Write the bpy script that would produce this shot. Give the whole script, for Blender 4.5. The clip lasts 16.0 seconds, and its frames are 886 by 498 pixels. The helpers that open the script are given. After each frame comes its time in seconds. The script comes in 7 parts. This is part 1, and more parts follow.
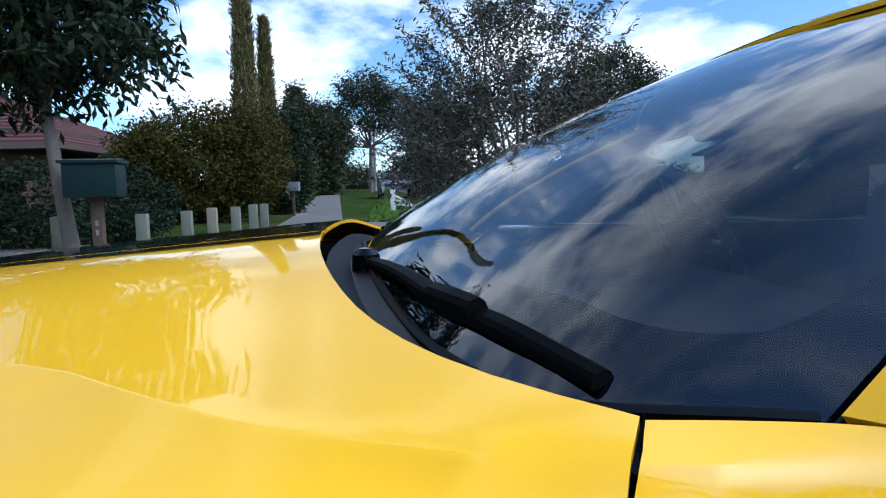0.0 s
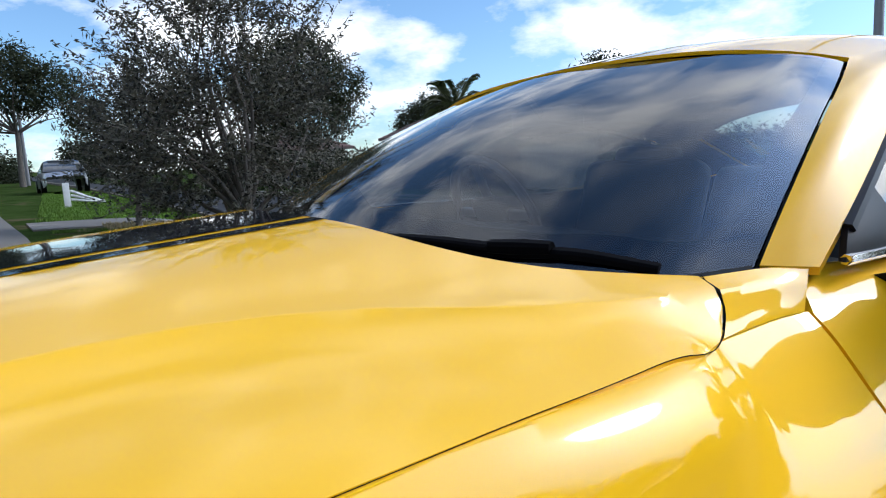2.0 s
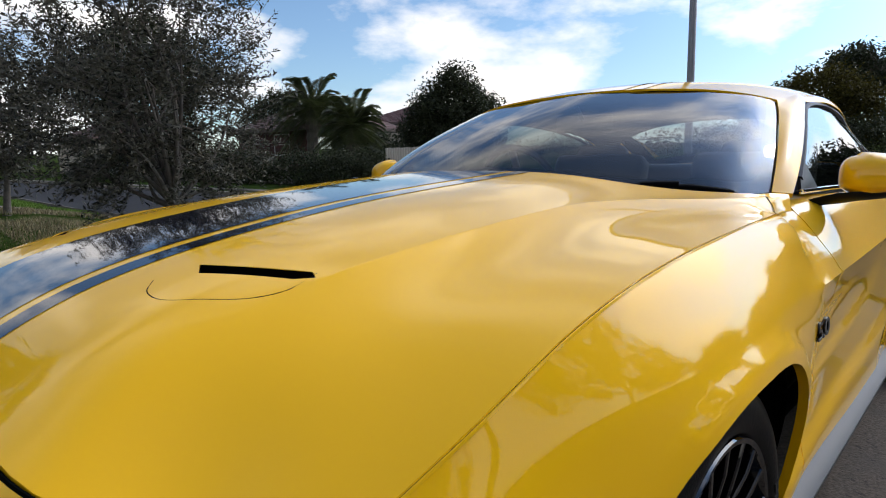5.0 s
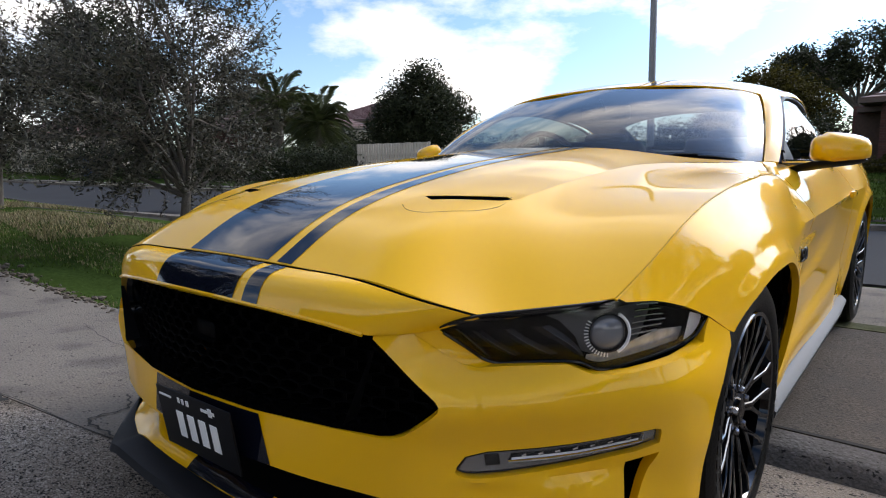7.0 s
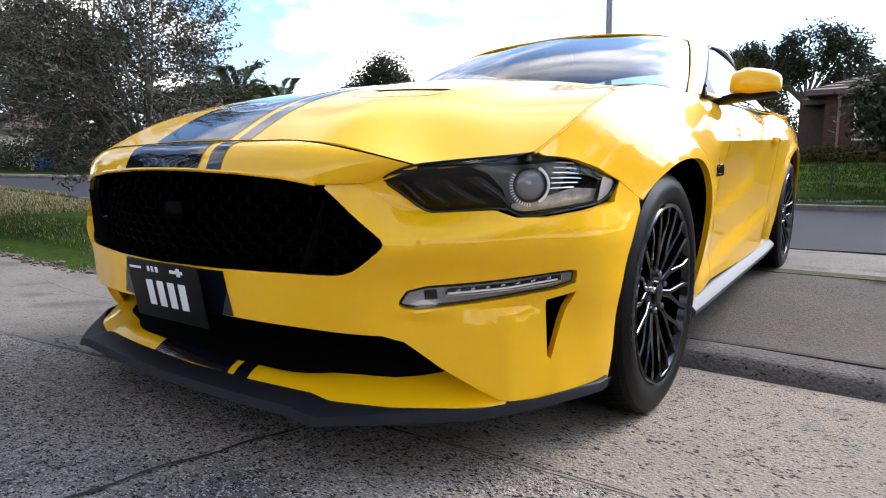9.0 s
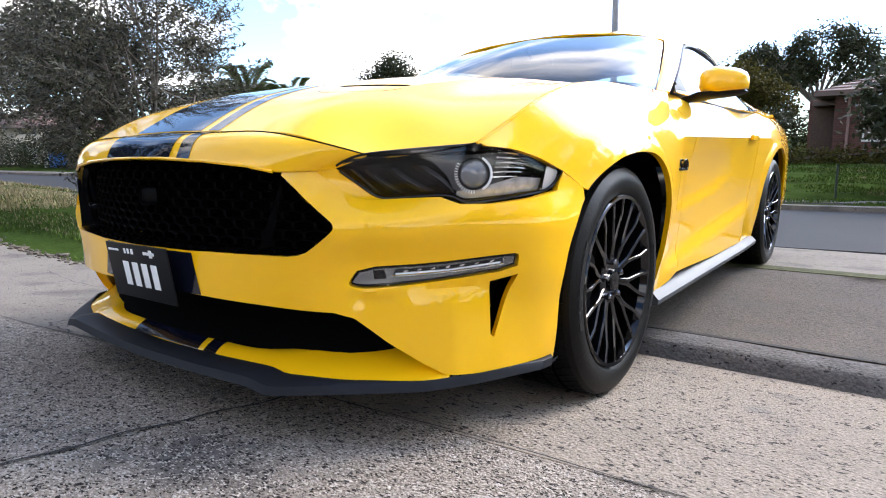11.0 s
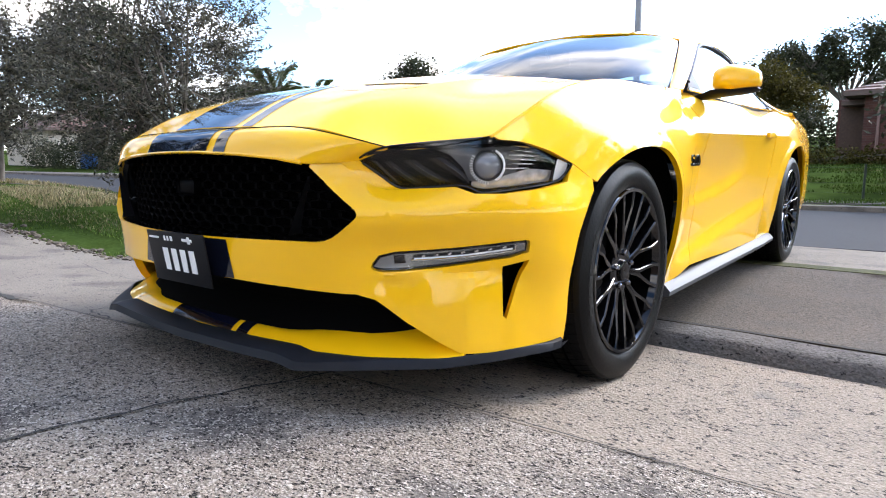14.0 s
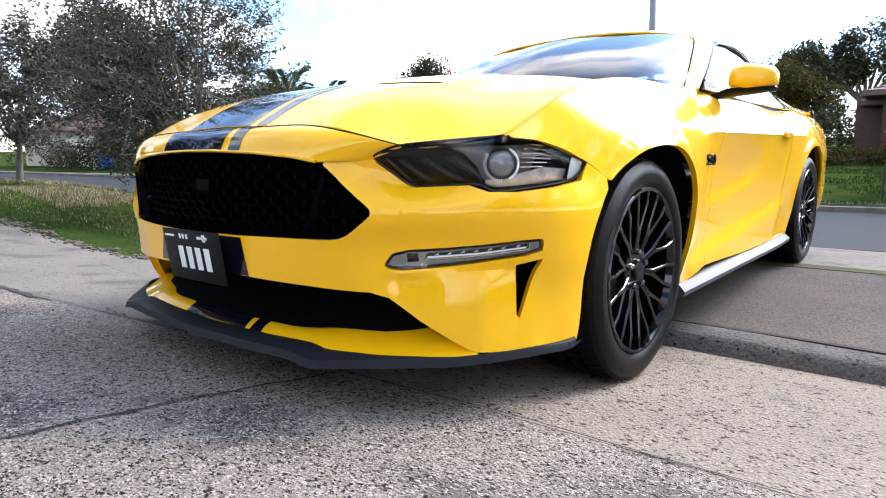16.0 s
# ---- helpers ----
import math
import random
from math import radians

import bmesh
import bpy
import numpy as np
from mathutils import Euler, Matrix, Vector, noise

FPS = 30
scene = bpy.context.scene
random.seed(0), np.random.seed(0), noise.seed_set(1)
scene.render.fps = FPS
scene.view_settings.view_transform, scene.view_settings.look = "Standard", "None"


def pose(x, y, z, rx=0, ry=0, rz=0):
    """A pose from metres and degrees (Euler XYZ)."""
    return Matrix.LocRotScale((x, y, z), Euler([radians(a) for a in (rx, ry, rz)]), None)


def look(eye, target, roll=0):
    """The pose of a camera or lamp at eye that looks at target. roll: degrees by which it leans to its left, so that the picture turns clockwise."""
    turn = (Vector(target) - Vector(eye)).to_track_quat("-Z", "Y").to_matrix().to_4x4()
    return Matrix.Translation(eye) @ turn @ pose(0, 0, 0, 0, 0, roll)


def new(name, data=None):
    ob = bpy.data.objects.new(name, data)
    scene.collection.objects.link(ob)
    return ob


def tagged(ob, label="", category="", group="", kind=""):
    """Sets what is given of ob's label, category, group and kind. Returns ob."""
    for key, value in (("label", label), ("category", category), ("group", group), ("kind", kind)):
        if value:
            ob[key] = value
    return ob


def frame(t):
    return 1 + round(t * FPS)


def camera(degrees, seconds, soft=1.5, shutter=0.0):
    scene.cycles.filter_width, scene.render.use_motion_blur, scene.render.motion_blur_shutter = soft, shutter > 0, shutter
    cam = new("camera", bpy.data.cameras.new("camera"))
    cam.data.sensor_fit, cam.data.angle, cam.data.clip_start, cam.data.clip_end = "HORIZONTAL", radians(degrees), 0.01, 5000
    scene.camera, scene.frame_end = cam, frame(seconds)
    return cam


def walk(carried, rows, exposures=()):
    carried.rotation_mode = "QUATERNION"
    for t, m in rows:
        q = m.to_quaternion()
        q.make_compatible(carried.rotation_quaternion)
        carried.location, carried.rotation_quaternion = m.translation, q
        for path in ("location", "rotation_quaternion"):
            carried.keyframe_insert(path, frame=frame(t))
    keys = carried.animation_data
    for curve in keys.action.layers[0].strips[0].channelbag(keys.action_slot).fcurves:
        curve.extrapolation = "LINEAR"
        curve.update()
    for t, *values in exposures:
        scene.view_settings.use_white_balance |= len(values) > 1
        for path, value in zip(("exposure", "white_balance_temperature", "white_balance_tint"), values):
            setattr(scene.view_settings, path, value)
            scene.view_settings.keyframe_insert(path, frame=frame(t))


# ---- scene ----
cam = camera(71.7, 16.0, soft=1.1)

PATH = [
    (0, (1.036, 0.526, 1.102), (-0.95, 0.671, 0.914), -1.4),
    (0.5, (1.043, 0.445, 1.109), (-0.889, 0.919, 0.905), -1.8),
    (1, (1.076, 0.326, 1.125), (-0.737, 1.136, 0.884), -3.2),
    (1.5, (1.121, 0.208, 1.121), (-0.615, 1.168, 0.864), -3.2),
    (2, (1.161, 0.063, 1.126), (-0.518, 1.116, 0.852), -3.2),
    (2.5, (1.161, -0.085, 1.121), (-0.466, 1.047, 0.848), -2.7),
    (3, (1.148, -0.254, 1.11), (-0.382, 1.003, 0.829), -1.7),
    (3.5, (1.168, -0.412, 1.102), (-0.297, 0.92, 0.821), -1.0),
    (6, (1.247, -1.378, 1.073), (-0.07, 0.099, 0.781), -1.0),
    (6.5, (1.251, -1.521, 1.059), (-0.052, -0.032, 0.767), -0.9),
    (7, (1.269, -1.681, 1.021), (0.019, -0.148, 0.726), -0.9),
    (7.5, (1.291, -1.768, 0.966), (0.113, -0.179, 0.671), -0.7),
    (8, (1.326, -1.828, 0.904), (0.164, -0.228, 0.605), -0.8),
    (8.5, (1.37, -1.849, 0.845), (0.207, -0.25, 0.545), -0.8),
    (9, (1.428, -1.815, 0.764), (0.269, -0.214, 0.461), -0.9),
    (9.5, (1.486, -1.798, 0.745), (0.325, -0.198, 0.44), -0.8),
    (12, (1.64, -1.842, 0.734), (0.433, -0.275, 0.436), -0.6),
    (12.5, (1.656, -1.858, 0.73), (0.441, -0.298, 0.433), -0.6),
    (13, (1.667, -1.871, 0.727), (0.442, -0.319, 0.43), -0.7),
    (13.5, (1.673, -1.884, 0.722), (0.439, -0.339, 0.426), -0.6),
    (14, (1.672, -1.887, 0.72), (0.429, -0.349, 0.423), -0.7),
    (14.5, (1.674, -1.887, 0.716), (0.421, -0.357, 0.421), -0.7),
    (15, (1.673, -1.888, 0.716), (0.414, -0.362, 0.42), -0.7),
    (15.5, (1.671, -1.889, 0.716), (0.405, -0.37, 0.421), -0.7),
    (16, (1.669, -1.888, 0.714), (0.395, -0.375, 0.42), -0.7),
]
walk(cam, [(t, look(eye, target, roll)) for t, eye, target, roll in PATH],
     exposures=[(0.0, 0.12, 5800, 8), (1.5, 0.09, 6150, 9), (3.5, -0.36, 6800, 12), (6.0, -0.15, 7050, 13), (7.0, 0.07, 7150, 14), (8.0, 0.49, 7200, 14), (9.0, 0.88, 7150, 15), (12.0, 1.27, 7050, 14), (16.0, 1.36, 7050, 14)])

# ---- sky, sun ----
SUN_EL, SUN_AZ = 40.0, 24.0
world = bpy.data.worlds.new("sky")
scene.world = world
world.use_nodes = True
wn, wl = world.node_tree.nodes, world.node_tree.links
wn.clear()
w_out = wn.new("ShaderNodeOutputWorld")
w_bg = wn.new("ShaderNodeBackground")
w_sky = wn.new("ShaderNodeTexSky")
w_sky.sky_type = "NISHITA"
w_sky.sun_disc = False
w_sky.sun_elevation = radians(SUN_EL)
w_sky.sun_rotation = radians(SUN_AZ)
w_sky.air_density, w_sky.dust_density, w_sky.ozone_density = 1.0, 0.6, 2.0
w_co = wn.new("ShaderNodeTexCoord")
w_map = wn.new("ShaderNodeMapping")
w_map.inputs["Scale"].default_value = (1.0, 1.0, 2.3)
w_map.inputs["Location"].default_value = (0.35, 0.1, 0.0)
w_noise = wn.new("ShaderNodeTexNoise")
w_noise.inputs["Scale"].default_value = 2.6
w_noise.inputs["Detail"].default_value = 9.0
w_noise.inputs["Roughness"].default_value = 0.56
w_ramp = wn.new("ShaderNodeValToRGB")
w_ramp.color_ramp.elements[0].position = 0.465
w_ramp.color_ramp.elements[1].position = 0.595
w_mix = wn.new("ShaderNodeMixRGB")
w_mix.inputs["Color2"].default_value = (10.0, 10.2, 10.5, 1)
wl.new(w_co.outputs["Generated"], w_map.inputs["Vector"])
wl.new(w_map.outputs["Vector"], w_noise.inputs["Vector"])
wl.new(w_noise.outputs["Fac"], w_ramp.inputs["Fac"])
# the clouds thin out overhead
w_sep = wn.new("ShaderNodeSeparateXYZ")
wl.new(w_co.outputs["Generated"], w_sep.inputs["Vector"])
w_thin = wn.new("ShaderNodeMapRange")
w_thin.interpolation_type = "SMOOTHSTEP"
for key, val in (("From Min", 0.70), ("From Max", 0.92), ("To Min", 1.0), ("To Max", 0.12)):
    w_thin.inputs[key].default_value = val
wl.new(w_sep.outputs["Z"], w_thin.inputs["Value"])
# high cloud is a thin soft veil, low cloud is heaped with firm edges
w_veil = wn.new("ShaderNodeMapRange")
for key, val in (("From Min", 0.43), ("From Max", 0.64), ("To Min", 0.0), ("To Max", 0.85)):
    w_veil.inputs[key].default_value = val
wl.new(w_noise.outputs["Fac"], w_veil.inputs["Value"])
w_high = wn.new("ShaderNodeMapRange")
w_high.interpolation_type = "SMOOTHSTEP"
for key, val in (("From Min", 0.30), ("From Max", 0.62)):
    w_high.inputs[key].default_value = val
wl.new(w_sep.outputs["Z"], w_high.inputs["Value"])
w_soft = wn.new("ShaderNodeMixRGB")
wl.new(w_high.outputs["Result"], w_soft.inputs["Fac"])
wl.new(w_ramp.outputs["Color"], w_soft.inputs["Color1"])
wl.new(w_veil.outputs["Result"], w_soft.inputs["Color2"])
w_cover = wn.new("ShaderNodeMath")
w_cover.operation = "MULTIPLY"
wl.new(w_soft.outputs["Color"], w_cover.inputs[0])
wl.new(w_thin.outputs["Result"], w_cover.inputs[1])
wl.new(w_cover.outputs["Value"], w_mix.inputs["Fac"])
w_tint = wn.new("ShaderNodeMixRGB")
w_tint.blend_type = "MULTIPLY"
w_tint.inputs["Fac"].default_value = 1.0
w_tint.inputs["Color2"].default_value = (0.88, 1.09, 1.27, 1)
wl.new(w_sky.outputs["Color"], w_tint.inputs["Color1"])
wl.new(w_tint.outputs["Color"], w_mix.inputs["Color1"])
# thin cloud glows round the veiled sun
w_dot = wn.new("ShaderNodeVectorMath")
w_dot.operation = "DOT_PRODUCT"
w_dot.inputs[1].default_value = (math.sin(radians(SUN_AZ)) * math.cos(radians(SUN_EL)), math.cos(radians(SUN_AZ)) * math.cos(radians(SUN_EL)), math.sin(radians(SUN_EL)))
wl.new(w_co.outputs["Generated"], w_dot.inputs[0])
w_pos = wn.new("ShaderNodeMath")
w_pos.operation = "MAXIMUM"
w_pos.inputs[1].default_value = 0.0
wl.new(w_dot.outputs["Value"], w_pos.inputs[0])
w_pow = wn.new("ShaderNodeMath")
w_pow.operation = "POWER"
w_pow.inputs[1].default_value = 9.0
wl.new(w_pos.outputs["Value"], w_pow.inputs[0])
w_gain = wn.new("ShaderNodeMath")
w_gain.operation = "MULTIPLY_ADD"
w_gain.inputs[1].default_value = 5.5
w_gain.inputs[2].default_value = 1.0
wl.new(w_pow.outputs["Value"], w_gain.inputs[0])
w_glow = wn.new("ShaderNodeVectorMath")
w_glow.operation = "SCALE"
wl.new(w_mix.outputs["Color"], w_glow.inputs[0])
wl.new(w_gain.outputs["Value"], w_glow.inputs["Scale"])
wl.new(w_glow.outputs["Vector"], w_bg.inputs["Color"])
w_bg.inputs["Strength"].default_value = 0.15
wl.new(w_bg.outputs["Background"], w_out.inputs["Surface"])

sun_data = bpy.data.lights.new("sun", "SUN")
sun_data.energy = 1.1
sun_data.angle = radians(14)
sun_data.color = (1.0, 0.91, 0.78)
sun = new("sun", sun_data)
sun_dir = Vector((math.sin(radians(SUN_AZ)) * math.cos(radians(SUN_EL)), math.cos(radians(SUN_AZ)) * math.cos(radians(SUN_EL)), math.sin(radians(SUN_EL))))
sun.matrix_world = look((0, 0, 30), (-sun_dir.x, -sun_dir.y, 30 - sun_dir.z))


# ---- materials ----
def material(name, color, rough=0.5, metal=0.0, coat=0.0, var=0.0, scale=8.0, bump=0.0, bump_scale=60.0, fine=0.0, fine_scale=200.0, stain=None, pits=None, grains=None, island=0.0, random_hue=0.0, coat_rough=0.02, sheen=0.0, spec=0.5, translucent=0.0):
    """A painted, mineral or leafy surface with large and fine variation."""
    m = bpy.data.materials.new(name)
    m.use_nodes = True
    n, l = m.node_tree.nodes, m.node_tree.links
    b = n["Principled BSDF"]
    b.inputs["Base Color"].default_value = (*color, 1)
    b.inputs["Roughness"].default_value = rough
    b.inputs["Metallic"].default_value = metal
    b.inputs["Coat Weight"].default_value = coat
    b.inputs["Coat Roughness"].default_value = coat_rough
    b.inputs["Specular IOR Level"].default_value = spec
    tc = n.new("ShaderNodeTexCoord")
    src = None

    def tint(prev, fac_socket, low, high):
        ramp = n.new("ShaderNodeMapRange")
        ramp.inputs["To Min"].default_value = low
        ramp.inputs["To Max"].default_value = high
        l.new(fac_socket, ramp.inputs["Value"])
        mul = n.new("ShaderNodeVectorMath")
        mul.operation = "SCALE"
        if prev is None:
            mul.inputs[0].default_value = color
        else:
            l.new(prev, mul.inputs[0])
        l.new(ramp.outputs["Result"], mul.inputs["Scale"])
        return mul.outputs["Vector"]

    if var:
        t = n.new("ShaderNodeTexNoise")
        t.inputs["Scale"].default_value = scale
        t.inputs["Detail"].default_value = 6
        l.new(tc.outputs["Object"], t.inputs["Vector"])
        src = tint(src, t.outputs["Fac"], 1 - 1.6 * var, 1 + 1.6 * var)
    if fine:
        t = n.new("ShaderNodeTexNoise")
        t.inputs["Scale"].default_value = fine_scale
        t.inputs["Detail"].default_value = 3
        l.new(tc.outputs["Object"], t.inputs["Vector"])
        src = tint(src, t.outputs["Fac"], 1 - 2 * fine, 1 + 2 * fine)
    if island:
        g = n.new("ShaderNodeNewGeometry")
        src = tint(src, g.outputs["Random Per Island"], 1 - island, 1 + island)
    if random_hue:
        oi = n.new("ShaderNodeObjectInfo")
        src = tint(src, oi.outputs["Random"], 1 - random_hue, 1 + random_hue)
    if stain:
        t = n.new("ShaderNodeTexNoise")
        t.inputs["Scale"].default_value = stain[1]
        t.inputs["Detail"].default_value = 5
        l.new(tc.outputs["Object"], t.inputs["Vector"])
        r = n.new("ShaderNodeValToRGB")
        r.color_ramp.elements[0].position, r.color_ramp.elements[1].position = stain[2], stain[2] + 0.12
        l.new(t.outputs["Fac"], r.inputs["Fac"])
        mx = n.new("ShaderNodeMixRGB")
        l.new(r.outputs["Color"], mx.inputs["Fac"])
        if src is None:
            mx.inputs["Color1"].default_value = (*color, 1)
        else:
            l.new(src, mx.inputs["Color1"])
        mx.inputs["Color2"].default_value = (*stain[0], 1)
        src = mx.outputs["Color"]
    for spots in (pits, grains):
        if spots:
            t = n.new("ShaderNodeTexVoronoi")
            t.inputs["Scale"].default_value = spots[1]
            wob = n.new("ShaderNodeTexNoise")
            wob.inputs["Scale"].default_value = spots[1] * 0.35
            l.new(tc.outputs["Object"], wob.inputs["Vector"])
            # ragged, drawn-out spots
            off, st = n.new("ShaderNodeVectorMath"), n.new("ShaderNodeMapping")
            off.operation = "MULTIPLY_ADD"
            off.inputs[1].default_value = (2.2 / spots[1],) * 3
            st.inputs["Scale"].default_value = (0.55, 1.25, 1.0)
            st.inputs["Rotation"].default_value = (0, 0, radians(35))
            jag = n.new("ShaderNodeTexNoise")
            jag.inputs["Scale"].default_value = spots[1] * 0.8
            l.new(tc.outputs["Object"], jag.inputs["Vector"])
            l.new(jag.outputs["Color"], off.inputs[0])
            l.new(tc.outputs["Object"], off.inputs[2])
            l.new(off.outputs["Vector"], st.inputs["Vector"])
            l.new(st.outputs["Vector"], t.inputs["Vector"])
            ad = n.new("ShaderNodeMath")
            ad.operation = "MULTIPLY_ADD"
            ad.inputs[1].default_value = 0.9
            l.new(wob.outputs["Fac"], ad.inputs[0])
            l.new(t.outputs["Distance"], ad.inputs[2])
            r = n.new("ShaderNodeMapRange")
            r.inputs["From Min"].default_value, r.inputs["From Max"].default_value = spots[2] + 0.34, spots[2] + 0.44
            r.inputs["To Min"].default_value, r.inputs["To Max"].default_value = 1.0, 0.0
            l.new(ad.outputs["Value"], r.inputs["Value"])
            mx = n.new("ShaderNodeMixRGB")
            l.new(r.outputs["Result"], mx.inputs["Fac"])
            if src is None:
                mx.inputs["Color1"].default_value = (*color, 1)
            else:
                l.new(src, mx.inputs["Color1"])
            mx.inputs["Color2"].default_value = (*spots[0], 1)
            src = mx.outputs["Color"]
    if src is not None:
        l.new(src, b.inputs["Base Color"])
    if bump:
        t = n.new("ShaderNodeTexNoise")
        t.inputs["Scale"].default_value = bump_scale
        t.inputs["Detail"].default_value = 4
        l.new(tc.outputs["Object"], t.inputs["Vector"])
        bp = n.new("ShaderNodeBump")
        bp.inputs["Strength"].default_value = bump
        bp.inputs["Distance"].default_value = 0.01
        l.new(t.outputs["Fac"], bp.inputs["Height"])
        l.new(bp.outputs["Normal"], b.inputs["Normal"])
    if translucent:
        tr = n.new("ShaderNodeBsdfTranslucent")
        if src is not None:
            l.new(src, tr.inputs["Color"])
        else:
            tr.inputs["Color"].default_value = (*color, 1)
        ms = n.new("ShaderNodeMixShader")
        ms.inputs["Fac"].default_value = translucent
        l.new(b.outputs["BSDF"], ms.inputs[1])
        l.new(tr.outputs["BSDF"], ms.inputs[2])
        l.new(ms.outputs["Shader"], n["Material Output"].inputs["Surface"])
    return m


def glass(name, tint, ior=1.5, gain=1.0, rough=0.0):
    """A clear pane: tinted see-through, with a mirror-like gloss by Fresnel."""
    m = bpy.data.materials.new(name)
    m.use_nodes = True
    n, l = m.node_tree.nodes, m.node_tree.links
    n.remove(n["Principled BSDF"])
    tr, gl, mx = n.new("ShaderNodeBsdfTransparent"), n.new("ShaderNodeBsdfGlossy"), n.new("ShaderNodeMixShader")
    lw, pw, fr = n.new("ShaderNodeLayerWeight"), n.new("ShaderNodeMath"), n.new("ShaderNodeMath")
    tr.inputs["Color"].default_value = (*tint, 1)
    gl.inputs["Roughness"].default_value = rough
    gl.inputs["Color"].default_value = (gain, gain, gain, 1)
    # gloss grows from its value face-on to one at a grazing look, alike on both sides
    f0 = ((ior - 1) / (ior + 1)) ** 2
    lw.inputs["Blend"].default_value = 0.5
    pw.operation, fr.operation = "POWER", "MULTIPLY_ADD"
    pw.inputs[1].default_value = 5.0
    fr.inputs[1].default_value, fr.inputs[2].default_value = 1 - f0, f0
    l.new(lw.outputs["Facing"], pw.inputs[0])
    l.new(pw.outputs["Value"], fr.inputs[0])
    l.new(fr.outputs["Value"], mx.inputs["Fac"])
    l.new(tr.outputs["BSDF"], mx.inputs[1])
    l.new(gl.outputs["BSDF"], mx.inputs[2])
    l.new(mx.outputs["Shader"], n["Material Output"].inputs["Surface"])
    return m


YELLOW = material("yellow_paint", (0.86, 0.450, 0.006), 0.5, 0.0, 0.9, var=0.01, scale=3.0, spec=0.04, coat_rough=0.035)
STRIPE = material("black_stripe_film", (0.004, 0.005, 0.011), 0.06, 0.0, 0.60, spec=0.2)
GLOSS_BLACK = material("gloss_black", (0.002, 0.002, 0.0024), 0.07, 0.0, 0.0, spec=0.32)
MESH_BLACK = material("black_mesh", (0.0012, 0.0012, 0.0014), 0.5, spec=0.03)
SATIN_BLACK = material("satin_black_plastic", (0.0045, 0.005, 0.0065), 0.45, spec=0.16, var=0.1, scale=12)
LIP_BLACK = material("matt_black_lip_plastic", (0.013, 0.0138, 0.0165), 0.5, spec=0.12, var=0.12, scale=14)
# Near black: deep shade of recesses, arches and intake is put into the colour.
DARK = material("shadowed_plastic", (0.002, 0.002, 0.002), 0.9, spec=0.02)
RUBBER = material("tyre_rubber", (0.0016, 0.0016, 0.0018), 0.42, var=0.25, scale=30, bump=0.12, bump_scale=150, spec=0.14)
TYRE_LETTER = material("raised_tyre_marks", (0.008, 0.008, 0.008), 0.5, spec=0.2)
CHROME = material("chrome", (0.75, 0.76, 0.78), 0.08, 1.0)
ALLOY = material("brushed_alloy", (0.45, 0.46, 0.48), 0.3, 1.0)
SKIRT = material("silver_skirt", (0.05, 0.052, 0.056), 0.5, 0.0, 0.0, spec=0.25, var=0.05)
LENS = glass("clear_lens", (0.93, 0.94, 0.95), 1.5)
WINDSCREEN = glass("tinted_windscreen", (0.68, 0.74, 0.77), 1.90, rough=0.008)
PRINT = material("printed_glass_edge", (0.003, 0.0034, 0.005), 0.8, spec=0.0)
SIDE_GLASS = glass("dark_side_glass", (0.26, 0.29, 0.29), 1.7)
REAR_GLASS = glass("tinted_rear_glass", (0.56, 0.60, 0.61), 1.6)
WHITE_INK = material("white_ink", (0.78, 0.78, 0.76), 0.5)
TRIM = material("cabin_trim", (0.024, 0.027, 0.030), 0.8, var=0.15, scale=20, spec=0.15)
SEAT = material("black_leather", (0.03, 0.032, 0.034), 0.55, var=0.1, bump=0.02, bump_scale=120)


# ---- building helpers ----
def part(name, bm, mat, parent=None, label="", sharp=38.0):
    me = bpy.data.meshes.new(name)
    bm.normal_update()
    lim = radians(sharp)
    for f in bm.faces:
        f.smooth = True
    for e in bm.edges:
        if len(e.link_faces) == 2 and e.calc_face_angle(0.0) > lim:
            e.smooth = False
    bm.to_mesh(me)
    bm.free()
    me.materials.append(mat)
    ob = new(name, me)
    if parent is not None:
        ob.parent = parent
    if label:
        ob["label"] = label
    return ob


def root(name, label, category, m=None, group="", kind=""):
    ob = new(name)
    ob.empty_display_size = 0.2
    if m is not None:
        ob.matrix_world = m
    return tagged(ob, label, category, group, kind)


def spline(ts, vals, t):
    """A smooth curve through values at uneven stations; vals may have several columns."""
    ts, vals, t = np.asarray(ts, float), np.asarray(vals, float), np.asarray(t, float)
    d = np.diff(ts)
    sh = (-1,) + (1,) * (vals.ndim - 1)
    sl = np.diff(vals, axis=0) / d.reshape(sh)
    tan = np.empty_like(vals)
    tan[0], tan[-1] = sl[0], sl[-1]
    w = (d[1:] / (d[:-1] + d[1:])).reshape(sh)
    tan[1:-1] = sl[:-1] * w + sl[1:] * (1 - w)
    i = np.clip(np.searchsorted(ts, t) - 1, 0, len(ts) - 2)
    h = d[i]
    u = (t - ts[i]) / h
    ex = (...,) + (None,) * (vals.ndim - 1)
    u, h = u[ex], h[ex]
    return (2 * u**3 - 3 * u**2 + 1) * vals[i] + (u**3 - 2 * u**2 + u) * h * tan[i] + (3 * u**2 - 2 * u**3) * vals[i + 1] + (u**3 - u**2) * h * tan[i + 1]


def bend(ts):
    """The matrix that turns values at stations into second derivatives of the natural cubic through them."""
    n, h = len(ts), np.diff(ts)
    A, B = np.eye(n), np.zeros((n, n))
    for i in range(1, n - 1):
        A[i, i - 1], A[i, i], A[i, i + 1] = h[i - 1] / 6, (h[i - 1] + h[i]) / 3, h[i] / 6
        B[i, i - 1], B[i, i], B[i, i + 1] = 1 / h[i - 1], -1 / h[i - 1] - 1 / h[i], 1 / h[i]
    return np.linalg.solve(A, B)


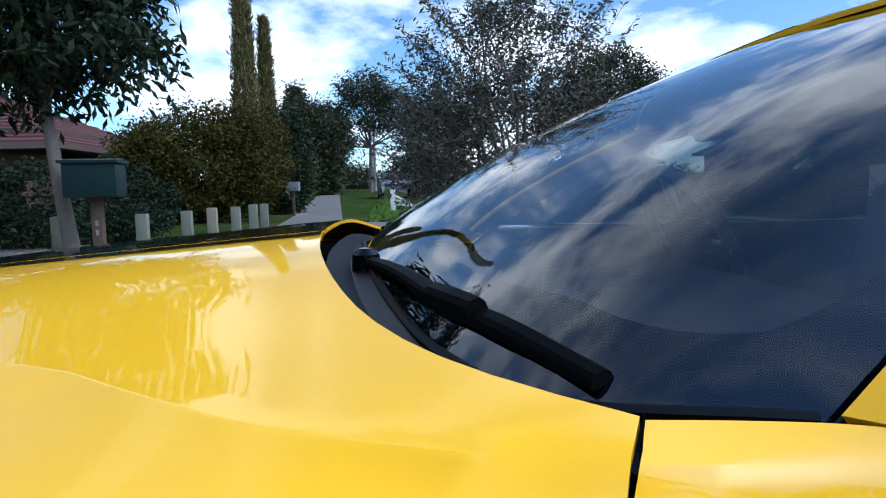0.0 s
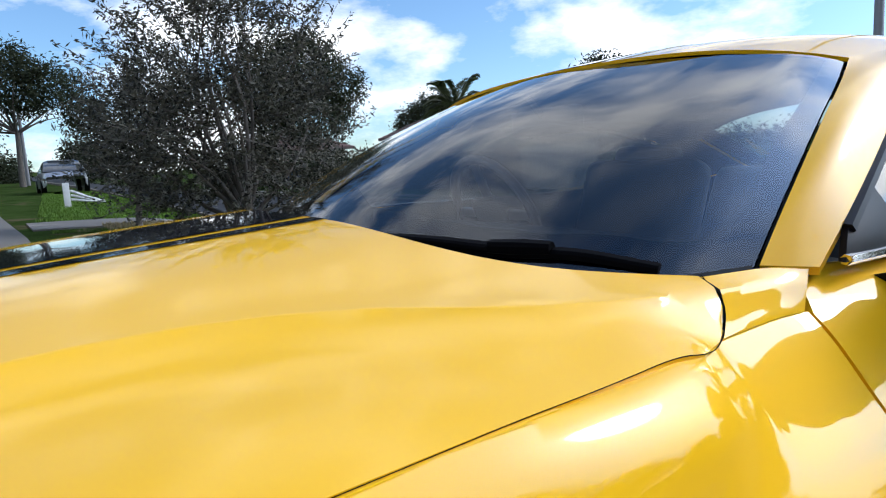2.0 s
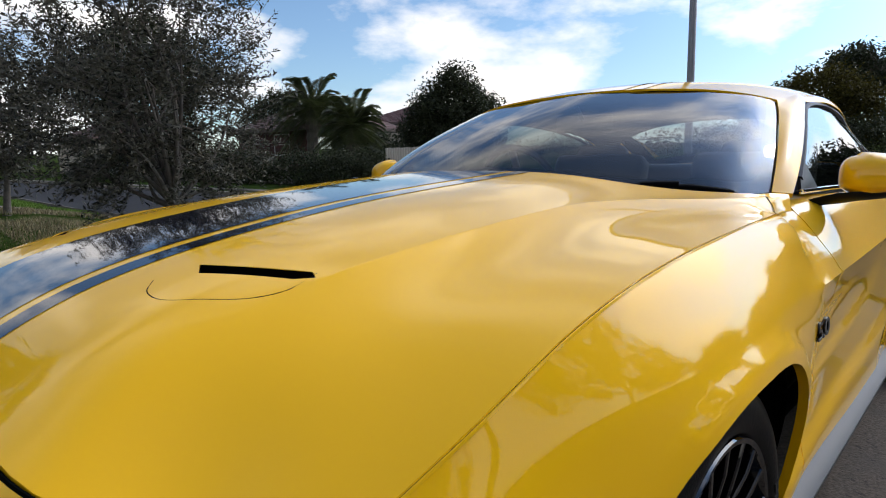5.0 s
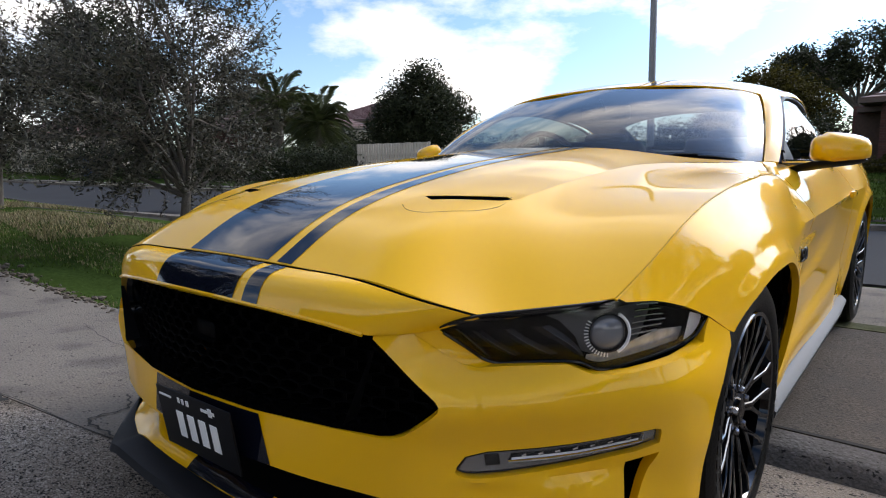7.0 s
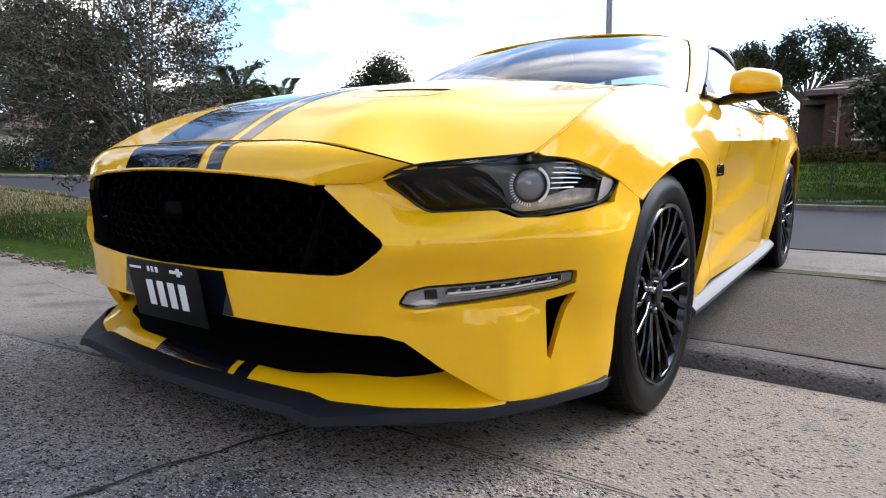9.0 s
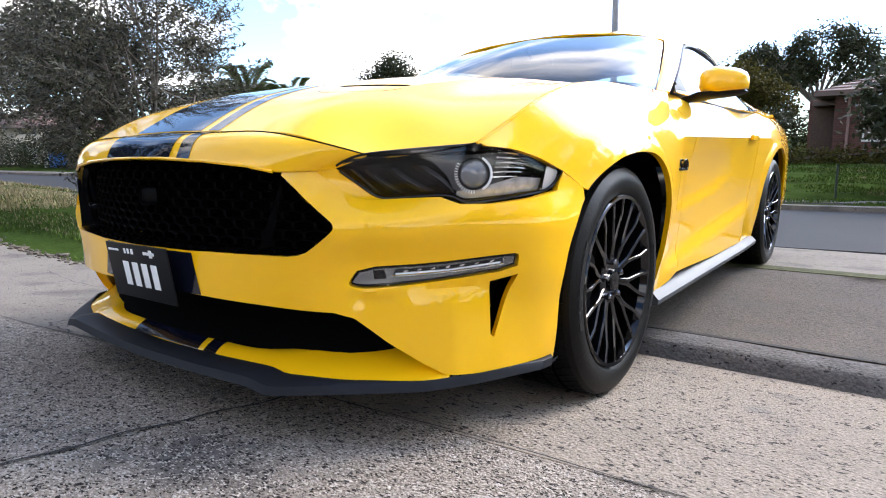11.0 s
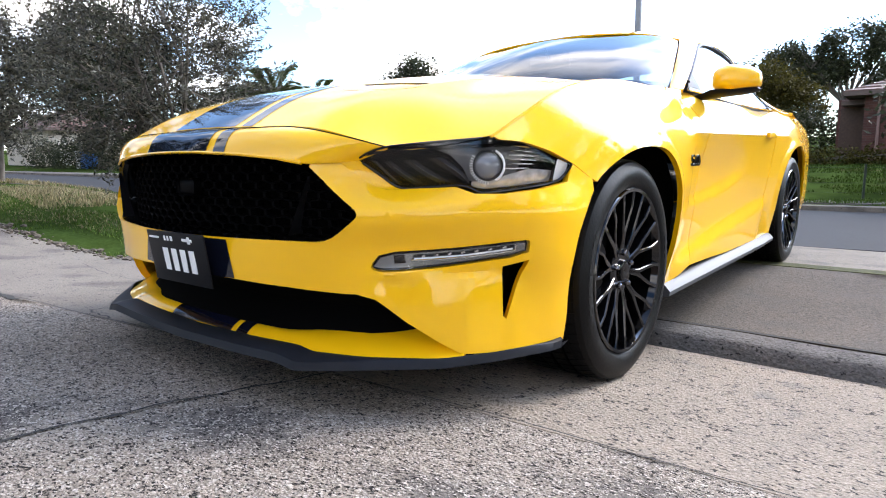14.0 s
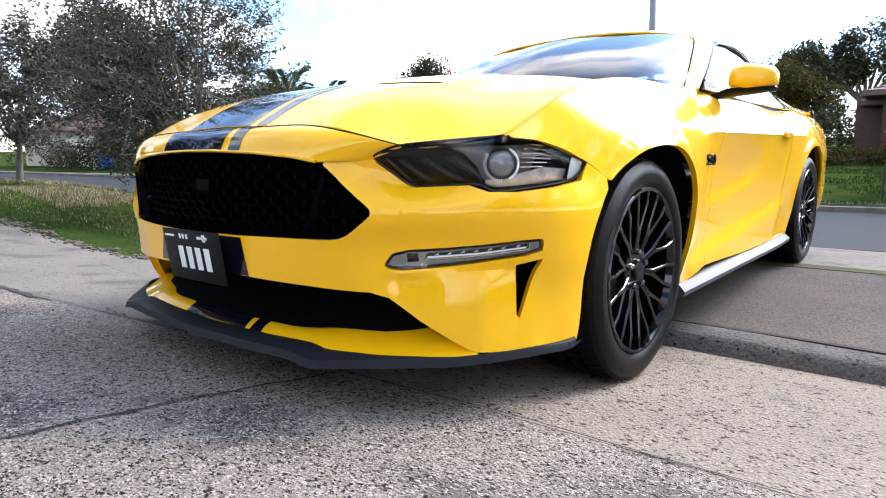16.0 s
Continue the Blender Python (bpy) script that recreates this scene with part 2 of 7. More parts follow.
def net(us, vs, rows):
    """A smooth height field f(u, v) through a net with a row for each v, of even curvature."""
    us, vs, rows = np.array(us, float), np.array(vs, float), np.array(rows, float)
    du, dv = bend(us), bend(vs)
    second_v = dv @ rows

    def f(u, v):
        u, v = np.atleast_1d(np.asarray(u, float)), np.atleast_1d(np.asarray(v, float))
        i = np.clip(np.searchsorted(vs, v) - 1, 0, len(vs) - 2)
        h = (vs[i + 1] - vs[i])[:, None]
        a, b = ((vs[i + 1] - v)[:, None] / h), ((v - vs[i])[:, None] / h)
        cols = a * rows[i] + b * rows[i + 1] + ((a**3 - a) * second_v[i] + (b**3 - b) * second_v[i + 1]) * h * h / 6
        sec = cols @ du.T
        i = np.clip(np.searchsorted(us, u) - 1, 0, len(us) - 2)
        k = np.arange(len(u))
        h = us[i + 1] - us[i]
        a, b = (us[i + 1] - u) / h, (u - us[i]) / h
        return a * cols[k, i] + b * cols[k, i + 1] + ((a**3 - a) * sec[k, i] + (b**3 - b) * sec[k, i + 1]) * h * h / 6

    return f


def dense(poly, step, closed=True):
    out = []
    p = [np.array(q, float) for q in poly]
    for a, b in zip(p, p[1:] + (p[:1] if closed else [])):
        n = max(1, int(np.ceil(np.linalg.norm(b - a) / step)))
        out += [a + (b - a) * k / n for k in range(n)]
    if not closed:
        out.append(p[-1])
    return np.array(out)


def rounded(poly, times=2):
    """Corners cut twice, so that an outline turns softly."""
    p = np.asarray(poly, float)
    for k in range(times):
        q = np.roll(p, -1, 0)
        p = np.stack([0.78 * p + 0.22 * q, 0.22 * p + 0.78 * q], 1).reshape(-1, 2)
    return [tuple(v) for v in p]


def curve(points, n=24):
    p = np.array(points, float)
    t = np.r_[0, np.cumsum(np.linalg.norm(np.diff(p, axis=0), axis=1))]
    return spline(t, p, np.linspace(0, t[-1], n))


def inset(poly, d):
    p = np.asarray(poly, float)
    a = np.roll(p, 1, 0)
    b = np.roll(p, -1, 0)
    t = b - a
    t /= np.maximum(np.linalg.norm(t, axis=1, keepdims=True), 1e-9)
    nrm = np.stack([-t[:, 1], t[:, 0]], 1)
    area = 0.5 * (p[:, 0] * b[:, 1] - b[:, 0] * p[:, 1]).sum()
    return p + nrm * d * (1 if area > 0 else -1)


def inside(px, poly):
    x, y = px[:, 0], px[:, 1]
    res = np.zeros(len(px), bool)
    q = np.roll(poly, -1, 0)
    for (x0, y0), (x1, y1) in zip(poly, q):
        c = (y0 > y) != (y1 > y)
        res ^= c & (x < (x1 - x0) * (y - y0) / ((y1 - y0) if y1 != y0 else 1e-12) + x0)
    return res


def trimmed(f3, outer, holes=(), step=0.03, rim=0.0, back=None, folds=()):
    """A sheet f3(u, v) cut out along outlines in its own plane, with edges turned in by rim along back; its mesh follows the fold lines."""
    from mathutils.geometry import delaunay_2d_cdt
    loops = [dense(outer, step)] + [dense(h, step * 0.6) for h in holes]
    pts = [tuple(p) for lp in loops for p in lp]
    edges, k = [], 0
    for lp in loops:
        m = len(lp)
        edges += [(k + i, k + (i + 1) % m) for i in range(m)]
        k += m
    lo, hi = loops[0].min(0), loops[0].max(0)
    gx, gy = np.meshgrid(np.arange(lo[0] + step / 2, hi[0], step), np.arange(lo[1] + step / 2, hi[1], step))
    grid = np.stack([gx.ravel(), gy.ravel()], 1)
    keep = inside(grid, inset(loops[0], step * 0.4))
    for h in loops[1:]:
        keep &= ~inside(grid, inset(h, -step * 0.4))
    for fold in folds:
        fold = np.asarray(fold, float)
        near = np.min(np.linalg.norm(grid[:, None] - fold[None], axis=2), 1)
        keep &= near > step * 0.6
        edges += [(len(pts) + i, len(pts) + i + 1) for i in range(len(fold) - 1)]
        pts += [tuple(p) for p in fold]
    pts += [tuple(p) for p in grid[keep]]
    vs, es, fs, *_ = delaunay_2d_cdt([Vector(p) for p in pts], edges, [], 0, 1e-6)
    uv = np.array([tuple(v) for v in vs])
    cen = np.array([uv[list(f)].mean(0) for f in fs])
    ok = inside(cen, loops[0])
    for h in loops[1:]:
        ok &= ~inside(cen, h)
    co = f3(uv[:, 0], uv[:, 1])
    bm = bmesh.new()
    bv = [bm.verts.new(c) for c in co]
    for f, good in zip(fs, ok):
        if good:
            bm.faces.new([bv[i] for i in f])
    bmesh.ops.delete(bm, geom=[v for v in bm.verts if not v.link_faces], context="VERTS")
    bmesh.ops.recalc_face_normals(bm, faces=bm.faces)
    return rimmed(bm, rim, back) if rim else bm


def rimmed(bm, d, back):
    """Turns the open edges of a sheet in by d."""
    ret = bmesh.ops.extrude_edge_only(bm, edges=[e for e in bm.edges if len(e.link_faces) == 1])
    for v in (g for g in ret["geom"] if isinstance(g, bmesh.types.BMVert)):
        v.co += Vector(back(v.co)) * d
    return bm


def coons(c0, c1, d0, d1, nu=24, nv=12, bulge=(0, 0, 0)):
    """A sheet between four border curves (c0, c1 run along u; d0, d1 join their ends), pushed out in its middle by bulge."""
    u, v = np.linspace(0, 1, nu), np.linspace(0, 1, nv)

    def at(c, n):
        c = np.array(c, float)
        t = np.r_[0, np.cumsum(np.linalg.norm(np.diff(c, axis=0), axis=1))]
        return spline(t / t[-1], c, np.linspace(0, 1, n)) if len(c) > 2 else c[0] + np.linspace(0, 1, n)[:, None] * (c[1] - c[0])

    C0, C1, D0, D1 = at(c0, nu), at(c1, nu), at(d0, nv), at(d1, nv)
    U, V = u[None, :, None], v[:, None, None]
    P = (1 - V) * C0[None] + V * C1[None] + (1 - U) * D0[:, None] + U * D1[:, None]
    P -= (1 - U) * (1 - V) * C0[0] + U * (1 - V) * C0[-1] + (1 - U) * V * C1[0] + U * V * C1[-1]
    return P + np.array(bulge) * (16 * U * (1 - U) * V * (1 - V))


def grid_mesh(P, bm=None, flip=False, wrap=False):
    bm = bm or bmesh.new()
    nv, nu = P.shape[:2]
    g = [[bm.verts.new(P[j, i]) for i in range(nu)] for j in range(nv)]
    for j in range(nv - 1):
        for i in range(nu if wrap else nu - 1):
            q = [g[j][i], g[j][(i + 1) % nu], g[j + 1][(i + 1) % nu], g[j + 1][i]]
            bm.faces.new(q[::-1] if flip else q)
    return bm


def mirrored(bm):
    """Adds the other half of the car."""
    ret = bmesh.ops.duplicate(bm, geom=bm.verts[:] + bm.edges[:] + bm.faces[:])
    vs = [g for g in ret["geom"] if isinstance(g, bmesh.types.BMVert)]
    fs = [g for g in ret["geom"] if isinstance(g, bmesh.types.BMFace)]
    for v in vs:
        v.co.x = -v.co.x
    bmesh.ops.reverse_faces(bm, faces=fs)
    return bm


def weld(bm, d=0.0008):
    bmesh.ops.remove_doubles(bm, verts=bm.verts[:], dist=d)
    return bm


def box(sx, sy, sz, at=(0, 0, 0), bevel=0.0, seg=2, m=None, bm=None):
    b = bmesh.new()
    bmesh.ops.create_cube(b, size=1, matrix=Matrix.Diagonal((sx, sy, sz, 1)))
    if bevel:
        bmesh.ops.bevel(b, geom=b.edges[:], offset=bevel, segments=seg, affect="EDGES", profile=0.6)
    b.transform((m or Matrix()) if m is not None else Matrix.Translation(at))
    if bm is None:
        return b
    return joined(bm, b)


def joined(a, b):
    me = bpy.data.meshes.new("tmp")
    b.to_mesh(me)
    b.free()
    a.from_mesh(me)
    bpy.data.meshes.remove(me)
    return a


def tube(points, radius, n=8, bm=None, caps=True):
    """A round bar along points; radius may be one for each point."""
    bm = bm or bmesh.new()
    p = [Vector(q) for q in points]
    r = [radius] * len(p) if np.isscalar(radius) else list(radius)
    rings, prev = [], None
    for k, q in enumerate(p):
        d = (p[min(k + 1, len(p) - 1)] - p[max(k - 1, 0)]).normalized()
        a = (prev - d * prev.dot(d)).normalized() if prev is not None and (prev - d * prev.dot(d)).length > 1e-4 else d.orthogonal().normalized()
        prev = a
        b = d.cross(a)
        rings.append([bm.verts.new(q + (a * math.cos(2 * math.pi * i / n) + b * math.sin(2 * math.pi * i / n)) * r[k]) for i in range(n)])
    for r0, r1 in zip(rings, rings[1:]):
        for i in range(n):
            bm.faces.new((r0[i], r0[(i + 1) % n], r1[(i + 1) % n], r1[i]))
    if caps:
        bm.faces.new(rings[0][::-1])
        bm.faces.new(rings[-1])
    return bm


def lathe(profile, n=48, axis="X", closed=False):
    """Spins a profile of (along, radius) about the x axis (or y, z)."""
    P = np.array(profile, float)
    a = np.linspace(0, 2 * np.pi, n, endpoint=False)
    R = np.empty((len(P), n, 3))
    R[..., 0] = P[:, 0:1]
    R[..., 1] = P[:, 1:2] * np.cos(a)
    R[..., 2] = P[:, 1:2] * np.sin(a)
    if axis == "Z":
        R = R[..., [1, 2, 0]]
    if axis == "Y":
        R = R[..., [2, 0, 1]]
    bm = grid_mesh(R, wrap=True)
    bmesh.ops.recalc_face_normals(bm, faces=bm.faces)
    return bm


def prism(poly, depth, m=None, bevel=0.0):
    """A flat outline in x, z pushed back along y."""
    bm = bmesh.new()
    a = [bm.verts.new((x, 0, z)) for x, z in poly]
    b = [bm.verts.new((x, depth, z)) for x, z in poly]
    bm.faces.new(a)
    bm.faces.new(b[::-1])
    for i in range(len(a)):
        j = (i + 1) % len(a)
        bm.faces.new((a[j], a[i], b[i], b[j]))
    bmesh.ops.recalc_face_normals(bm, faces=bm.faces)
    if bevel:
        bmesh.ops.bevel(bm, geom=bm.edges[:], offset=bevel, segments=2, affect="EDGES")
    if m is not None:
        bm.transform(m)
    return bm


# ---- the yellow coupe ----
# The car stands on the origin's ground: x to its left, y to its rear, front axle at y = 0.
car = root("car", "glossy yellow two-door sports coupe with black bonnet stripes", "car")
DOWN = lambda c: (0, 0, -1)


def both(name, P, mat, back, rim=0.02, parent=None, label=""):
    """The same sheet on both flanks, as two parts."""
    for sgn in (1, -1):
        bm = grid_mesh(P * np.array((sgn, 1, 1)))
        bmesh.ops.recalc_face_normals(bm, faces=bm.faces)
        part(name, rimmed(bm, rim, back) if rim else bm, mat, parent or car, label)



INWARD = lambda c: (-0.9 if c[0] > 0 else 0.9, 0.2, 0)
BACKWARD = lambda c: tuple(Vector((-c[0], 0.2 - c[1], 0)).normalized())

hood_z = net([0, 0.2, 0.35, 0.5, 0.65, 0.76, 0.88], [-0.96, -0.90, -0.80, -0.65, -0.45, -0.20, 0.15, 0.62], [
    [0.780, 0.778, 0.770, 0.755, 0.705, 0.640, 0.56],
    [0.818, 0.813, 0.805, 0.787, 0.725, 0.665, 0.59],
    [0.872, 0.870, 0.862, 0.838, 0.757, 0.715, 0.66],
    [0.925, 0.924, 0.916, 0.893, 0.835, 0.797, 0.765],
    [0.965, 0.964, 0.957, 0.937, 0.905, 0.888, 0.875],
    [1.000, 0.999, 0.992, 0.973, 0.948, 0.938, 0.935],
    [1.032, 1.030, 1.022, 1.000, 0.974, 0.963, 0.954],
    [1.066, 1.064, 1.052, 1.028, 1.004, 0.985, 0.952]])


def smooth01(a, b, v):
    t = np.clip((np.asarray(v, float) - a) / (b - a), 0, 1)
    return t * t * (3 - 2 * t)


FOLD_Y = [-0.60, -0.50, -0.40, -0.30, -0.20, -0.10, 0.0, 0.06, 0.148, 0.234, 0.314, 0.385, 0.44, 0.50, 0.56, 0.60, 0.64]
FOLD_X = [0.525, 0.534, 0.544, 0.553, 0.560, 0.563, 0.563, 0.564, 0.575, 0.600, 0.637, 0.690, 0.728, 0.757, 0.778, 0.788, 0.798]


def hood(x, y, lift=0.0):
    """The bonnet: a broad dome with a crisp crease down each side, which swings out to the rear corners."""
    x, y = np.asarray(x, float), np.asarray(y, float)
    lean = np.interp(y, FOLD_Y, np.gradient(FOLD_X, FOLD_Y))
    d = (np.abs(x) - np.interp(y, FOLD_Y, FOLD_X)) / np.sqrt(1 + lean ** 2)
    amount = smooth01(-0.62, -0.46, y)
    drop, reach = 0.011 + 0.034 * smooth01(0.46, 0.64, y), 0.040 - 0.018 * smooth01(0.40, 0.60, y)
    inner = 0.007 * np.exp(np.minimum(d, 0) / 0.09)
    outer = (0.007 - drop * (1 - np.exp(-np.maximum(d, 0) / reach))) * (1 - smooth01(0.08, 0.22, d))
    z = hood_z(np.abs(x), y) + amount * np.where(d < 0, inner, outer) + lift
    return np.stack([x, y, z], 1)


NOSE_SEAM = [(0, -0.915), (0.235, -0.911), (0.426, -0.902), (0.568, -0.878), (0.655, -0.825)]
HOOD_SEAM = [(0.832, -0.662), (0.857, -0.552), (0.872, -0.419), (0.879, -0.255), (0.877, -0.048), (0.865, 0.214), (0.845, 0.520)]
COWL = [(0.756, 0.640), (0.72, 0.598), (0.66, 0.548), (0.572, 0.500), (0.487, 0.470), (0.383, 0.445), (0.2, 0.425), (0, 0.42)]
hood_half = [*map(tuple, curve(NOSE_SEAM, 20)), *map(tuple, curve(HOOD_SEAM, 24)), (0.824, 0.575), (0.816, 0.592), (0.800, 0.6165), *map(tuple, curve(COWL, 20))]
SLOT = [(0.325, -0.588), (0.360, -0.606), (0.500, -0.536), (0.522, -0.514), (0.504, -0.506), (0.40, -0.556)]
FOLD = curve(list(zip(FOLD_X, FOLD_Y))[1:-2], 80)
bm = trimmed(hood, hood_half, [SLOT], step=0.02, folds=[FOLD + np.array((k, 0)) for k in (-0.003, 0.0, 0.003)])
bm = rimmed(weld(mirrored(bm)), 0.006, DOWN)
part("bonnet", bm, YELLOW, car)
bm = trimmed(lambda u, v: hood(u, v, -0.045), [(x - 0.10, max(y, -0.50)) if x > 0.5 and y < -0.3 else (x, y) for x, y in hood_half], step=0.06)
part("bonnet_liner", weld(mirrored(bm)), DARK, car)
for sgn in (1, -1):
    P = [tuple(hood([sgn * x], [y])[0]) for x, y in SLOT]
    b = bmesh.new()
    mx, my = np.mean(P, 0)[:2]
    up, lo = [[b.verts.new((mx + (x - mx) * 0.985, my + (y - my) * 0.985, z + d)) for x, y, z in P] for d in (-0.0005, -0.03)]
    b.faces.new(lo)
    for i in range(len(P)):
        j = (i + 1) % len(P)
        b.faces.new((up[i], up[j], lo[j], lo[i]))
    part("bonnet_vent", b, DARK, car, "black slotted bonnet vent")


def gap(points, r=0.0028, n=40):
    """A dark sealed joint between two panels, on both flanks."""
    for sgn in (1, -1):
        part("panel_gap", tube([(sgn * x, y, z) for x, y, z in curve(points, n)], r, 6), DARK, car)


gap(hood(*np.array(NOSE_SEAM).T) + np.array((0, -0.0035, -0.003)), 0.0028)
gap(hood(*np.array([(0.655, -0.825), (0.75, -0.742), (0.832, -0.662)]).T) - np.array((0, 0.004, 0.004)), 0.0022)
gap(hood(*np.array([(0.316, -0.655), (0.345, -0.676), (0.388, -0.680), (0.449, -0.643), (0.495, -0.602), (0.517, -0.560), (0.512, -0.505)]).T) - np.array((0, 0, 0.0008)), 0.0012)


def decal(f, poly, parent, lift=0.0012, step=0.03, name="stripe"):
    return part(name, trimmed(lambda u, v: f(u, v, lift), poly, step=step), STRIPE, parent, "gloss black racing stripe")


# stripe edges across the car: a broad band and a narrow one beside it
BANDS = ((-0.165, 0.155), (0.185, 0.232))


def cowl_y(x):
    c = np.array(COWL)[::-1]
    return float(np.interp(abs(x), c[:, 0], c[:, 1]))


def seam_y(x):
    c = np.array(NOSE_SEAM)
    return float(np.interp(abs(x), c[:, 0], c[:, 1]))


for a, b in BANDS:
    xs = np.linspace(a, b, 6)
    decal(hood, [(x, seam_y(x) + 0.002) for x in xs] + [(x, cowl_y(x) - 0.002) for x in xs[::-1]], car)

# nose panel between bonnet and grille
seam3 = [tuple(p) for p in hood(*np.array(NOSE_SEAM).T)]
GRILLE_TOP = [(0, -1.006, 0.742), (0.121, -1.004, 0.741), (0.287, -0.990, 0.734), (0.414, -0.969, 0.723), (0.482, -0.948, 0.710)]
nose_P = coons(GRILLE_TOP + [(0.53, -0.918, 0.711), (0.581, -0.860, 0.715)], [(x, y - 0.007, z - 0.003) for x, y, z in seam3], [GRILLE_TOP[0], (0, -0.966, 0.790), (0, -0.922, hood([0], [-0.915])[0][2] - 0.003)],
               [(0.581, -0.860, 0.715), (seam3[-1][0], seam3[-1][1] - 0.007, seam3[-1][2] - 0.003)], 40, 12, (0, -0.008, 0.010))
bm = rimmed(weld(mirrored(grid_mesh(nose_P))), 0.004, lambda c: (0, 0.6, -0.6))
bmesh.ops.recalc_face_normals(bm, faces=bm.faces)
part("nose_panel", bm, YELLOW, car)
for a, b in BANDS:
    def on_nose(u, v, lift=0.0):
        u, v = np.asarray(u, float), np.asarray(v, float)
        out = np.empty((len(u), 3))
        for k in range(len(u)):
            row = nose_P[:, :, :]
            j = v[k] * (row.shape[0] - 1)
            j0 = min(int(j), row.shape[0] - 2)
            line = row[j0] + (row[j0 + 1] - row[j0]) * (j - j0)
            out[k] = (u[k], np.interp(abs(u[k]), line[:, 0], line[:, 1]) - lift * 0.7, np.interp(abs(u[k]), line[:, 0], line[:, 2]) + lift * 0.7)
        return out
    part("stripe", trimmed(lambda u, v: on_nose(u, v, 0.0016), [(a, 0.0), (b, 0.0), (b, 1.0), (a, 1.0)], step=0.05), STRIPE, car, "gloss black racing stripe")

# ---- bumper cover: a plan line with an outward offset net ----
PLAN = curve([(0, -1.022), (0.2, -1.010), (0.42, -0.968), (0.56, -0.922), (0.66, -0.842), (0.76, -0.745), (0.84, -0.650), (0.90, -0.560), (0.932, -0.460), (0.947, -0.360), (0.95, -0.250)], 90)
PLAN_S = np.r_[0, np.cumsum(np.linalg.norm(np.diff(PLAN, axis=0), axis=1))]
PLAN_T = np.gradient(PLAN, axis=0)
PLAN_T /= np.linalg.norm(PLAN_T, axis=1, keepdims=True)


def s_of(x=None, y=None):
    return float(np.interp(x, PLAN[:80, 0], PLAN_S[:80])) if y is None else float(np.interp(y, PLAN[:, 1], PLAN_S))


B_COLS = [0, s_of(0.42), s_of(0.56), s_of(0.66), s_of(0.78), s_of(0.86), s_of(y=-0.5), s_of(y=-0.36)]
bump_off = net(B_COLS, [0.22, 0.30, 0.40, 0.46, 0.52, 0.60, 0.655, 0.72], [
    [0.000, 0.000, 0.000, 0.020, 0.022, 0.004, -0.012, -0.030],
    [0.000, 0.000, 0.000, 0.014, 0.010, -0.004, -0.002, -0.014],
    [0.010, 0.000, 0.000, 0.016, -0.008, -0.014, 0.002, 0.000],
    [0.006, 0.000, 0.000, 0.002, 0.000, -0.002, 0.010, 0.008],
    [0.000, 0.000, 0.006, 0.004, 0.008, 0.010, 0.012, 0.012],
    [0.000, 0.000, 0.018, 0.012, 0.018, 0.016, 0.012, 0.010],
    [-0.010, 0.000, -0.012, -0.044, -0.020, -0.010, -0.010, 0.003],
    [-0.015, 0.006, -0.034, -0.062, -0.050, -0.040, -0.023, -0.006]])


CREASE_S, CREASE_Z = [s_of(0.60), s_of(0.70), s_of(0.83), s_of(y=-0.45)], [0.592, 0.599, 0.629, 0.655]
WEDGE = s_of(0.79)


def bumper(s, z, lift=0.0):
    s, z = np.asarray(s, float), np.asarray(z, float)
    a = np.abs(s)
    x, y = np.interp(a, PLAN_S, PLAN[:, 0]), np.interp(a, PLAN_S, PLAN[:, 1])
    tx, ty = np.interp(a, PLAN_S, PLAN_T[:, 0]), np.interp(a, PLAN_S, PLAN_T[:, 1])
    o = bump_off(a, z) + lift
    # a crease from the grille's corner to the lamp's outer corner, and a wedge below the fog lamp
    o = o + 0.007 * np.exp(-np.abs(z - np.interp(a, CREASE_S, CREASE_Z)) / 0.020) * smooth01(s_of(0.60), s_of(0.68), a) * (1 - smooth01(s_of(y=-0.52), s_of(y=-0.42), a))
    rise = 0.012 - 0.12 * (z - 0.43)
    facet = rise + np.interp(a, [s_of(0.58), WEDGE, s_of(0.85), s_of(0.90)], [-0.021, 0, -0.020, -0.022])
    w = smooth01(s_of(0.57), s_of(0.68), a) * (1 - smooth01(s_of(0.85), s_of(0.91), a)) * np.clip((0.441 - z) / 0.0125, 0, 1)
    o = o * (1 - w) + (facet + lift) * w
    return np.stack([np.sign(s + 1e-12) * (x + ty * o), y - tx * o, z], 1)


S = s_of
FOG = [(S(0.646), 0.496), (S(0.76), 0.502), (S(0.880), 0.516), (S(0.890), 0.512), (S(0.888), 0.476), (S(0.76), 0.456), (S(0.66), 0.447), (S(0.634), 0.451), (S(0.626), 0.462)]
FOG = rounded(FOG, 1)
SIDE_VENT = [(S(0.851), 0.450), (S(0.890), 0.464), (S(0.884), 0.44), (S(0.874), 0.40), (S(0.855), 0.318), (S(0.850), 0.326)]


def arch(yc, zc, back_r, front_r, high, z_front, z_back, n=40):
    """A squarish wheel arch from its front foot over the top to its rear foot."""
    pts = []
    for a in np.linspace(math.pi, 0, n):
        c, s = math.cos(a), math.sin(a)
        pts.append((yc + math.copysign(abs(c) ** 0.84, c) * (front_r if c < 0 else back_r), zc + high * s ** 0.84))
    return [(pts[0][0] + 0.002, z_front)] + pts + [(pts[-1][0] - 0.004, z_back)]


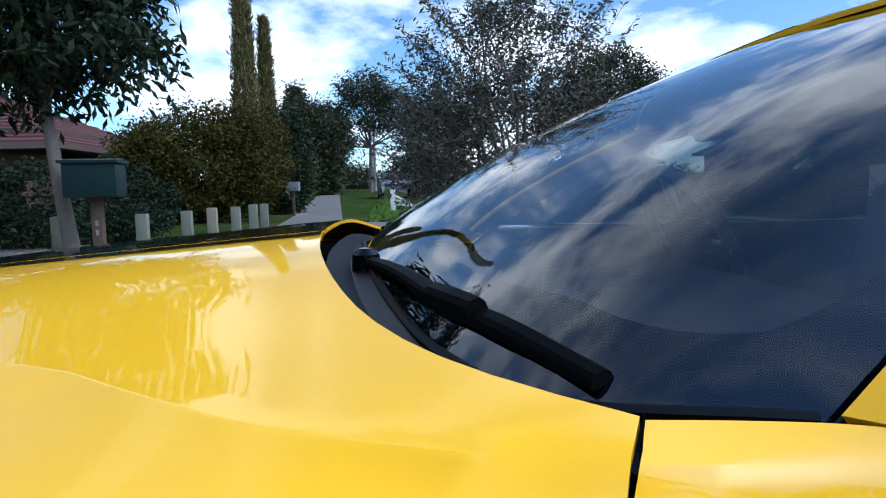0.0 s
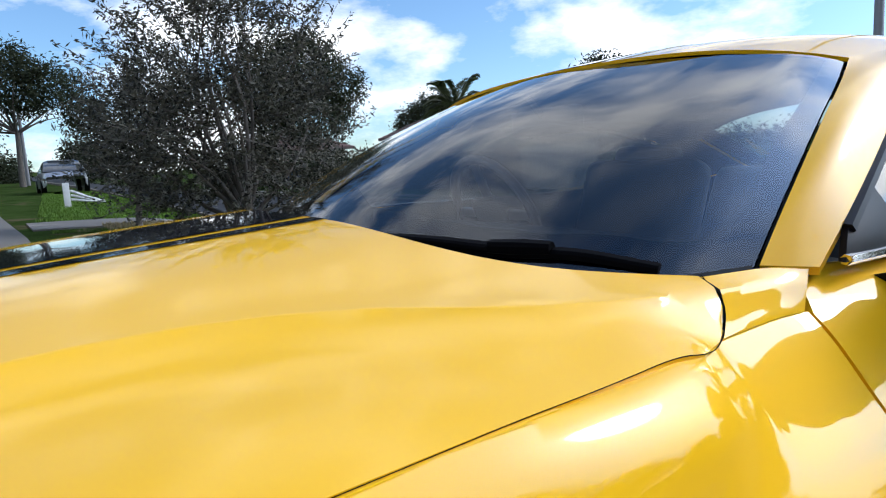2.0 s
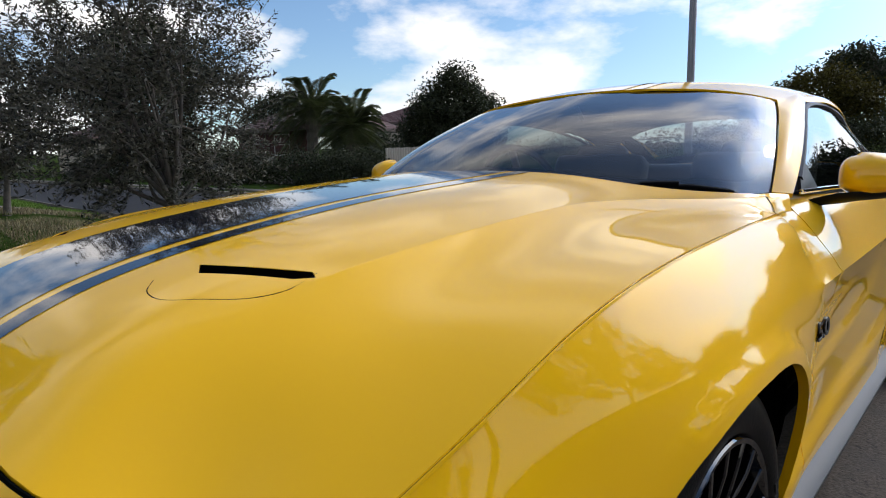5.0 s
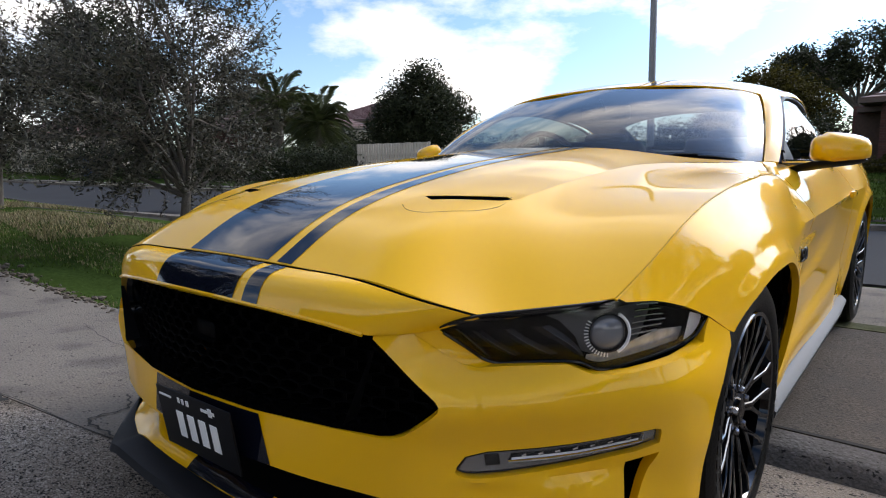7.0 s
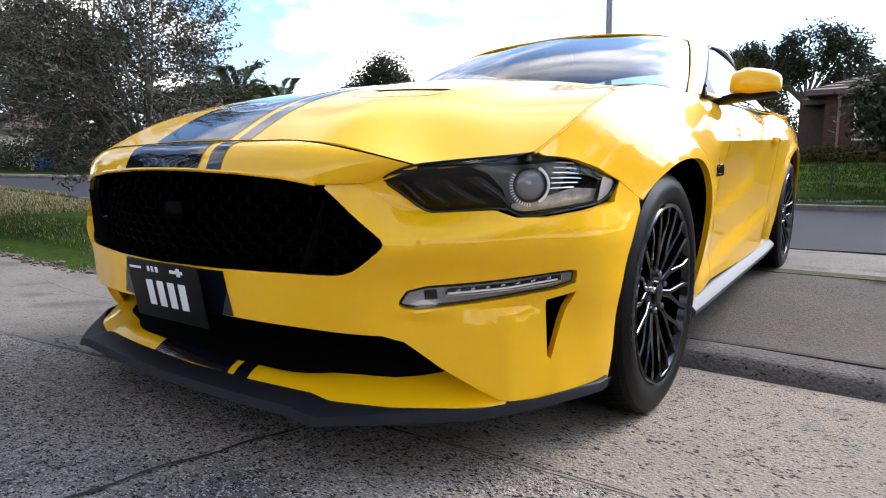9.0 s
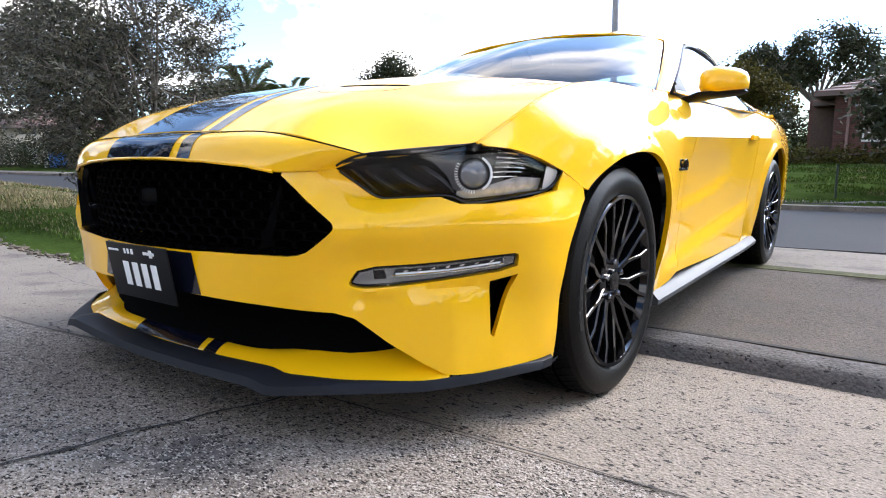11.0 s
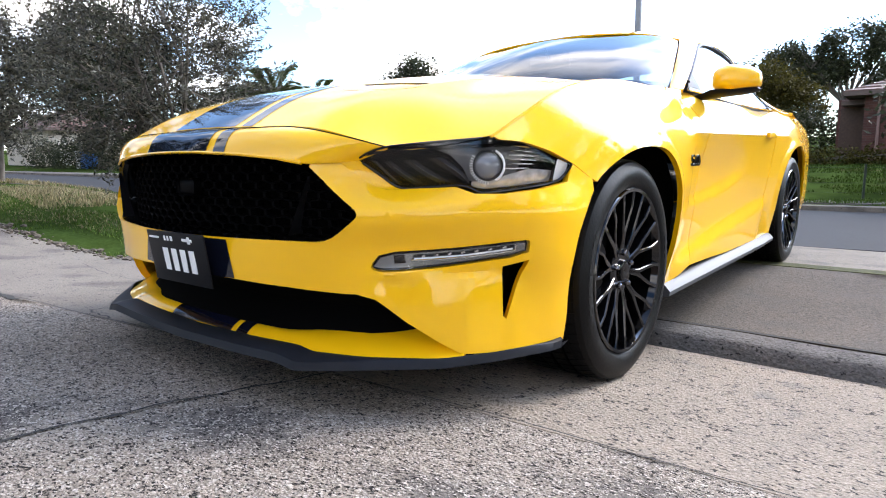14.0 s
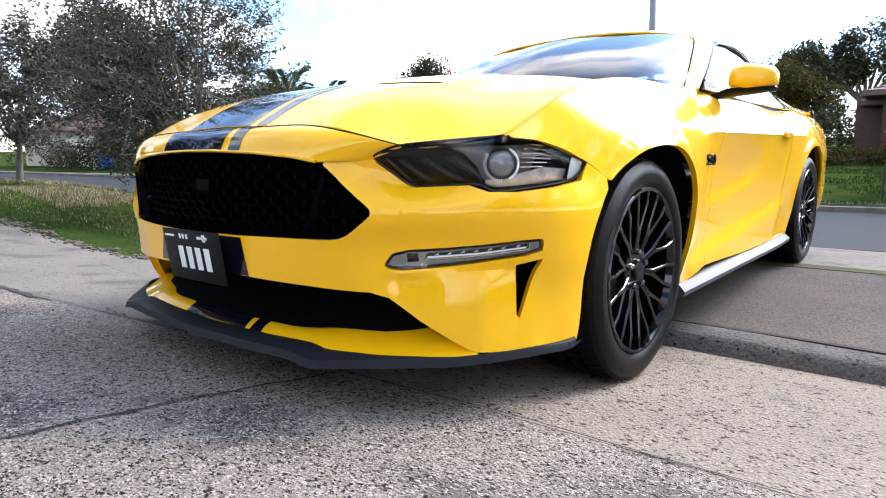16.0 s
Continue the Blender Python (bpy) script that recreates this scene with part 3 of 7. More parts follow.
FRONT_ARCH = arch(0.0, 0.345, 0.405, 0.452, 0.398, 0.232, 0.215)
ARCH_F = [(S(y=y), z) for y, z in FRONT_ARCH if y < -0.352 and z < 0.66][::-1]
bump_half = [(0, 0.517), (S(0.219), 0.518), (S(0.419), 0.520), (S(0.515), 0.521), (S(0.538), 0.5245), (S(0.556), 0.532), (S(0.572), 0.545), (S(0.598), 0.572), (S(0.6055), 0.582), (S(0.607), 0.590), (S(0.6035), 0.599), (S(0.594), 0.610), (S(0.55), 0.652), (S(0.498), 0.700), (S(0.500), 0.708),
             (S(0.56), 0.714), (S(0.640), 0.650), (S(0.662), 0.643), (S(0.778), 0.648), (S(0.806), 0.632), (S(y=-0.635), 0.630), (S(y=-0.545), 0.639), (S(y=-0.456), 0.653), (S(y=-0.4262), 0.6965), (S(y=-0.356), 0.6562), *ARCH_F,
             (S(0.86), 0.236), (S(0.79), 0.246), (S(0.775), 0.250), (S(0.745), 0.275), (S(0.69), 0.325), (S(0.635), 0.382), (S(0.60), 0.396), (S(0.5), 0.400), (S(0.265), 0.412), (0, 0.422)]
line = lambda s0, z0, s1, z1, n=40: np.stack([np.linspace(s0, s1, n), np.linspace(z0, z1, n)], 1)
crease = line(s_of(0.63), 0, s_of(y=-0.5), 0, 60)
crease[:, 1] = np.interp(crease[:, 0], CREASE_S, CREASE_Z)
bm = trimmed(bumper, bump_half, [FOG, SIDE_VENT], step=0.014, folds=[crease, line(WEDGE, 0.264, WEDGE, 0.425), line(s_of(0.60), 0.4285, s_of(0.842), 0.4285), line(s_of(0.60), 0.441, s_of(0.842), 0.441)])
bm = rimmed(weld(mirrored(bm)), 0.028, BACKWARD)
part("bumper_cover", bm, YELLOW, car)
# yellow strip that closes the bumper up to the headlamp's inner corner
lamp_low = [(0.581, -0.859, 0.717), (0.614, -0.820, 0.680), (0.648, -0.782, 0.646), (0.70, -0.745, 0.647)]
bump_edge = bumper([S(0.545), S(0.60), S(0.640), S(0.70)], [0.714, 0.678, 0.648, 0.640], -0.002)
both("lamp_surround", coons(lamp_low, [tuple(p) for p in bump_edge], [lamp_low[0], tuple(bump_edge[0])], [lamp_low[-1], tuple(bump_edge[-1])], 16, 4), YELLOW, DOWN, 0)
# black patch of the stripe under the grille
decal(bumper, [(-0.185, 0.4225), (0.262, 0.4135), (0.228, 0.513), (-0.185, 0.515)], car, 0.0016)

# chin below the lower intake
CHIN = [(0, -0.962, 0.242), (0.14, -0.962, 0.243), (0.339, -0.956, 0.249), (0.43, -0.946, 0.253), (0.50, -0.938, 0.241), (0.62, -0.890, 0.240), (0.812, -0.752, 0.240)]
CHIN_IN = [(0, -0.930, 0.266), (0.2, -0.922, 0.267), (0.36, -0.900, 0.268), (0.45, -0.855, 0.274), (0.50, -0.825, 0.279), (0.605, -0.755, 0.283), (0.79, -0.690, 0.285)]
chin_P = coons(CHIN, CHIN_IN, [CHIN[0], CHIN_IN[0]], [CHIN[-1], CHIN_IN[-1]], 40, 6, (0, 0, 0.006))
bm = rimmed(weld(mirrored(grid_mesh(chin_P, flip=True))), 0.015, DOWN)
part("chin_panel", bm, YELLOW, car)
for a, b in BANDS:
    xs = np.linspace(a - 0.01, b - 0.005, 7)
    P = np.empty((4, 7, 3))
    for j, row in enumerate(chin_P[[0, 2, 4, 5]]):
        P[j] = [(x, np.interp(abs(x), row[:, 0], row[:, 1]), np.interp(abs(x), row[:, 0], row[:, 2]) + 0.0016) for x in xs]
    part("stripe", grid_mesh(P), STRIPE, car, "gloss black racing stripe")

# splitter: a satin black lip that steps down outboard
LIP_TOP = [(0, -0.966, 0.243), (0.25, -0.962, 0.248), (0.440, -0.950, 0.254), (0.485, -0.942, 0.243), (0.62, -0.893, 0.242), (0.775, -0.800, 0.243), (0.86, -0.665, 0.243), (0.907, -0.520, 0.240), (0.908, -0.450, 0.240)]
LIP_OUT = [(0, -1.034, 0.240), (0.25, -1.028, 0.243), (0.440, -1.016, 0.247), (0.505, -1.010, 0.236), (0.625, -0.925, 0.238), (0.785, -0.797, 0.240), (0.856, -0.680, 0.240), (0.926, -0.510, 0.238), (0.930, -0.470, 0.238)]
top, out = [np.concatenate([np.linspace(p, q, 7)[:-1] for p, q in zip(L, L[1:])] + [np.array(L[-1:])]) for L in (LIP_TOP, LIP_OUT)]
top[1:-1], out[1:-1] = [0.5 * c[1:-1] + 0.25 * (c[:-2] + c[2:]) for c in (top, out)]
low = out + np.array((0, -0.008, -0.019))
under = top + np.array((0, 0.06, -0.024))
bm = grid_mesh(np.stack([top, top * 0.4 + out * 0.6 + np.array((0, 0, 0.003)), out, low, under]), flip=False)
bm = weld(mirrored(bm))
bmesh.ops.recalc_face_normals(bm, faces=bm.faces)
part("front_splitter", bm, LIP_BLACK, car, "satin black front splitter lip", sharp=50)

# ---- body side: x as a field of y and z ----
SIDE_Y = [-0.72, -0.45, -0.20, 0.10, 0.45, 0.80, 1.60, 2.20, 2.70, 3.20, 3.75]
side_rows = [
    [0.80, 0.895, 0.900, 0.900, 0.880, 0.868, 0.868, 0.870, 0.885, 0.86, 0.80],
    [0.83, 0.920, 0.945, 0.945, 0.905, 0.880, 0.876, 0.885, 0.915, 0.89, 0.84],
    [0.85, 0.932, 0.962, 0.966, 0.930, 0.896, 0.890, 0.902, 0.932, 0.90, 0.85],
    [0.85, 0.930, 0.970, 0.974, 0.944, 0.912, 0.904, 0.914, 0.938, 0.905, 0.85],
    [0.845, 0.918, 0.966, 0.972, 0.945, 0.924, 0.916, 0.922, 0.938, 0.905, 0.85],
    [0.80, 0.902, 0.950, 0.960, 0.936, 0.928, 0.920, 0.920, 0.930, 0.895, 0.84],
    [0.77, 0.875, 0.916, 0.930, 0.912, 0.902, 0.890, 0.880, 0.900, 0.870, 0.82],
    [0.72, 0.830, 0.878, 0.890, 0.872, 0.850, 0.848, 0.825, 0.850, 0.83, 0.78],
    [0.69, 0.790, 0.840, 0.850, 0.790, 0.780, 0.810, 0.790, 0.810, 0.80, 0.75]]
side_x = net(SIDE_Y, [0.20, 0.35, 0.50, 0.62, 0.72, 0.80, 0.88, 0.95, 0.99], side_rows)


SEAM_XY = HOOD_SEAM + [(0.824, 0.575), (0.816, 0.592), (0.800, 0.6165), (0.757, 0.6405)]
SEAM_XYZ = hood(*curve(HOOD_SEAM + [(0.824, 0.575)], 60).T)
SEAM_FIX = SEAM_XYZ[:, 0] - side_x(SEAM_XYZ[:, 1], SEAM_XYZ[:, 2])


REAR_ARCH = arch(2.72, 0.350, 0.41, 0.41, 0.41, 0.215, 0.23)
FLANGE_F, FLANGE_R = dense(FRONT_ARCH, 0.008, False), dense(REAR_ARCH, 0.008, False)


ridge_z = lambda y: 0.800 + 0.012 * (np.asarray(y, float) - 0.6)
ridge_line = lambda y0, y1: np.stack([np.linspace(y0, y1, 60), ridge_z(np.linspace(y0, y1, 60))], 1)


CREST_Y, CREST_Z = [0.5, 0.70, 1.0, 1.23, 1.53, 2.0], [0.535, 0.525, 0.542, 0.565, 0.63, 0.70]


def side(y, z, lift=0.0):
    """The flank, with a shoulder line and a scallop that rises behind the front wheel."""
    y, z = np.asarray(y, float), np.asarray(z, float)
    x = side_x(y, z)
    top = np.interp(y, SEAM_XYZ[:, 1], SEAM_XYZ[:, 2])
    x += np.interp(y, SEAM_XYZ[:, 1], SEAM_FIX) * smooth01(top - 0.13, top, z) * (1 - smooth01(0.68, 0.9, y))
    ridge = ridge_z(y)
    x += (0.016 * np.exp(-np.abs(z - ridge) / 0.026) - 0.005) * smooth01(0.40, 0.62, y) * (1 - smooth01(2.3, 2.7, y))
    ledge = 0.345 + 0.085 * (y - 0.55)
    x += 0.020 * smooth01(ledge + 0.012, ledge - 0.075, z) * smooth01(0.42, 0.62, y) * (1 - smooth01(1.85, 2.25, y))
    # a hollow behind the front wheel, with an upright front edge, over a crest that rises rearward
    crest = np.interp(y, CREST_Y, CREST_Z)
    x -= 0.012 * smooth01(0.565, 0.604, y) * (1 - smooth01(1.2, 1.6, y)) * smooth01(crest - 0.012, crest + 0.026, z) * (1 - smooth01(0.64, 0.77, z))
    # a flat flange round each wheel arch
    for line, fade in ((FLANGE_F, smooth01(-0.37, -0.20, y)), (FLANGE_R, 1.0)):
        d = np.min(np.hypot(y[:, None] - line[None, :, 0], z[:, None] - line[None, :, 1]), 1)
        x += 0.011 * (1 - smooth01(0.034, 0.050, d)) * fade * smooth01(0.22, 0.40, z)
    return np.stack([x + lift, y, z], 1)


seam_line = curve(HOOD_SEAM, 40)
CORNER_Z = float(SEAM_XYZ[-1, 2])
for sgn in (1, -1):
    # the wing's flange closes the joint from below
    part("wing_flange", tube([(sgn * x, y, z) for x, y, z in curve(hood(*seam_line[:34].T) + np.array((0.0008, 0, -0.0044)), 70)], 0.0031, 6), YELLOW, car)
gap(hood(*seam_line[:21].T) + np.array((0.0010, 0, -0.0018)), 0.0006, 60)
rear_seam = [*map(tuple, seam_line[19:]), *SEAM_XY[7:]]
gap(hood(*np.array(rear_seam).T) + np.array((0.0012, 0.0008, 0)) + np.array((0, 0, 0.0001)) * np.linspace(-16, 14, len(rear_seam))[:, None], list(np.interp(np.arange(70), [0, 40, 58, 69], [0.0003, 0.0004, 0.0006, 0.0006])), 70)
fender = [*[(q[1], q[2]) for q in SEAM_XYZ[::2] if q[1] < 0.57], (0.60, CORNER_Z), (0.66, CORNER_Z), (0.70, CORNER_Z), (0.7445, CORNER_Z), (0.7375, 0.88), (0.7245, 0.70), (0.7075, 0.45), (0.7025, 0.262),
          *[q for q in FRONT_ARCH[::-1] if q[0] > -0.352], (-0.355, 0.657), (-0.425, 0.698), *map(tuple, curve([(-0.50, 0.730), (-0.58, 0.752), (-0.645, 0.758)], 6))]
for sgn in (1, -1):
    bm = rimmed(trimmed(side, inset(dense(fender, 0.03), 0.0018), step=0.015, folds=[ridge_line(0.48, 0.722)]), 0.022, INWARD)
    bm.transform(Matrix.Diagonal((sgn, 1, 1, 1)))
    if sgn < 0:
        bmesh.ops.reverse_faces(bm, faces=bm.faces)
    part("front_wing", bm, YELLOW, car)
door = [(0.790, 0.984), (0.746, 0.943), (0.739, 0.88), (0.726, 0.70), (0.709, 0.45), (0.704, 0.262), (1.30, 0.240), (1.92, 0.235), (1.99, 0.35), (2.06, 0.60), (2.10, 0.85), (2.08, 0.960), (1.6, 0.962), (1.1, 0.972)]
quarter = [(2.085, 0.960), (2.105, 0.85), (2.065, 0.60), (1.995, 0.35), (1.925, 0.235), (2.30, 0.215), *REAR_ARCH, (3.35, 0.23), (3.70, 0.30), (3.74, 0.60), (3.72, 0.90), (3.3, 0.985), (2.7, 0.985), (2.4, 0.975)]
for sgn in (1, -1):
    for name, poly, crest in (("door", door, ridge_line(0.745, 2.085)), ("rear_quarter", quarter, ridge_line(2.11, 2.6))):
        bm = rimmed(trimmed(side, inset(dense(poly, 0.04), 0.002), step=0.022, folds=[crest]), 0.016, INWARD)
        bm.transform(Matrix.Diagonal((sgn, 1, 1, 1)))
        if sgn < 0:
            bmesh.ops.reverse_faces(bm, faces=bm.faces)
        part(name, bm, YELLOW, car)
    # door handle
    part("door_handle", box(0.02, 0.16, 0.03, (sgn * 0.935, 1.90, 0.815), 0.008), YELLOW, car)
    # silver side skirt
    prof = [(0.866, 0.240), (0.898, 0.230), (0.918, 0.208), (0.915, 0.190), (0.860, 0.178)]
    ys = np.linspace(0.40, 2.28, 14)
    P = np.array([[(sgn * (x - 0.012 * smooth01(1.9, 2.3, y)), y, z) for x, z in prof] for y in ys])
    bm = grid_mesh(P, flip=sgn > 0)
    bm.faces.new([bm.verts.new(p) for p in P[0]])
    bmesh.ops.recalc_face_normals(bm, faces=bm.faces)
    part("side_skirt", bm, SKIRT, car, "silver painted side skirt")

# yellow corner between bonnet, wing and windscreen
edge_y = np.array([0.578, 0.60, 0.66, 0.70, 0.740])
rim_in = side(edge_y, np.full(5, CORNER_Z - 0.001)) - np.array((0.0012, 0, 0))
seam_end = curve(SEAM_XY[7:], 14)
seam_dir = np.gradient(seam_end, axis=0)
seam_dir /= np.linalg.norm(seam_dir, axis=1, keepdims=True)
seam_end = seam_end + 0.0018 * np.stack([seam_dir[:, 1], -seam_dir[:, 0]], 1)
back = hood(*seam_end.T) - np.array((0, 0, 0.001))
gl = [tuple(back[-1]), (0.763, 0.69, 0.989), (0.774, 0.735, 0.989), (0.797, 0.786, 0.988)]
back[0] = rim_in[0]
both("cowl_corner", coons([tuple(q) for q in rim_in], gl, [tuple(q) for q in back], [tuple(rim_in[-1]), gl[-1]], 14, 10), YELLOW, DOWN, 0)

# ---- roof, pillars and glass ----
WS_SIDE = [(0.764, 0.728, 0.986), (0.756, 0.775, 1.027), (0.737, 0.862, 1.088), (0.706, 0.981, 1.157), (0.668, 1.112, 1.221), (0.640, 1.192, 1.258)]
WS_TOP = [(0, 1.105, 1.326), (0.27, 1.112, 1.312), (0.50, 1.135, 1.290), (0.60, 1.165, 1.273), (0.640, 1.192, 1.258)]
WS_LOW = [(0, 0.470, 1.016), (0.25, 0.492, 1.004), (0.44, 0.524, 0.986), (0.61, 0.563, 0.980), (0.685, 0.600, 0.977), (0.764, 0.728, 0.986)]
across = lambda c: [(-x, y, z) for x, y, z in c[:0:-1]] + c
flip_x = lambda c: [(-x, y, z) for x, y, z in c]
crown = curve([WS_LOW[0], (0, 0.78, 1.20), WS_TOP[0]], 21)[10] - coons(across(WS_LOW), across(WS_TOP), flip_x(WS_SIDE), WS_SIDE, 59, 21)[10, 29]
ws_P = coons(across(WS_LOW), across(WS_TOP), flip_x(WS_SIDE), WS_SIDE, 59, 20, tuple(crown))[:, 29:]
bm = weld(mirrored(grid_mesh(ws_P)))
bmesh.ops.recalc_face_normals(bm, faces=bm.faces)
ws = part("windscreen", bm, WINDSCREEN, car, "raked tinted windscreen")
ws.visible_shadow = False
# black band printed round the glass
def on_glass(u, v, lift=-0.004):
    u, v = np.clip(np.asarray(u, float), 0, 1) * 29, np.clip(np.asarray(v, float), 0, 1) * 19
    i, j = np.minimum(u.astype(int), 28), np.minimum(v.astype(int), 18)
    a, b = (u - i)[:, None], (v - j)[:, None]
    p = ws_P[j, i] * (1 - a) * (1 - b) + ws_P[j, i + 1] * a * (1 - b) + ws_P[j + 1, i] * (1 - a) * b + ws_P[j + 1, i + 1] * a * b
    return p + np.array((0, -0.5, 0.85)) * lift


gu, gv = [q.ravel() for q in np.meshgrid(np.linspace(0, 1, 200), np.linspace(0, 1, 200))]
sheet_xy = on_glass(gu, gv)[:, :2]
inner = []
for q in ((0.714, 0.826), (0.725, 0.794), (0.729, 0.770), (0.729, 0.746), (0.723, 0.723), (0.710, 0.696), (0.683, 0.667), (0.652, 0.651), (0.539, 0.606)):
    k = int(np.argmin(np.hypot(*(sheet_xy - q).T)))
    inner.append((gu[k], gv[k]))
top_u, low_v = inner[0][0], inner[-1][1]
border = [(0, 0), (1, 0), (1, 1), (top_u + 0.01, 1), *map(tuple, curve([(top_u + 0.005, 0.7)] + inner + [(0.3, low_v), (0, low_v)], 60))]
part("glass_border", weld(mirrored(trimmed(on_glass, border, step=0.034))), PRINT, ws, "black printed glass border")
OUT_SIDE = [(0.806, 0.792, 0.986), (0.800, 0.850, 1.025), (0.782, 0.960, 1.090), (0.752, 1.100, 1.165), (0.715, 1.250, 1.232), (0.69, 1.36, 1.264)]
off = np.array((0.006, 0.004, 0.006))
pil_P = coons([tuple(np.array(p) + off) for p in WS_SIDE], OUT_SIDE, [tuple(np.array(WS_SIDE[0]) + off), OUT_SIDE[0]], [tuple(np.array(WS_SIDE[-1]) + off), (0.660, 1.285, 1.276), (0.675, 1.365, 1.284), OUT_SIDE[-1]], 30, 10, (0.006, -0.006, 0.012))
both("front_pillar", pil_P, YELLOW, lambda c: (-0.3 if c[0] > 0 else 0.3, 0.6, -0.6))
ROOF_Y = [1.105, 1.3, 1.6, 1.95, 2.3, 2.55]
ROOF_C = [1.329, 1.367, 1.388, 1.384, 1.352, 1.306]
ROOF_W = [0.645, 0.672, 0.672, 0.650, 0.615, 0.585]
ROOF_E = [1.262, 1.283, 1.297, 1.288, 1.250, 1.192]
ROOF_BACK = [0.09, 0.075, 0.02, 0.0, 0.0, 0.0]
rows = []
for y, c, w, e, bk in zip(ROOF_Y, ROOF_C, ROOF_W, ROOF_E, ROOF_BACK):
    u = np.linspace(0, 1, 16)
    rows.append(np.stack([u * w, y + bk * u**3, c + (e - c) * (0.55 * u**2 + 0.45 * u**5)], 1))
roof_P = np.array(rows)
fine_rows = spline(np.array(ROOF_Y), roof_P.reshape(6, -1), np.linspace(1.109, 2.55, 24)).reshape(24, 16, 3)
bm = rimmed(weld(mirrored(grid_mesh(fine_rows))), 0.007, lambda c: (0, 0.3 if c[1] < 1.3 else 0, -1))
bmesh.ops.recalc_face_normals(bm, faces=bm.faces)
part("roof", bm, YELLOW, car)
for a, b in BANDS:
    xs = np.linspace(a, b, 7)
    P = np.array([[(x, np.interp(abs(x), r[:, 0], r[:, 1]), np.interp(abs(x), r[:, 0], r[:, 2]) + 0.0016) for x in xs] for r in fine_rows])
    part("stripe", grid_mesh(P), STRIPE, car, "gloss black racing stripe")
# roof side rails and rear pillars, side glass, rear glass, tail
RAIL = [(0.69, 1.36, 1.264), (0.70, 1.60, 1.272), (0.69, 1.95, 1.252), (0.665, 2.30, 1.190), (0.70, 2.62, 1.075)]
RAIL_IN = [(0.672, 1.376, 1.284), (0.672, 1.62, 1.298), (0.650, 1.95, 1.289), (0.615, 2.30, 1.251), (0.585, 2.55, 1.193)]
both("roof_rail", coons(RAIL, RAIL_IN, [RAIL[0], RAIL_IN[0]], [RAIL[-1], RAIL_IN[-1]], 26, 5, (0.004, 0, 0.006)), YELLOW, DOWN, 0.003)
BELT = [(0.812, 0.83, 0.990), (0.815, 1.2, 0.985), (0.822, 1.7, 0.975), (0.835, 2.2, 0.975), (0.80, 2.62, 1.00)]
WIN_TOP = [(0.800, 0.86, 1.022), (0.775, 0.985, 1.092), (0.742, 1.13, 1.165), (0.702, 1.30, 1.236), (0.688, 1.55, 1.262), (0.680, 1.90, 1.244), (0.665, 2.25, 1.180), (0.70, 2.60, 1.07)]
for sgn in (1, -1):
    bm = grid_mesh(coons(BELT, WIN_TOP, [BELT[0], WIN_TOP[0]], [BELT[-1], WIN_TOP[-1]], 30, 8, (0.012, 0, 0)))
    bm.transform(Matrix.Diagonal((sgn, 1, 1, 1)))
    bmesh.ops.recalc_face_normals(bm, faces=bm.faces)
    sg = part("side_window", bm, SIDE_GLASS, car, "dark tinted side window")
    sg.visible_shadow = False
    part("window_seal", tube([(sgn * (x + 0.004), y, z) for x, y, z in curve(BELT, 16)], 0.007, 6), CHROME, sg, "bright waist strip")
    part("window_seal", tube([(sgn * (x + 0.003), y, z) for x, y, z in curve(WIN_TOP, 24)], 0.009, 6), SATIN_BLACK, sg, "black rubber seal")
    bm = grid_mesh(coons([(0.818, 0.825, 0.988), (0.820, 1.01, 0.986)], [(0.806, 0.855, 1.022), (0.792, 0.945, 1.070)], [(0.818, 0.825, 0.988), (0.806, 0.855, 1.022)], [(0.820, 1.01, 0.986), (0.792, 0.945, 1.070)], 8, 5, (0.004, 0, 0)))
    bm.transform(Matrix.Diagonal((sgn, 1, 1, 1)))
    bmesh.ops.recalc_face_normals(bm, faces=bm.faces)
    part("corner_trim", rimmed(bm, 0.01, INWARD), SATIN_BLACK, sg, "black triangular corner trim")
    # mirror
    mir = new("door_mirror")
    mir.parent = car
    mir["label"] = "yellow door mirror on a black foot"
    b = bmesh.new()
    bmesh.ops.create_uvsphere(b, u_segments=28, v_segments=18, radius=1)
    for v in b.verts:
        c = v.co
        px = math.copysign(abs(c.x) ** 0.62, c.x)
        pz = math.copysign(abs(c.z) ** 0.62, c.z)
        k = 1.0 if c.y < 0 else 0.3
        high = 0.080 if pz > 0 else 0.046
        along, deep = px * 0.102, c.y * 0.092 * k
        tall = 1 - 0.30 * (px + 1) / 2 * (pz > 0) - 0.10 * (px < -0.5)
        v.co = (0.966 + along * 0.87 - deep * 0.35, 0.985 + along * 0.42 + deep * 0.90, max(1.020 + pz * high * tall, 0.988 + 0.008 * px))
    b.transform(Matrix.Diagonal((sgn, 1, 1, 1)))
    bmesh.ops.recalc_face_normals(b, faces=b.faces)
    part("shell", b, YELLOW, mir, "yellow mirror cap", sharp=80)
    # a thin black blade that carries the cap and runs in to the door
    P = []
    for px, w, zb, zt in ((-0.160, 0.030, 0.946, 0.964), (-0.105, 0.052, 0.952, 0.977), (-0.060, 0.078, 0.960, 0.986), (0.03, 0.082, 0.970, 0.991), (0.078, 0.064, 0.979, 0.996), (0.098, 0.028, 0.988, 0.998)):
        cx, cy = 0.966 + px * 0.87, 0.985 + px * 0.42
        P.append([(cx + 0.30 * w * a, cy + 0.95 * w * a, z) for a, z in ((-1, zt), (-0.9, (zb + zt) / 2), (-0.4, zb), (0.4, zb), (0.5, zt))])
    b = grid_mesh(np.array(P))
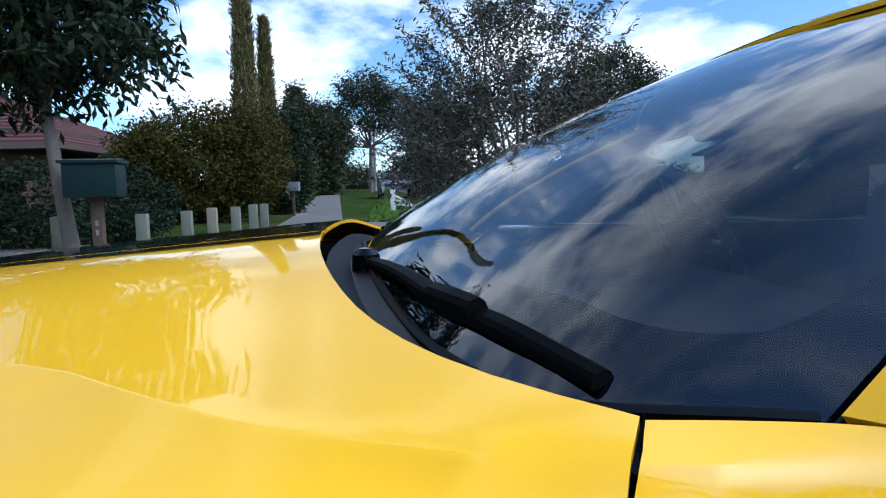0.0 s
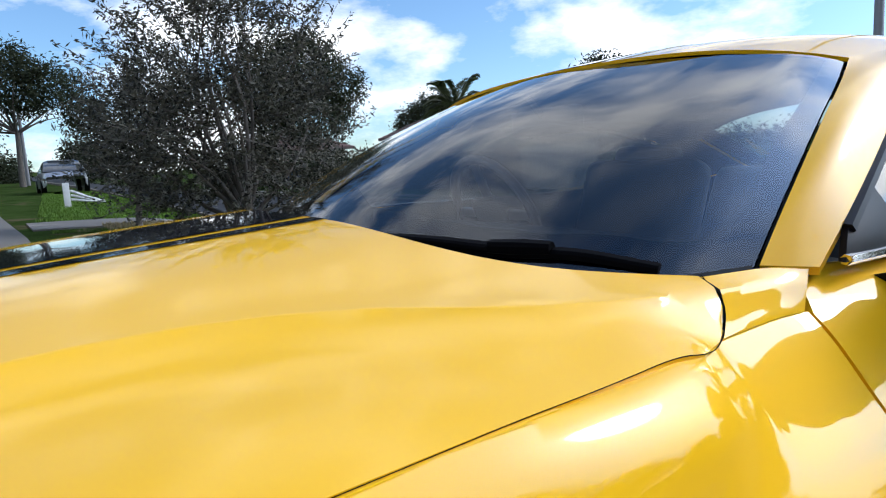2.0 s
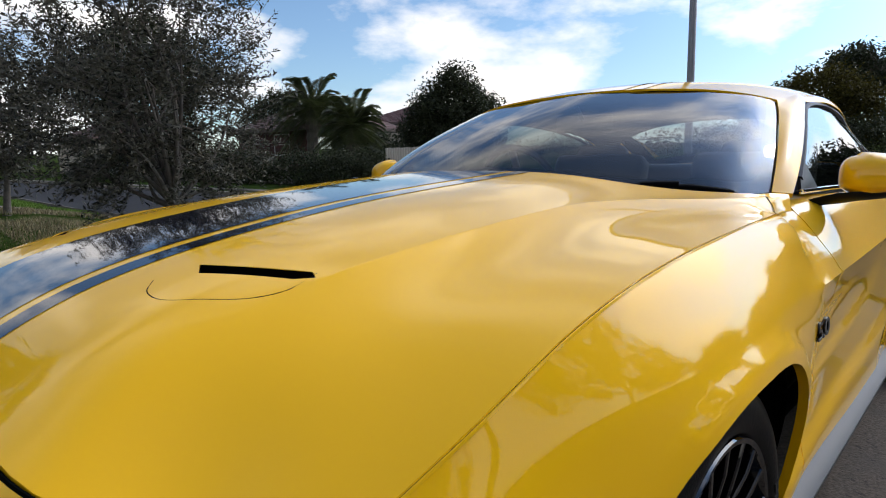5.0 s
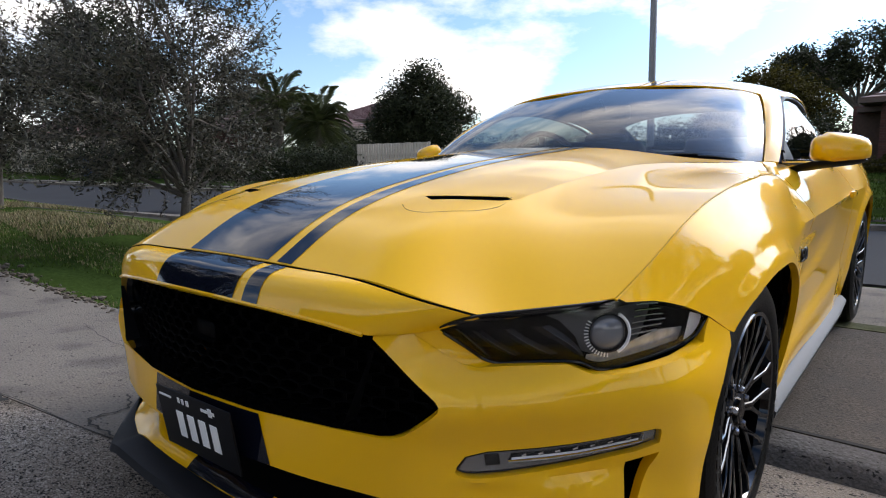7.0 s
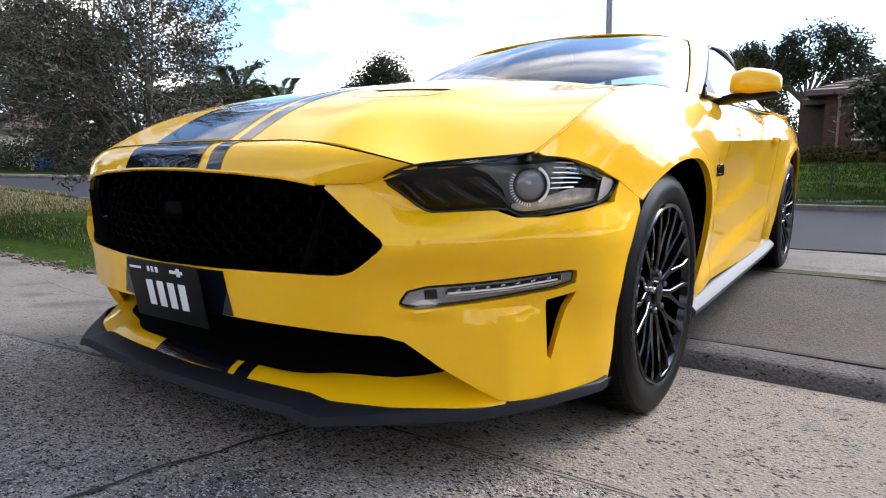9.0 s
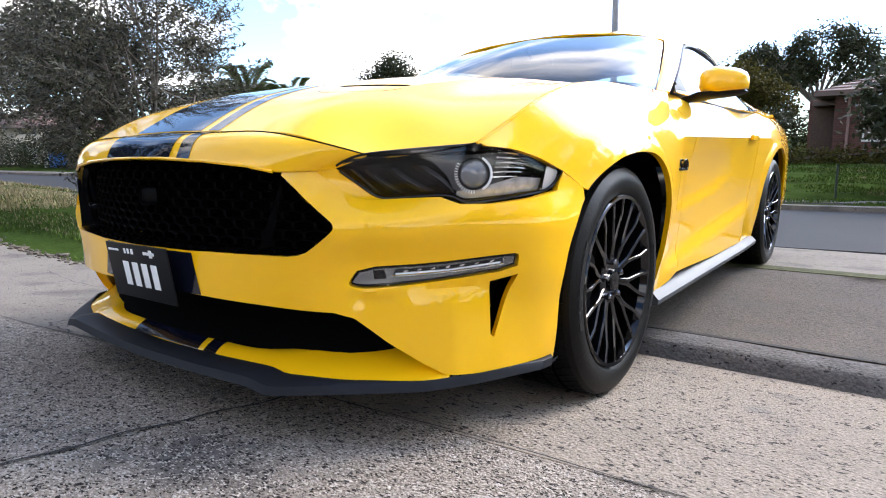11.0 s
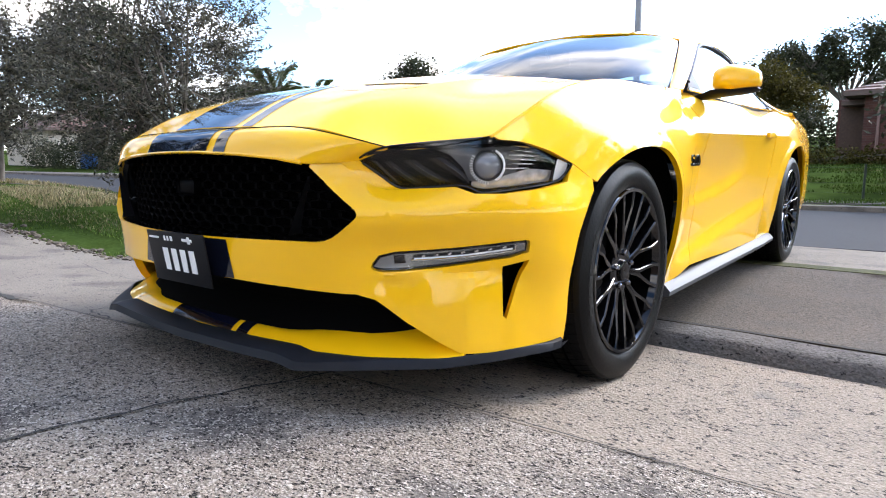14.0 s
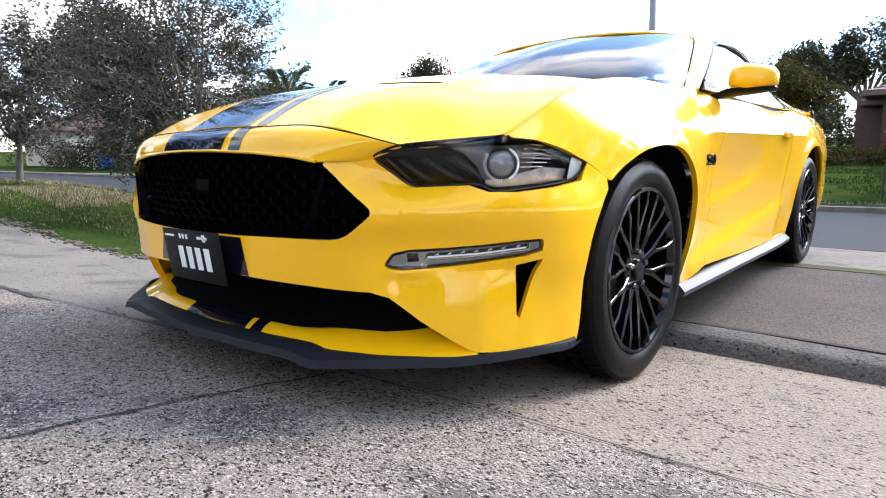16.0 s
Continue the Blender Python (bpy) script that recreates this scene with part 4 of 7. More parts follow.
    bmesh.ops.holes_fill(b, edges=[e for e in b.edges if e.is_boundary])
    b.transform(Matrix.Diagonal((sgn, 1, 1, 1)))
    bmesh.ops.recalc_face_normals(b, faces=b.faces)
    part("foot", b, SATIN_BLACK, mir, "black mirror foot")
    b = box(0.12, 0.006, 0.07, (sgn * 0.975, 1.012, 1.025), 0.002)
    part("mirror_glass", b, CHROME, mir)
rear_P = coons([(0, 2.55, 1.305), (0.3, 2.55, 1.285), (0.585, 2.55, 1.19)], [(0, 3.28, 1.06), (0.35, 3.25, 1.055), (0.70, 3.15, 1.03)], [(0, 2.55, 1.305), (0, 3.28, 1.06)], [(0.585, 2.55, 1.19), (0.70, 3.15, 1.03)], 16, 12, (0, 0, 0.02))
rg = part("rear_window", weld(mirrored(grid_mesh(rear_P))), REAR_GLASS, car, "sloping tinted rear window")
rg.visible_shadow = False
both("glass_border", rear_P[:, 13:] - np.array((0, 0, 0.008)), DARK, DOWN, 0, rg, "black printed glass border")
both("glass_border", rear_P[9:, :14] - np.array((0, 0, 0.008)), DARK, DOWN, 0, rg, "black printed glass border")
both("rear_pillar", coons([(0.585, 2.55, 1.19), (0.70, 3.15, 1.03)], [(0.70, 2.62, 1.075), (0.80, 2.62, 1.00), (0.84, 3.0, 0.99)], [(0.585, 2.55, 1.19), (0.70, 2.62, 1.075)], [(0.70, 3.15, 1.03), (0.84, 3.0, 0.99)], 14, 6), YELLOW, DOWN)
bm = grid_mesh(coons([(0, 3.28, 1.06), (0.35, 3.25, 1.055), (0.70, 3.15, 1.03), (0.84, 3.0, 0.99)], [(0, 3.82, 1.04), (0.4, 3.80, 1.02), (0.66, 3.76, 0.98), (0.78, 3.70, 0.93)], [(0, 3.28, 1.06), (0, 3.82, 1.04)], [(0.84, 3.0, 0.99), (0.78, 3.70, 0.93)], 16, 6))
part("boot_lid", weld(mirrored(bm)), YELLOW, car)
bm = grid_mesh(coons([(0, 3.82, 1.04), (0.4, 3.80, 1.02), (0.66, 3.76, 0.98), (0.78, 3.70, 0.93)], [(0, 3.84, 0.25), (0.4, 3.82, 0.25), (0.66, 3.76, 0.27), (0.80, 3.68, 0.30)], [(0, 3.82, 1.04), (0, 3.84, 0.25)], [(0.78, 3.70, 0.93), (0.853, 3.735, 0.60), (0.80, 3.68, 0.30)], 24, 10))
part("rear_bumper", weld(mirrored(bm)), YELLOW, car)
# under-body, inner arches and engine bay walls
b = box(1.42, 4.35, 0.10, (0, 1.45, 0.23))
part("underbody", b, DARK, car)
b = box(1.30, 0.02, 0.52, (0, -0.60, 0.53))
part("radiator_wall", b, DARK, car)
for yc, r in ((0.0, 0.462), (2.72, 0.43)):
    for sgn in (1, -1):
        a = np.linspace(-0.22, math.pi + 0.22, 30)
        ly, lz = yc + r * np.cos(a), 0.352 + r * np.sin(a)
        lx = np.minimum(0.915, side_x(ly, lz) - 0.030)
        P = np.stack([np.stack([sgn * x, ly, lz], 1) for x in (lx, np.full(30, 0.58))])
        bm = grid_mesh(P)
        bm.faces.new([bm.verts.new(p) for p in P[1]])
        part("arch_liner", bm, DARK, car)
# ---- lamps, grille, plate ----
FOG_SILVER = material("fog_lamp_silver", (0.20, 0.20, 0.20), 0.22, 0.7, 0.3)
# The silver's blotches are painted in, for the broken reflections on the shelf.
LAMP_SILVER = material("lamp_silver", (0.45, 0.455, 0.46), 0.22, 0.5, 0.0, var=0.35, scale=55)
BRAKE = material("dark_brake_steel", (0.010, 0.010, 0.011), 0.5, 0.2)
NUT = material("dark_chromed_nut", (0.16, 0.16, 0.17), 0.2, 1.0)
LAMP_LENS = glass("smoked_lens", (0.95, 0.95, 0.96), 1.42)
LAMP_GREY = material("lamp_grey", (0.07, 0.072, 0.076), 0.3, 0.0, 0.0, var=0.3, scale=40, spec=0.15)
LAMP_WHITE = material("bright_reflector", (0.75, 0.75, 0.75), 0.3, 0.2, 0.0)
FIN_GREY = material("grey_fin", (0.010, 0.010, 0.012), 0.3, spec=0.15)
PROJECTOR = material("projector_glass", (0.14, 0.145, 0.155), 0.06, 0.0, 1.0)
def bumper_bar(poly, lift, depth, name, mat, parent, label=""):
    """A block let into the bumper along its own surface."""
    for sgn in (1, -1):
        bm = trimmed(lambda u, v: bumper(u, v, lift), poly, step=0.02)
        bm = rimmed(bm, depth, BACKWARD)
        bm.transform(Matrix.Diagonal((sgn, 1, 1, 1)))
        if sgn < 0:
            bmesh.ops.reverse_faces(bm, faces=bm.faces)
        yield sgn, part(name, bm, mat, parent, label)


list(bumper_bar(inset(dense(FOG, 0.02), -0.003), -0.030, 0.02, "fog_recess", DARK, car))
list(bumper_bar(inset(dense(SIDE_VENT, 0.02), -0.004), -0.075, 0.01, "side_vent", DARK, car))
FOG_BASE = [tuple(p) for p in inset(dense(FOG, 0.012), 0.0035)]
FOG_LED = [(S(0.705), 0.488), (S(0.79), 0.493), (S(0.868), 0.504), (S(0.868), 0.490), (S(0.79), 0.479), (S(0.70), 0.474)]
FOG_EYE = [(S(0.668), 0.487), (S(0.688), 0.488), (S(0.690), 0.468), (S(0.670), 0.467)]
for sgn, fog in bumper_bar(FOG_BASE, -0.012, 0.015, "fog_lamp", GLOSS_BLACK, car, "black-rimmed fog lamp with a silver reflector and a running-light strip"):
    def sheet(poly, lift, depth, name, mat, label=""):
        bm = rimmed(trimmed(lambda u, v: bumper(u, v, lift), poly, step=0.02), depth, BACKWARD)
        bm.transform(Matrix.Diagonal((sgn, 1, 1, 1)))
        if sgn < 0:
            bmesh.ops.reverse_faces(bm, faces=bm.faces)
        return part(name, bm, mat, fog, label)
    sheet([tuple(p) for p in inset(dense(FOG, 0.012), 0.008)], -0.0105, 0.001, "reflector", FOG_SILVER, "silver reflector")
    sheet(FOG_LED, -0.009, 0.004, "running_light", SATIN_BLACK, "dark running-light strip")
    sheet(FOG_EYE, -0.008, 0.004, "fog_eye", GLOSS_BLACK)
    sheet([(S(0.705), 0.4795), (S(0.79), 0.4845), (S(0.866), 0.4955), (S(0.866), 0.4915), (S(0.79), 0.4805), (S(0.705), 0.4755)], -0.0078, 0.001, "light_pipe", WHITE_INK, "pale light strip")
    for k in range(7):
        x = 0.718 + 0.022 * k
        z = 0.484 + 0.0016 * k * (1 + k / 12)
        sheet([(S(x), z), (S(x + 0.006), z + 0.003), (S(x + 0.007), z - 0.001), (S(x + 0.001), z - 0.004)], -0.0075, 0.001, "led", CHROME)
    p = [bumper([S(x)], [z], -0.006)[0] for x, z in ((0.70, 0.4735), (0.75, 0.4755), (0.80, 0.4795), (0.845, 0.485), (0.87, 0.490), (0.87, 0.505))]
    part("chrome_edge", tube([(sgn * q[0], q[1], q[2]) for q in p], 0.0025, 6), CHROME, fog)
    bm = trimmed(lambda u, v: bumper(u, v, -0.002), FOG_BASE, step=0.02)
    bm.transform(Matrix.Diagonal((sgn, 1, 1, 1)))
    part("lens", bm, LENS, fog).visible_shadow = False

HL_LOW = [(0.581, -0.859, 0.717), (0.614, -0.820, 0.680), (0.648, -0.782, 0.646), (0.70, -0.745, 0.647), (0.775, -0.700, 0.650), (0.806, -0.672, 0.634), (0.83, -0.635, 0.634), (0.87, -0.545, 0.642), (0.905, -0.458, 0.657), (0.922, -0.420, 0.698)]
HL_TOP = [(0.581, -0.859, 0.717), (0.612, -0.855, 0.731), (0.650, -0.835, 0.744), (0.71, -0.784, 0.752), (0.78, -0.718, 0.759), (0.828, -0.662, 0.764), (0.853, -0.60, 0.766), (0.882, -0.530, 0.756), (0.903, -0.470, 0.724), (0.922, -0.420, 0.698)]


def lens_at(u, v, deep=0.0):
    """A place on the headlamp's cover, or behind it."""
    t = np.linspace(0, 1, 10)
    lo, hi = spline(t, HL_LOW, np.array([u]))[0], spline(t, HL_TOP, np.array([u]))[0]
    p = lo + (hi - lo) * v
    out = np.array((0.72, -0.69, 0.05))
    return p + out * (0.012 * math.sin(math.pi * u) * math.sin(math.pi * v) - deep)


for sgn in (1, -1):
    flip = Matrix.Diagonal((sgn, 1, 1, 1))
    lamp = new("headlamp")
    lamp.parent = car
    lamp["label"] = "smoked headlamp with a round projector and three slanted bars"

    def place(bm, name, mat, label=""):
        bm.transform(flip)
        bmesh.ops.recalc_face_normals(bm, faces=bm.faces)
        return part(name, bm, mat, lamp, label)

    us, vs = np.linspace(0.0, 1.0, 40), np.linspace(0, 1, 10)
    place(grid_mesh(np.array([[lens_at(u, v) for u in us] for v in vs])), "lens", LAMP_LENS).visible_shadow = False
    place(grid_mesh(np.array([[lens_at(u, v, 0.045 * min(1, 8 * u, 8 * (1 - u)) * min(1, 0.06 + 5 * v, 0.06 + 5 * (1 - v))) for u in us] for v in vs])), "housing", DARK, "black lamp housing")
    ring = [lens_at(u, 0, -0.001) for u in us[1:]] + [lens_at(u, 1, -0.001) for u in us[-2:0:-1]]
    place(tube([tuple(p) for p in ring], 0.003, 5), "seal", GLOSS_BLACK)
    # projector
    c = lens_at(0.582, 0.50, 0.034)
    m = Matrix.Translation(c) @ Matrix.Rotation(radians(45), 4, "Z")
    b = bmesh.new()
    bmesh.ops.create_uvsphere(b, u_segments=24, v_segments=12, radius=0.034, matrix=Matrix.Diagonal((1, 0.5, 1, 1)))
    b.transform(m)
    place(b, "projector", PROJECTOR, "glassy round projector")
    b = lathe([(-0.004, 0.0345), (-0.010, 0.035), (-0.010, 0.037), (0.0, 0.038)], 32, "Y")
    b.transform(m)
    place(b, "projector_ring", SATIN_BLACK, "dark ring")
    arc = [tuple(m @ Vector((0.040 * math.sin(t), -0.010, 0.040 * math.cos(t)))) for t in np.linspace(radians(28), radians(152), 20)]
    place(tube(arc, 0.0032, 6), "light_guide", WHITE_INK, "white half ring")
    for k in range(16):
        a = radians(180 + k * 8.2)
        b = box(0.0018, 0.002, 0.008)
        b.transform(m @ Matrix.Rotation(a, 4, "Y") @ Matrix.Translation((0, -0.008, 0.0415)))
        place(b, "tick", WHITE_INK)
    # bright side reflector and shelf, grey tray round the projector
    def tray(edge, d, mat, label):
        """A sheet behind the cover; edge gives its start and end along the lamp at each height."""
        P = [[lens_at(u, v, d) for u in np.linspace(u0, u1, 14)] for v, u0, u1 in edge]
        place(grid_mesh(np.array(P)), "reflector", mat, label)
    tray([(0.05, 0.865, 0.955), (0.3, 0.872, 0.962), (0.6, 0.885, 0.975), (0.85, 0.90, 0.985)], 0.010, LAMP_WHITE, "bright outer reflector")
    tray([(0.04, 0.50, 0.850), (0.15, 0.50, 0.855), (0.24, 0.62, 0.86), (0.40, 0.76, 0.865)], 0.020, LAMP_SILVER, "silver shelf")
    tray([(0.10, 0.50, 0.72), (0.40, 0.46, 0.73), (0.70, 0.42, 0.74), (0.86, 0.38, 0.74)], 0.036, LAMP_GREY, "grey projector tray")
    tray([(0.12, 0.852, 0.868), (0.40, 0.862, 0.878), (0.70, 0.880, 0.893)], 0.012, DARK, "dark rib")
    for k in range(6):
        v = 0.42 + 0.085 * k
        place(tube([tuple(lens_at(u, v, 0.018)) for u in np.linspace(0.675, 0.765 + 0.012 * (2 - abs(k - 2)), 6)], 0.0022, 5), "fin", CHROME)
    # curved dark running-light bars with bright edges
    for k in range(4):
        u = 0.10 + 0.082 * k
        vv = np.linspace(0.10, 0.66, 9)
        P = np.array([[lens_at(u + 0.15 * (1 - v) ** 1.5 + w, v, 0.014 + 0.5 * abs(w)) for v in vv] for w in (-0.020, -0.010, 0.0, 0.010, 0.020)])
        place(grid_mesh(P), "light_bar", FIN_GREY, "slanted running-light bar")
        place(tube([tuple(p) for p in P[2][1:7]], 0.0010, 5), "bar_edge", LAMP_GREY)
    # thick black upper border
    place(grid_mesh(np.array([[lens_at(u, v, 0.003) for u in np.linspace(0.03, 0.96, 30)] for v in (0.89, 0.94, 0.99)])), "upper_border", GLOSS_BLACK, "thick black upper border")

# grille: frame, honeycomb, emblem shape, side fins
GR = [(0, 0.740), (0.121, 0.739), (0.287, 0.732), (0.414, 0.721), (0.482, 0.708), (0.55, 0.652), (0.594, 0.610), (0.6035, 0.599), (0.607, 0.590), (0.6055, 0.582), (0.598, 0.572), (0.572, 0.545), (0.556, 0.532), (0.538, 0.5245), (0.515, 0.521), (0.419, 0.520), (0.219, 0.518), (0, 0.517)]


def grille_y(x):
    return float(np.interp(abs(x), PLAN[:, 0], PLAN[:, 1]))


P = []
for d, k in ((0.001, 0.990), (0.030, 0.958), (0.10, 0.93)):
    P.append([(x * k, grille_y(x) + d, 0.628 + (z - 0.628) * k) for x, z in GR])
bm = weld(mirrored(grid_mesh(np.array(P))))
bmesh.ops.recalc_face_normals(bm, faces=bm.faces)
grille = part("grille", bm, GLOSS_BLACK, car, "black honeycomb grille", sharp=60)
bm = bmesh.new()
gp = np.array(GR + [(-x, z) for x, z in GR[::-1]])
cw, ch = 0.056, 0.030
for r in range(-5, 6):
    for q in range(-12, 13):
        cx, cz = q * cw + (r % 2) * cw / 2, 0.628 + r * ch * 0.75
        if not inside(np.array([[cx, cz]]), gp)[0]:
            continue
        hexa = [(cx + cw / 2 * px, cz + ch / 2 * pz) for px, pz in ((1, 0.5), (0, 1), (-1, 0.5), (-1, -0.5), (0, -1), (1, -0.5))]
        rings = []
        for k, dy in ((1.0, 0.062), (0.80, 0.058), (0.78, 0.075)):
            rings.append([bm.verts.new((cx + (x - cx) * k, grille_y(x) + dy, cz + (z - cz) * k)) for x, z in hexa])
        for a, b in zip(rings, rings[1:]):
            for i in range(6):
                bm.faces.new((a[i], a[(i + 1) % 6], b[(i + 1) % 6], b[i]))
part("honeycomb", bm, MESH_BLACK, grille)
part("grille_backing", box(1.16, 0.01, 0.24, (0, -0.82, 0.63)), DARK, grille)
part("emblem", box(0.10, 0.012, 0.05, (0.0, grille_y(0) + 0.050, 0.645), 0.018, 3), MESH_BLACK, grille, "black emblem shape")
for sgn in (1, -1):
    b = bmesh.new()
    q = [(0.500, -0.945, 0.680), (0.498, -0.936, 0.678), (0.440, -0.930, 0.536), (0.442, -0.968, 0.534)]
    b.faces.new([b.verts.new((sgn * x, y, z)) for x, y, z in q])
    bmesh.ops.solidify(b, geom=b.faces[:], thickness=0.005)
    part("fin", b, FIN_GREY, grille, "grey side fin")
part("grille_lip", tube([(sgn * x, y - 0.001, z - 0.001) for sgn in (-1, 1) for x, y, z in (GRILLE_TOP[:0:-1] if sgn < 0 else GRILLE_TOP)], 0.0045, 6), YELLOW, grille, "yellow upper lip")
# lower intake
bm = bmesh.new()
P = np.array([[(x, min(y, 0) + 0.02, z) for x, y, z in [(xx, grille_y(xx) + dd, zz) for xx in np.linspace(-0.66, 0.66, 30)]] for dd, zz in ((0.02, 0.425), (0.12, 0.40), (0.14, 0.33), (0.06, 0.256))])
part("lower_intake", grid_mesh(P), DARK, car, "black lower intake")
# number plate with its characters as plain bars
plate = root("number_plate", "black number plate with white bars, on the front bumper", "number plate", pose(0.066, -1.051, 0.455, 8, 0, 1.5))
part("plate", box(0.284, 0.005, 0.146, (0, 0, 0), 0.002), SATIN_BLACK, plate)
for k in range(4):
    part("bar", box(0.027, 0.002, 0.064, (-0.058 + 0.0435 * k, -0.003, -0.006), 0.001, 1), WHITE_INK, plate, "white bar")
for x, w, h in ((-0.106, 0.050, 0.006), (-0.050, 0.009, 0.014), (-0.034, 0.009, 0.014), (-0.016, 0.011, 0.014), (0.062, 0.050, 0.008), (0.070, 0.014, 0.020)):
    part("bar", box(w, 0.002, h, (x, -0.003, 0.054), 0.001, 1), WHITE_INK, plate, "small white bar")

# badge on the wing
for sgn in (1,):
    bc = side([0.560], [0.693])[0]
    tx = bpy.data.curves.new("badge", "FONT")
    tx.body, tx.size, tx.extrude, tx.bevel_depth, tx.align_x, tx.align_y = "5.0", 0.058, 0.003, 0.0012, "CENTER", "CENTER"
    tx.space_character = 0.9
    tob = new("badge", tx)
    dg = bpy.context.evaluated_depsgraph_get()
    me = bpy.data.meshes.new_from_object(tob.evaluated_get(dg))
    bpy.data.objects.remove(tob)
    me.materials.clear()
    me.materials.append(GLOSS_BLACK)
    badge = new("badge", me)
    badge.parent = car
    badge["label"] = "gloss black raised 5.0 badge"
    badge.matrix_world = Matrix.Translation((bc[0] + 0.006, bc[1], bc[2])) @ Matrix.Rotation(radians(90), 4, "Z") @ Matrix.Rotation(radians(88), 4, "X") @ Matrix.Diagonal((1.75, 1, 1, 1))

# ---- wheels ----
WHEEL_BLACK = material("wheel_gloss_black", (0.002, 0.002, 0.0024), 0.05, 0.0, 0.0, spec=0.5)


def wheel(x, y, r, w, sgn):
    """A black split-spoke wheel; x is its outer face."""
    wh = new("wheel")
    wh.parent = car
    wh["label"] = "gloss black split-spoke alloy wheel"
    m = Matrix.Translation((sgn * x, y, r - 0.004)) @ Matrix.Diagonal((sgn, 1, 1, 1))
    rr = 0.264

    def put(bm, name, mat, parent, label="", sharp=38.0):
        bm.transform(m)
        bmesh.ops.recalc_face_normals(bm, faces=bm.faces)
        return part(name, bm, mat, parent, label, sharp)

    tyre = put(lathe([(-0.006, rr + 0.001), (0.003, rr + 0.012), (0.009, rr + 0.040), (0.006, r - 0.030), (-0.006, r - 0.010), (-0.022, r - 0.002), (-0.05, r), (-0.075, r), (-0.0755, r - 0.008), (-0.083, r - 0.008), (-0.0835, r), (-0.125, r), (-0.1255, r - 0.008), (-0.134, r - 0.008), (-0.1345, r),
                      (-w + 0.03, r - 0.001), (-w + 0.006, r - 0.012), (-w, r - 0.04), (-w + 0.01, rr)], 72), "tyre", RUBBER, wh, "black low-profile tyre", 30)
    for a0, n in ((62, 8), (242, 8)):
        for k in range(n):
            a = radians(a0 + k * 6.0)
            put(box(0.0016, 0.022, 0.020, m=Matrix.Rotation(a, 4, "X") @ Matrix.Translation((0.0085, 0, rr + 0.040))), "bar", TYRE_LETTER, tyre)
    # rows of tread blocks round the shoulders
    n = 64
    for row, (xa, xb) in enumerate(((-0.020, -0.050), (-0.052, -0.074), (-0.085, -0.124), (-0.136, -0.172), (-0.176, -w + 0.024))):
        v, f = [], []
        for k in range(n):
            a0 = 2 * math.pi * (k + 0.06 + 0.3 * row) / n
            a1 = a0 + 2 * math.pi * 0.86 / n
            base = len(v)
            for rad in (r - 0.004, r + 0.0025):
                for xx, aa in ((xa, a0), (xb, a0 + 0.012), (xb, a1 + 0.012), (xa, a1)):
                    q = rad - (0.004 if xx > -0.021 else 0.0)
                    v.append((xx, q * math.cos(aa), q * math.sin(aa)))
            f += [tuple(base + i for i in c) for c in ((4, 5, 6, 7), (0, 1, 5, 4), (1, 2, 6, 5), (2, 3, 7, 6), (3, 0, 4, 7))]
        b = bmesh.new()
        bv = [b.verts.new(c) for c in v]
        for c in f:
            b.faces.new([bv[i] for i in c])
        put(b, "tread", RUBBER, tyre)
    rim = put(lathe([(0.0, rr + 0.003), (0.004, rr), (0.002, rr - 0.010), (-0.02, rr - 0.018)], 64), "rim", WHEEL_BLACK, wh, "gloss black rim")
    put(lathe([(-0.02, rr - 0.018), (-0.10, rr - 0.045), (-0.19, rr - 0.03), (-w + 0.01, rr)], 64), "barrel", DARK, rim)
    put(lathe([(-0.020, 0.0), (-0.014, 0.025), (-0.018, 0.034), (-0.030, 0.036)], 24), "centre_cap", GLOSS_BLACK, wh)
    put(lathe([(-0.030, 0.030), (-0.024, 0.052), (-0.030, 0.082), (-0.055, 0.088), (-0.07, 0.05)], 32), "hub", GLOSS_BLACK, wh)
    put(lathe([(-0.115, 0.05), (-0.115, 0.185), (-0.140, 0.185), (-0.140, 0.05)], 48), "brake_disc", BRAKE, wh, "dull steel brake disc")
    for k in range(10):
        a = 2 * math.pi * k / 10 + 0.1
        b = bmesh.new()
        for sx in (-1, 1):
            path = [(-0.030, 0.001 * sx, 0.055), (-0.020, 0.004 * sx, 0.120), (-0.014, 0.018 * sx, 0.160), (-0.006, 0.033 * sx, 0.205), (-0.002, 0.040 * sx, 0.259)]
            prev = None
            for (px, py, pz), wd in zip(path, (0.018, 0.016, 0.0125, 0.0115, 0.013)):
                ring = [b.verts.new((px + dx, py + dy, pz)) for dx, dy in ((0.001, -wd * 0.52), (0.004, -wd * 0.36), (0.004, wd * 0.36), (0.001, wd * 0.52), (-0.026, wd * 0.72), (-0.026, -wd * 0.72))]
                if prev:
                    for i in range(6):
                        b.faces.new((prev[i], prev[(i + 1) % 6], ring[(i + 1) % 6], ring[i]))
                prev = ring
            b.faces.new(prev)
        b.transform(Matrix.Rotation(a, 4, "X"))
        put(b, "spoke", WHEEL_BLACK, wh, sharp=16)
    for k in range(5):
        a = 2 * math.pi * k / 5
        put(nut(a), "wheel_nut", NUT, wh)
    return wh


def nut(a):
    b = lathe([(-0.03, 0.0105), (-0.016, 0.0105), (-0.012, 0.007), (-0.012, 0.0005)], 6)
    b.transform(Matrix.Rotation(a, 4, "X") @ Matrix.Translation((0, 0, 0.057)))
    return b


for sgn in (1, -1):
    wheel(0.922, -0.006, 0.355, 0.270, sgn)
    wheel(0.912, 2.72, 0.350, 0.275, sgn)

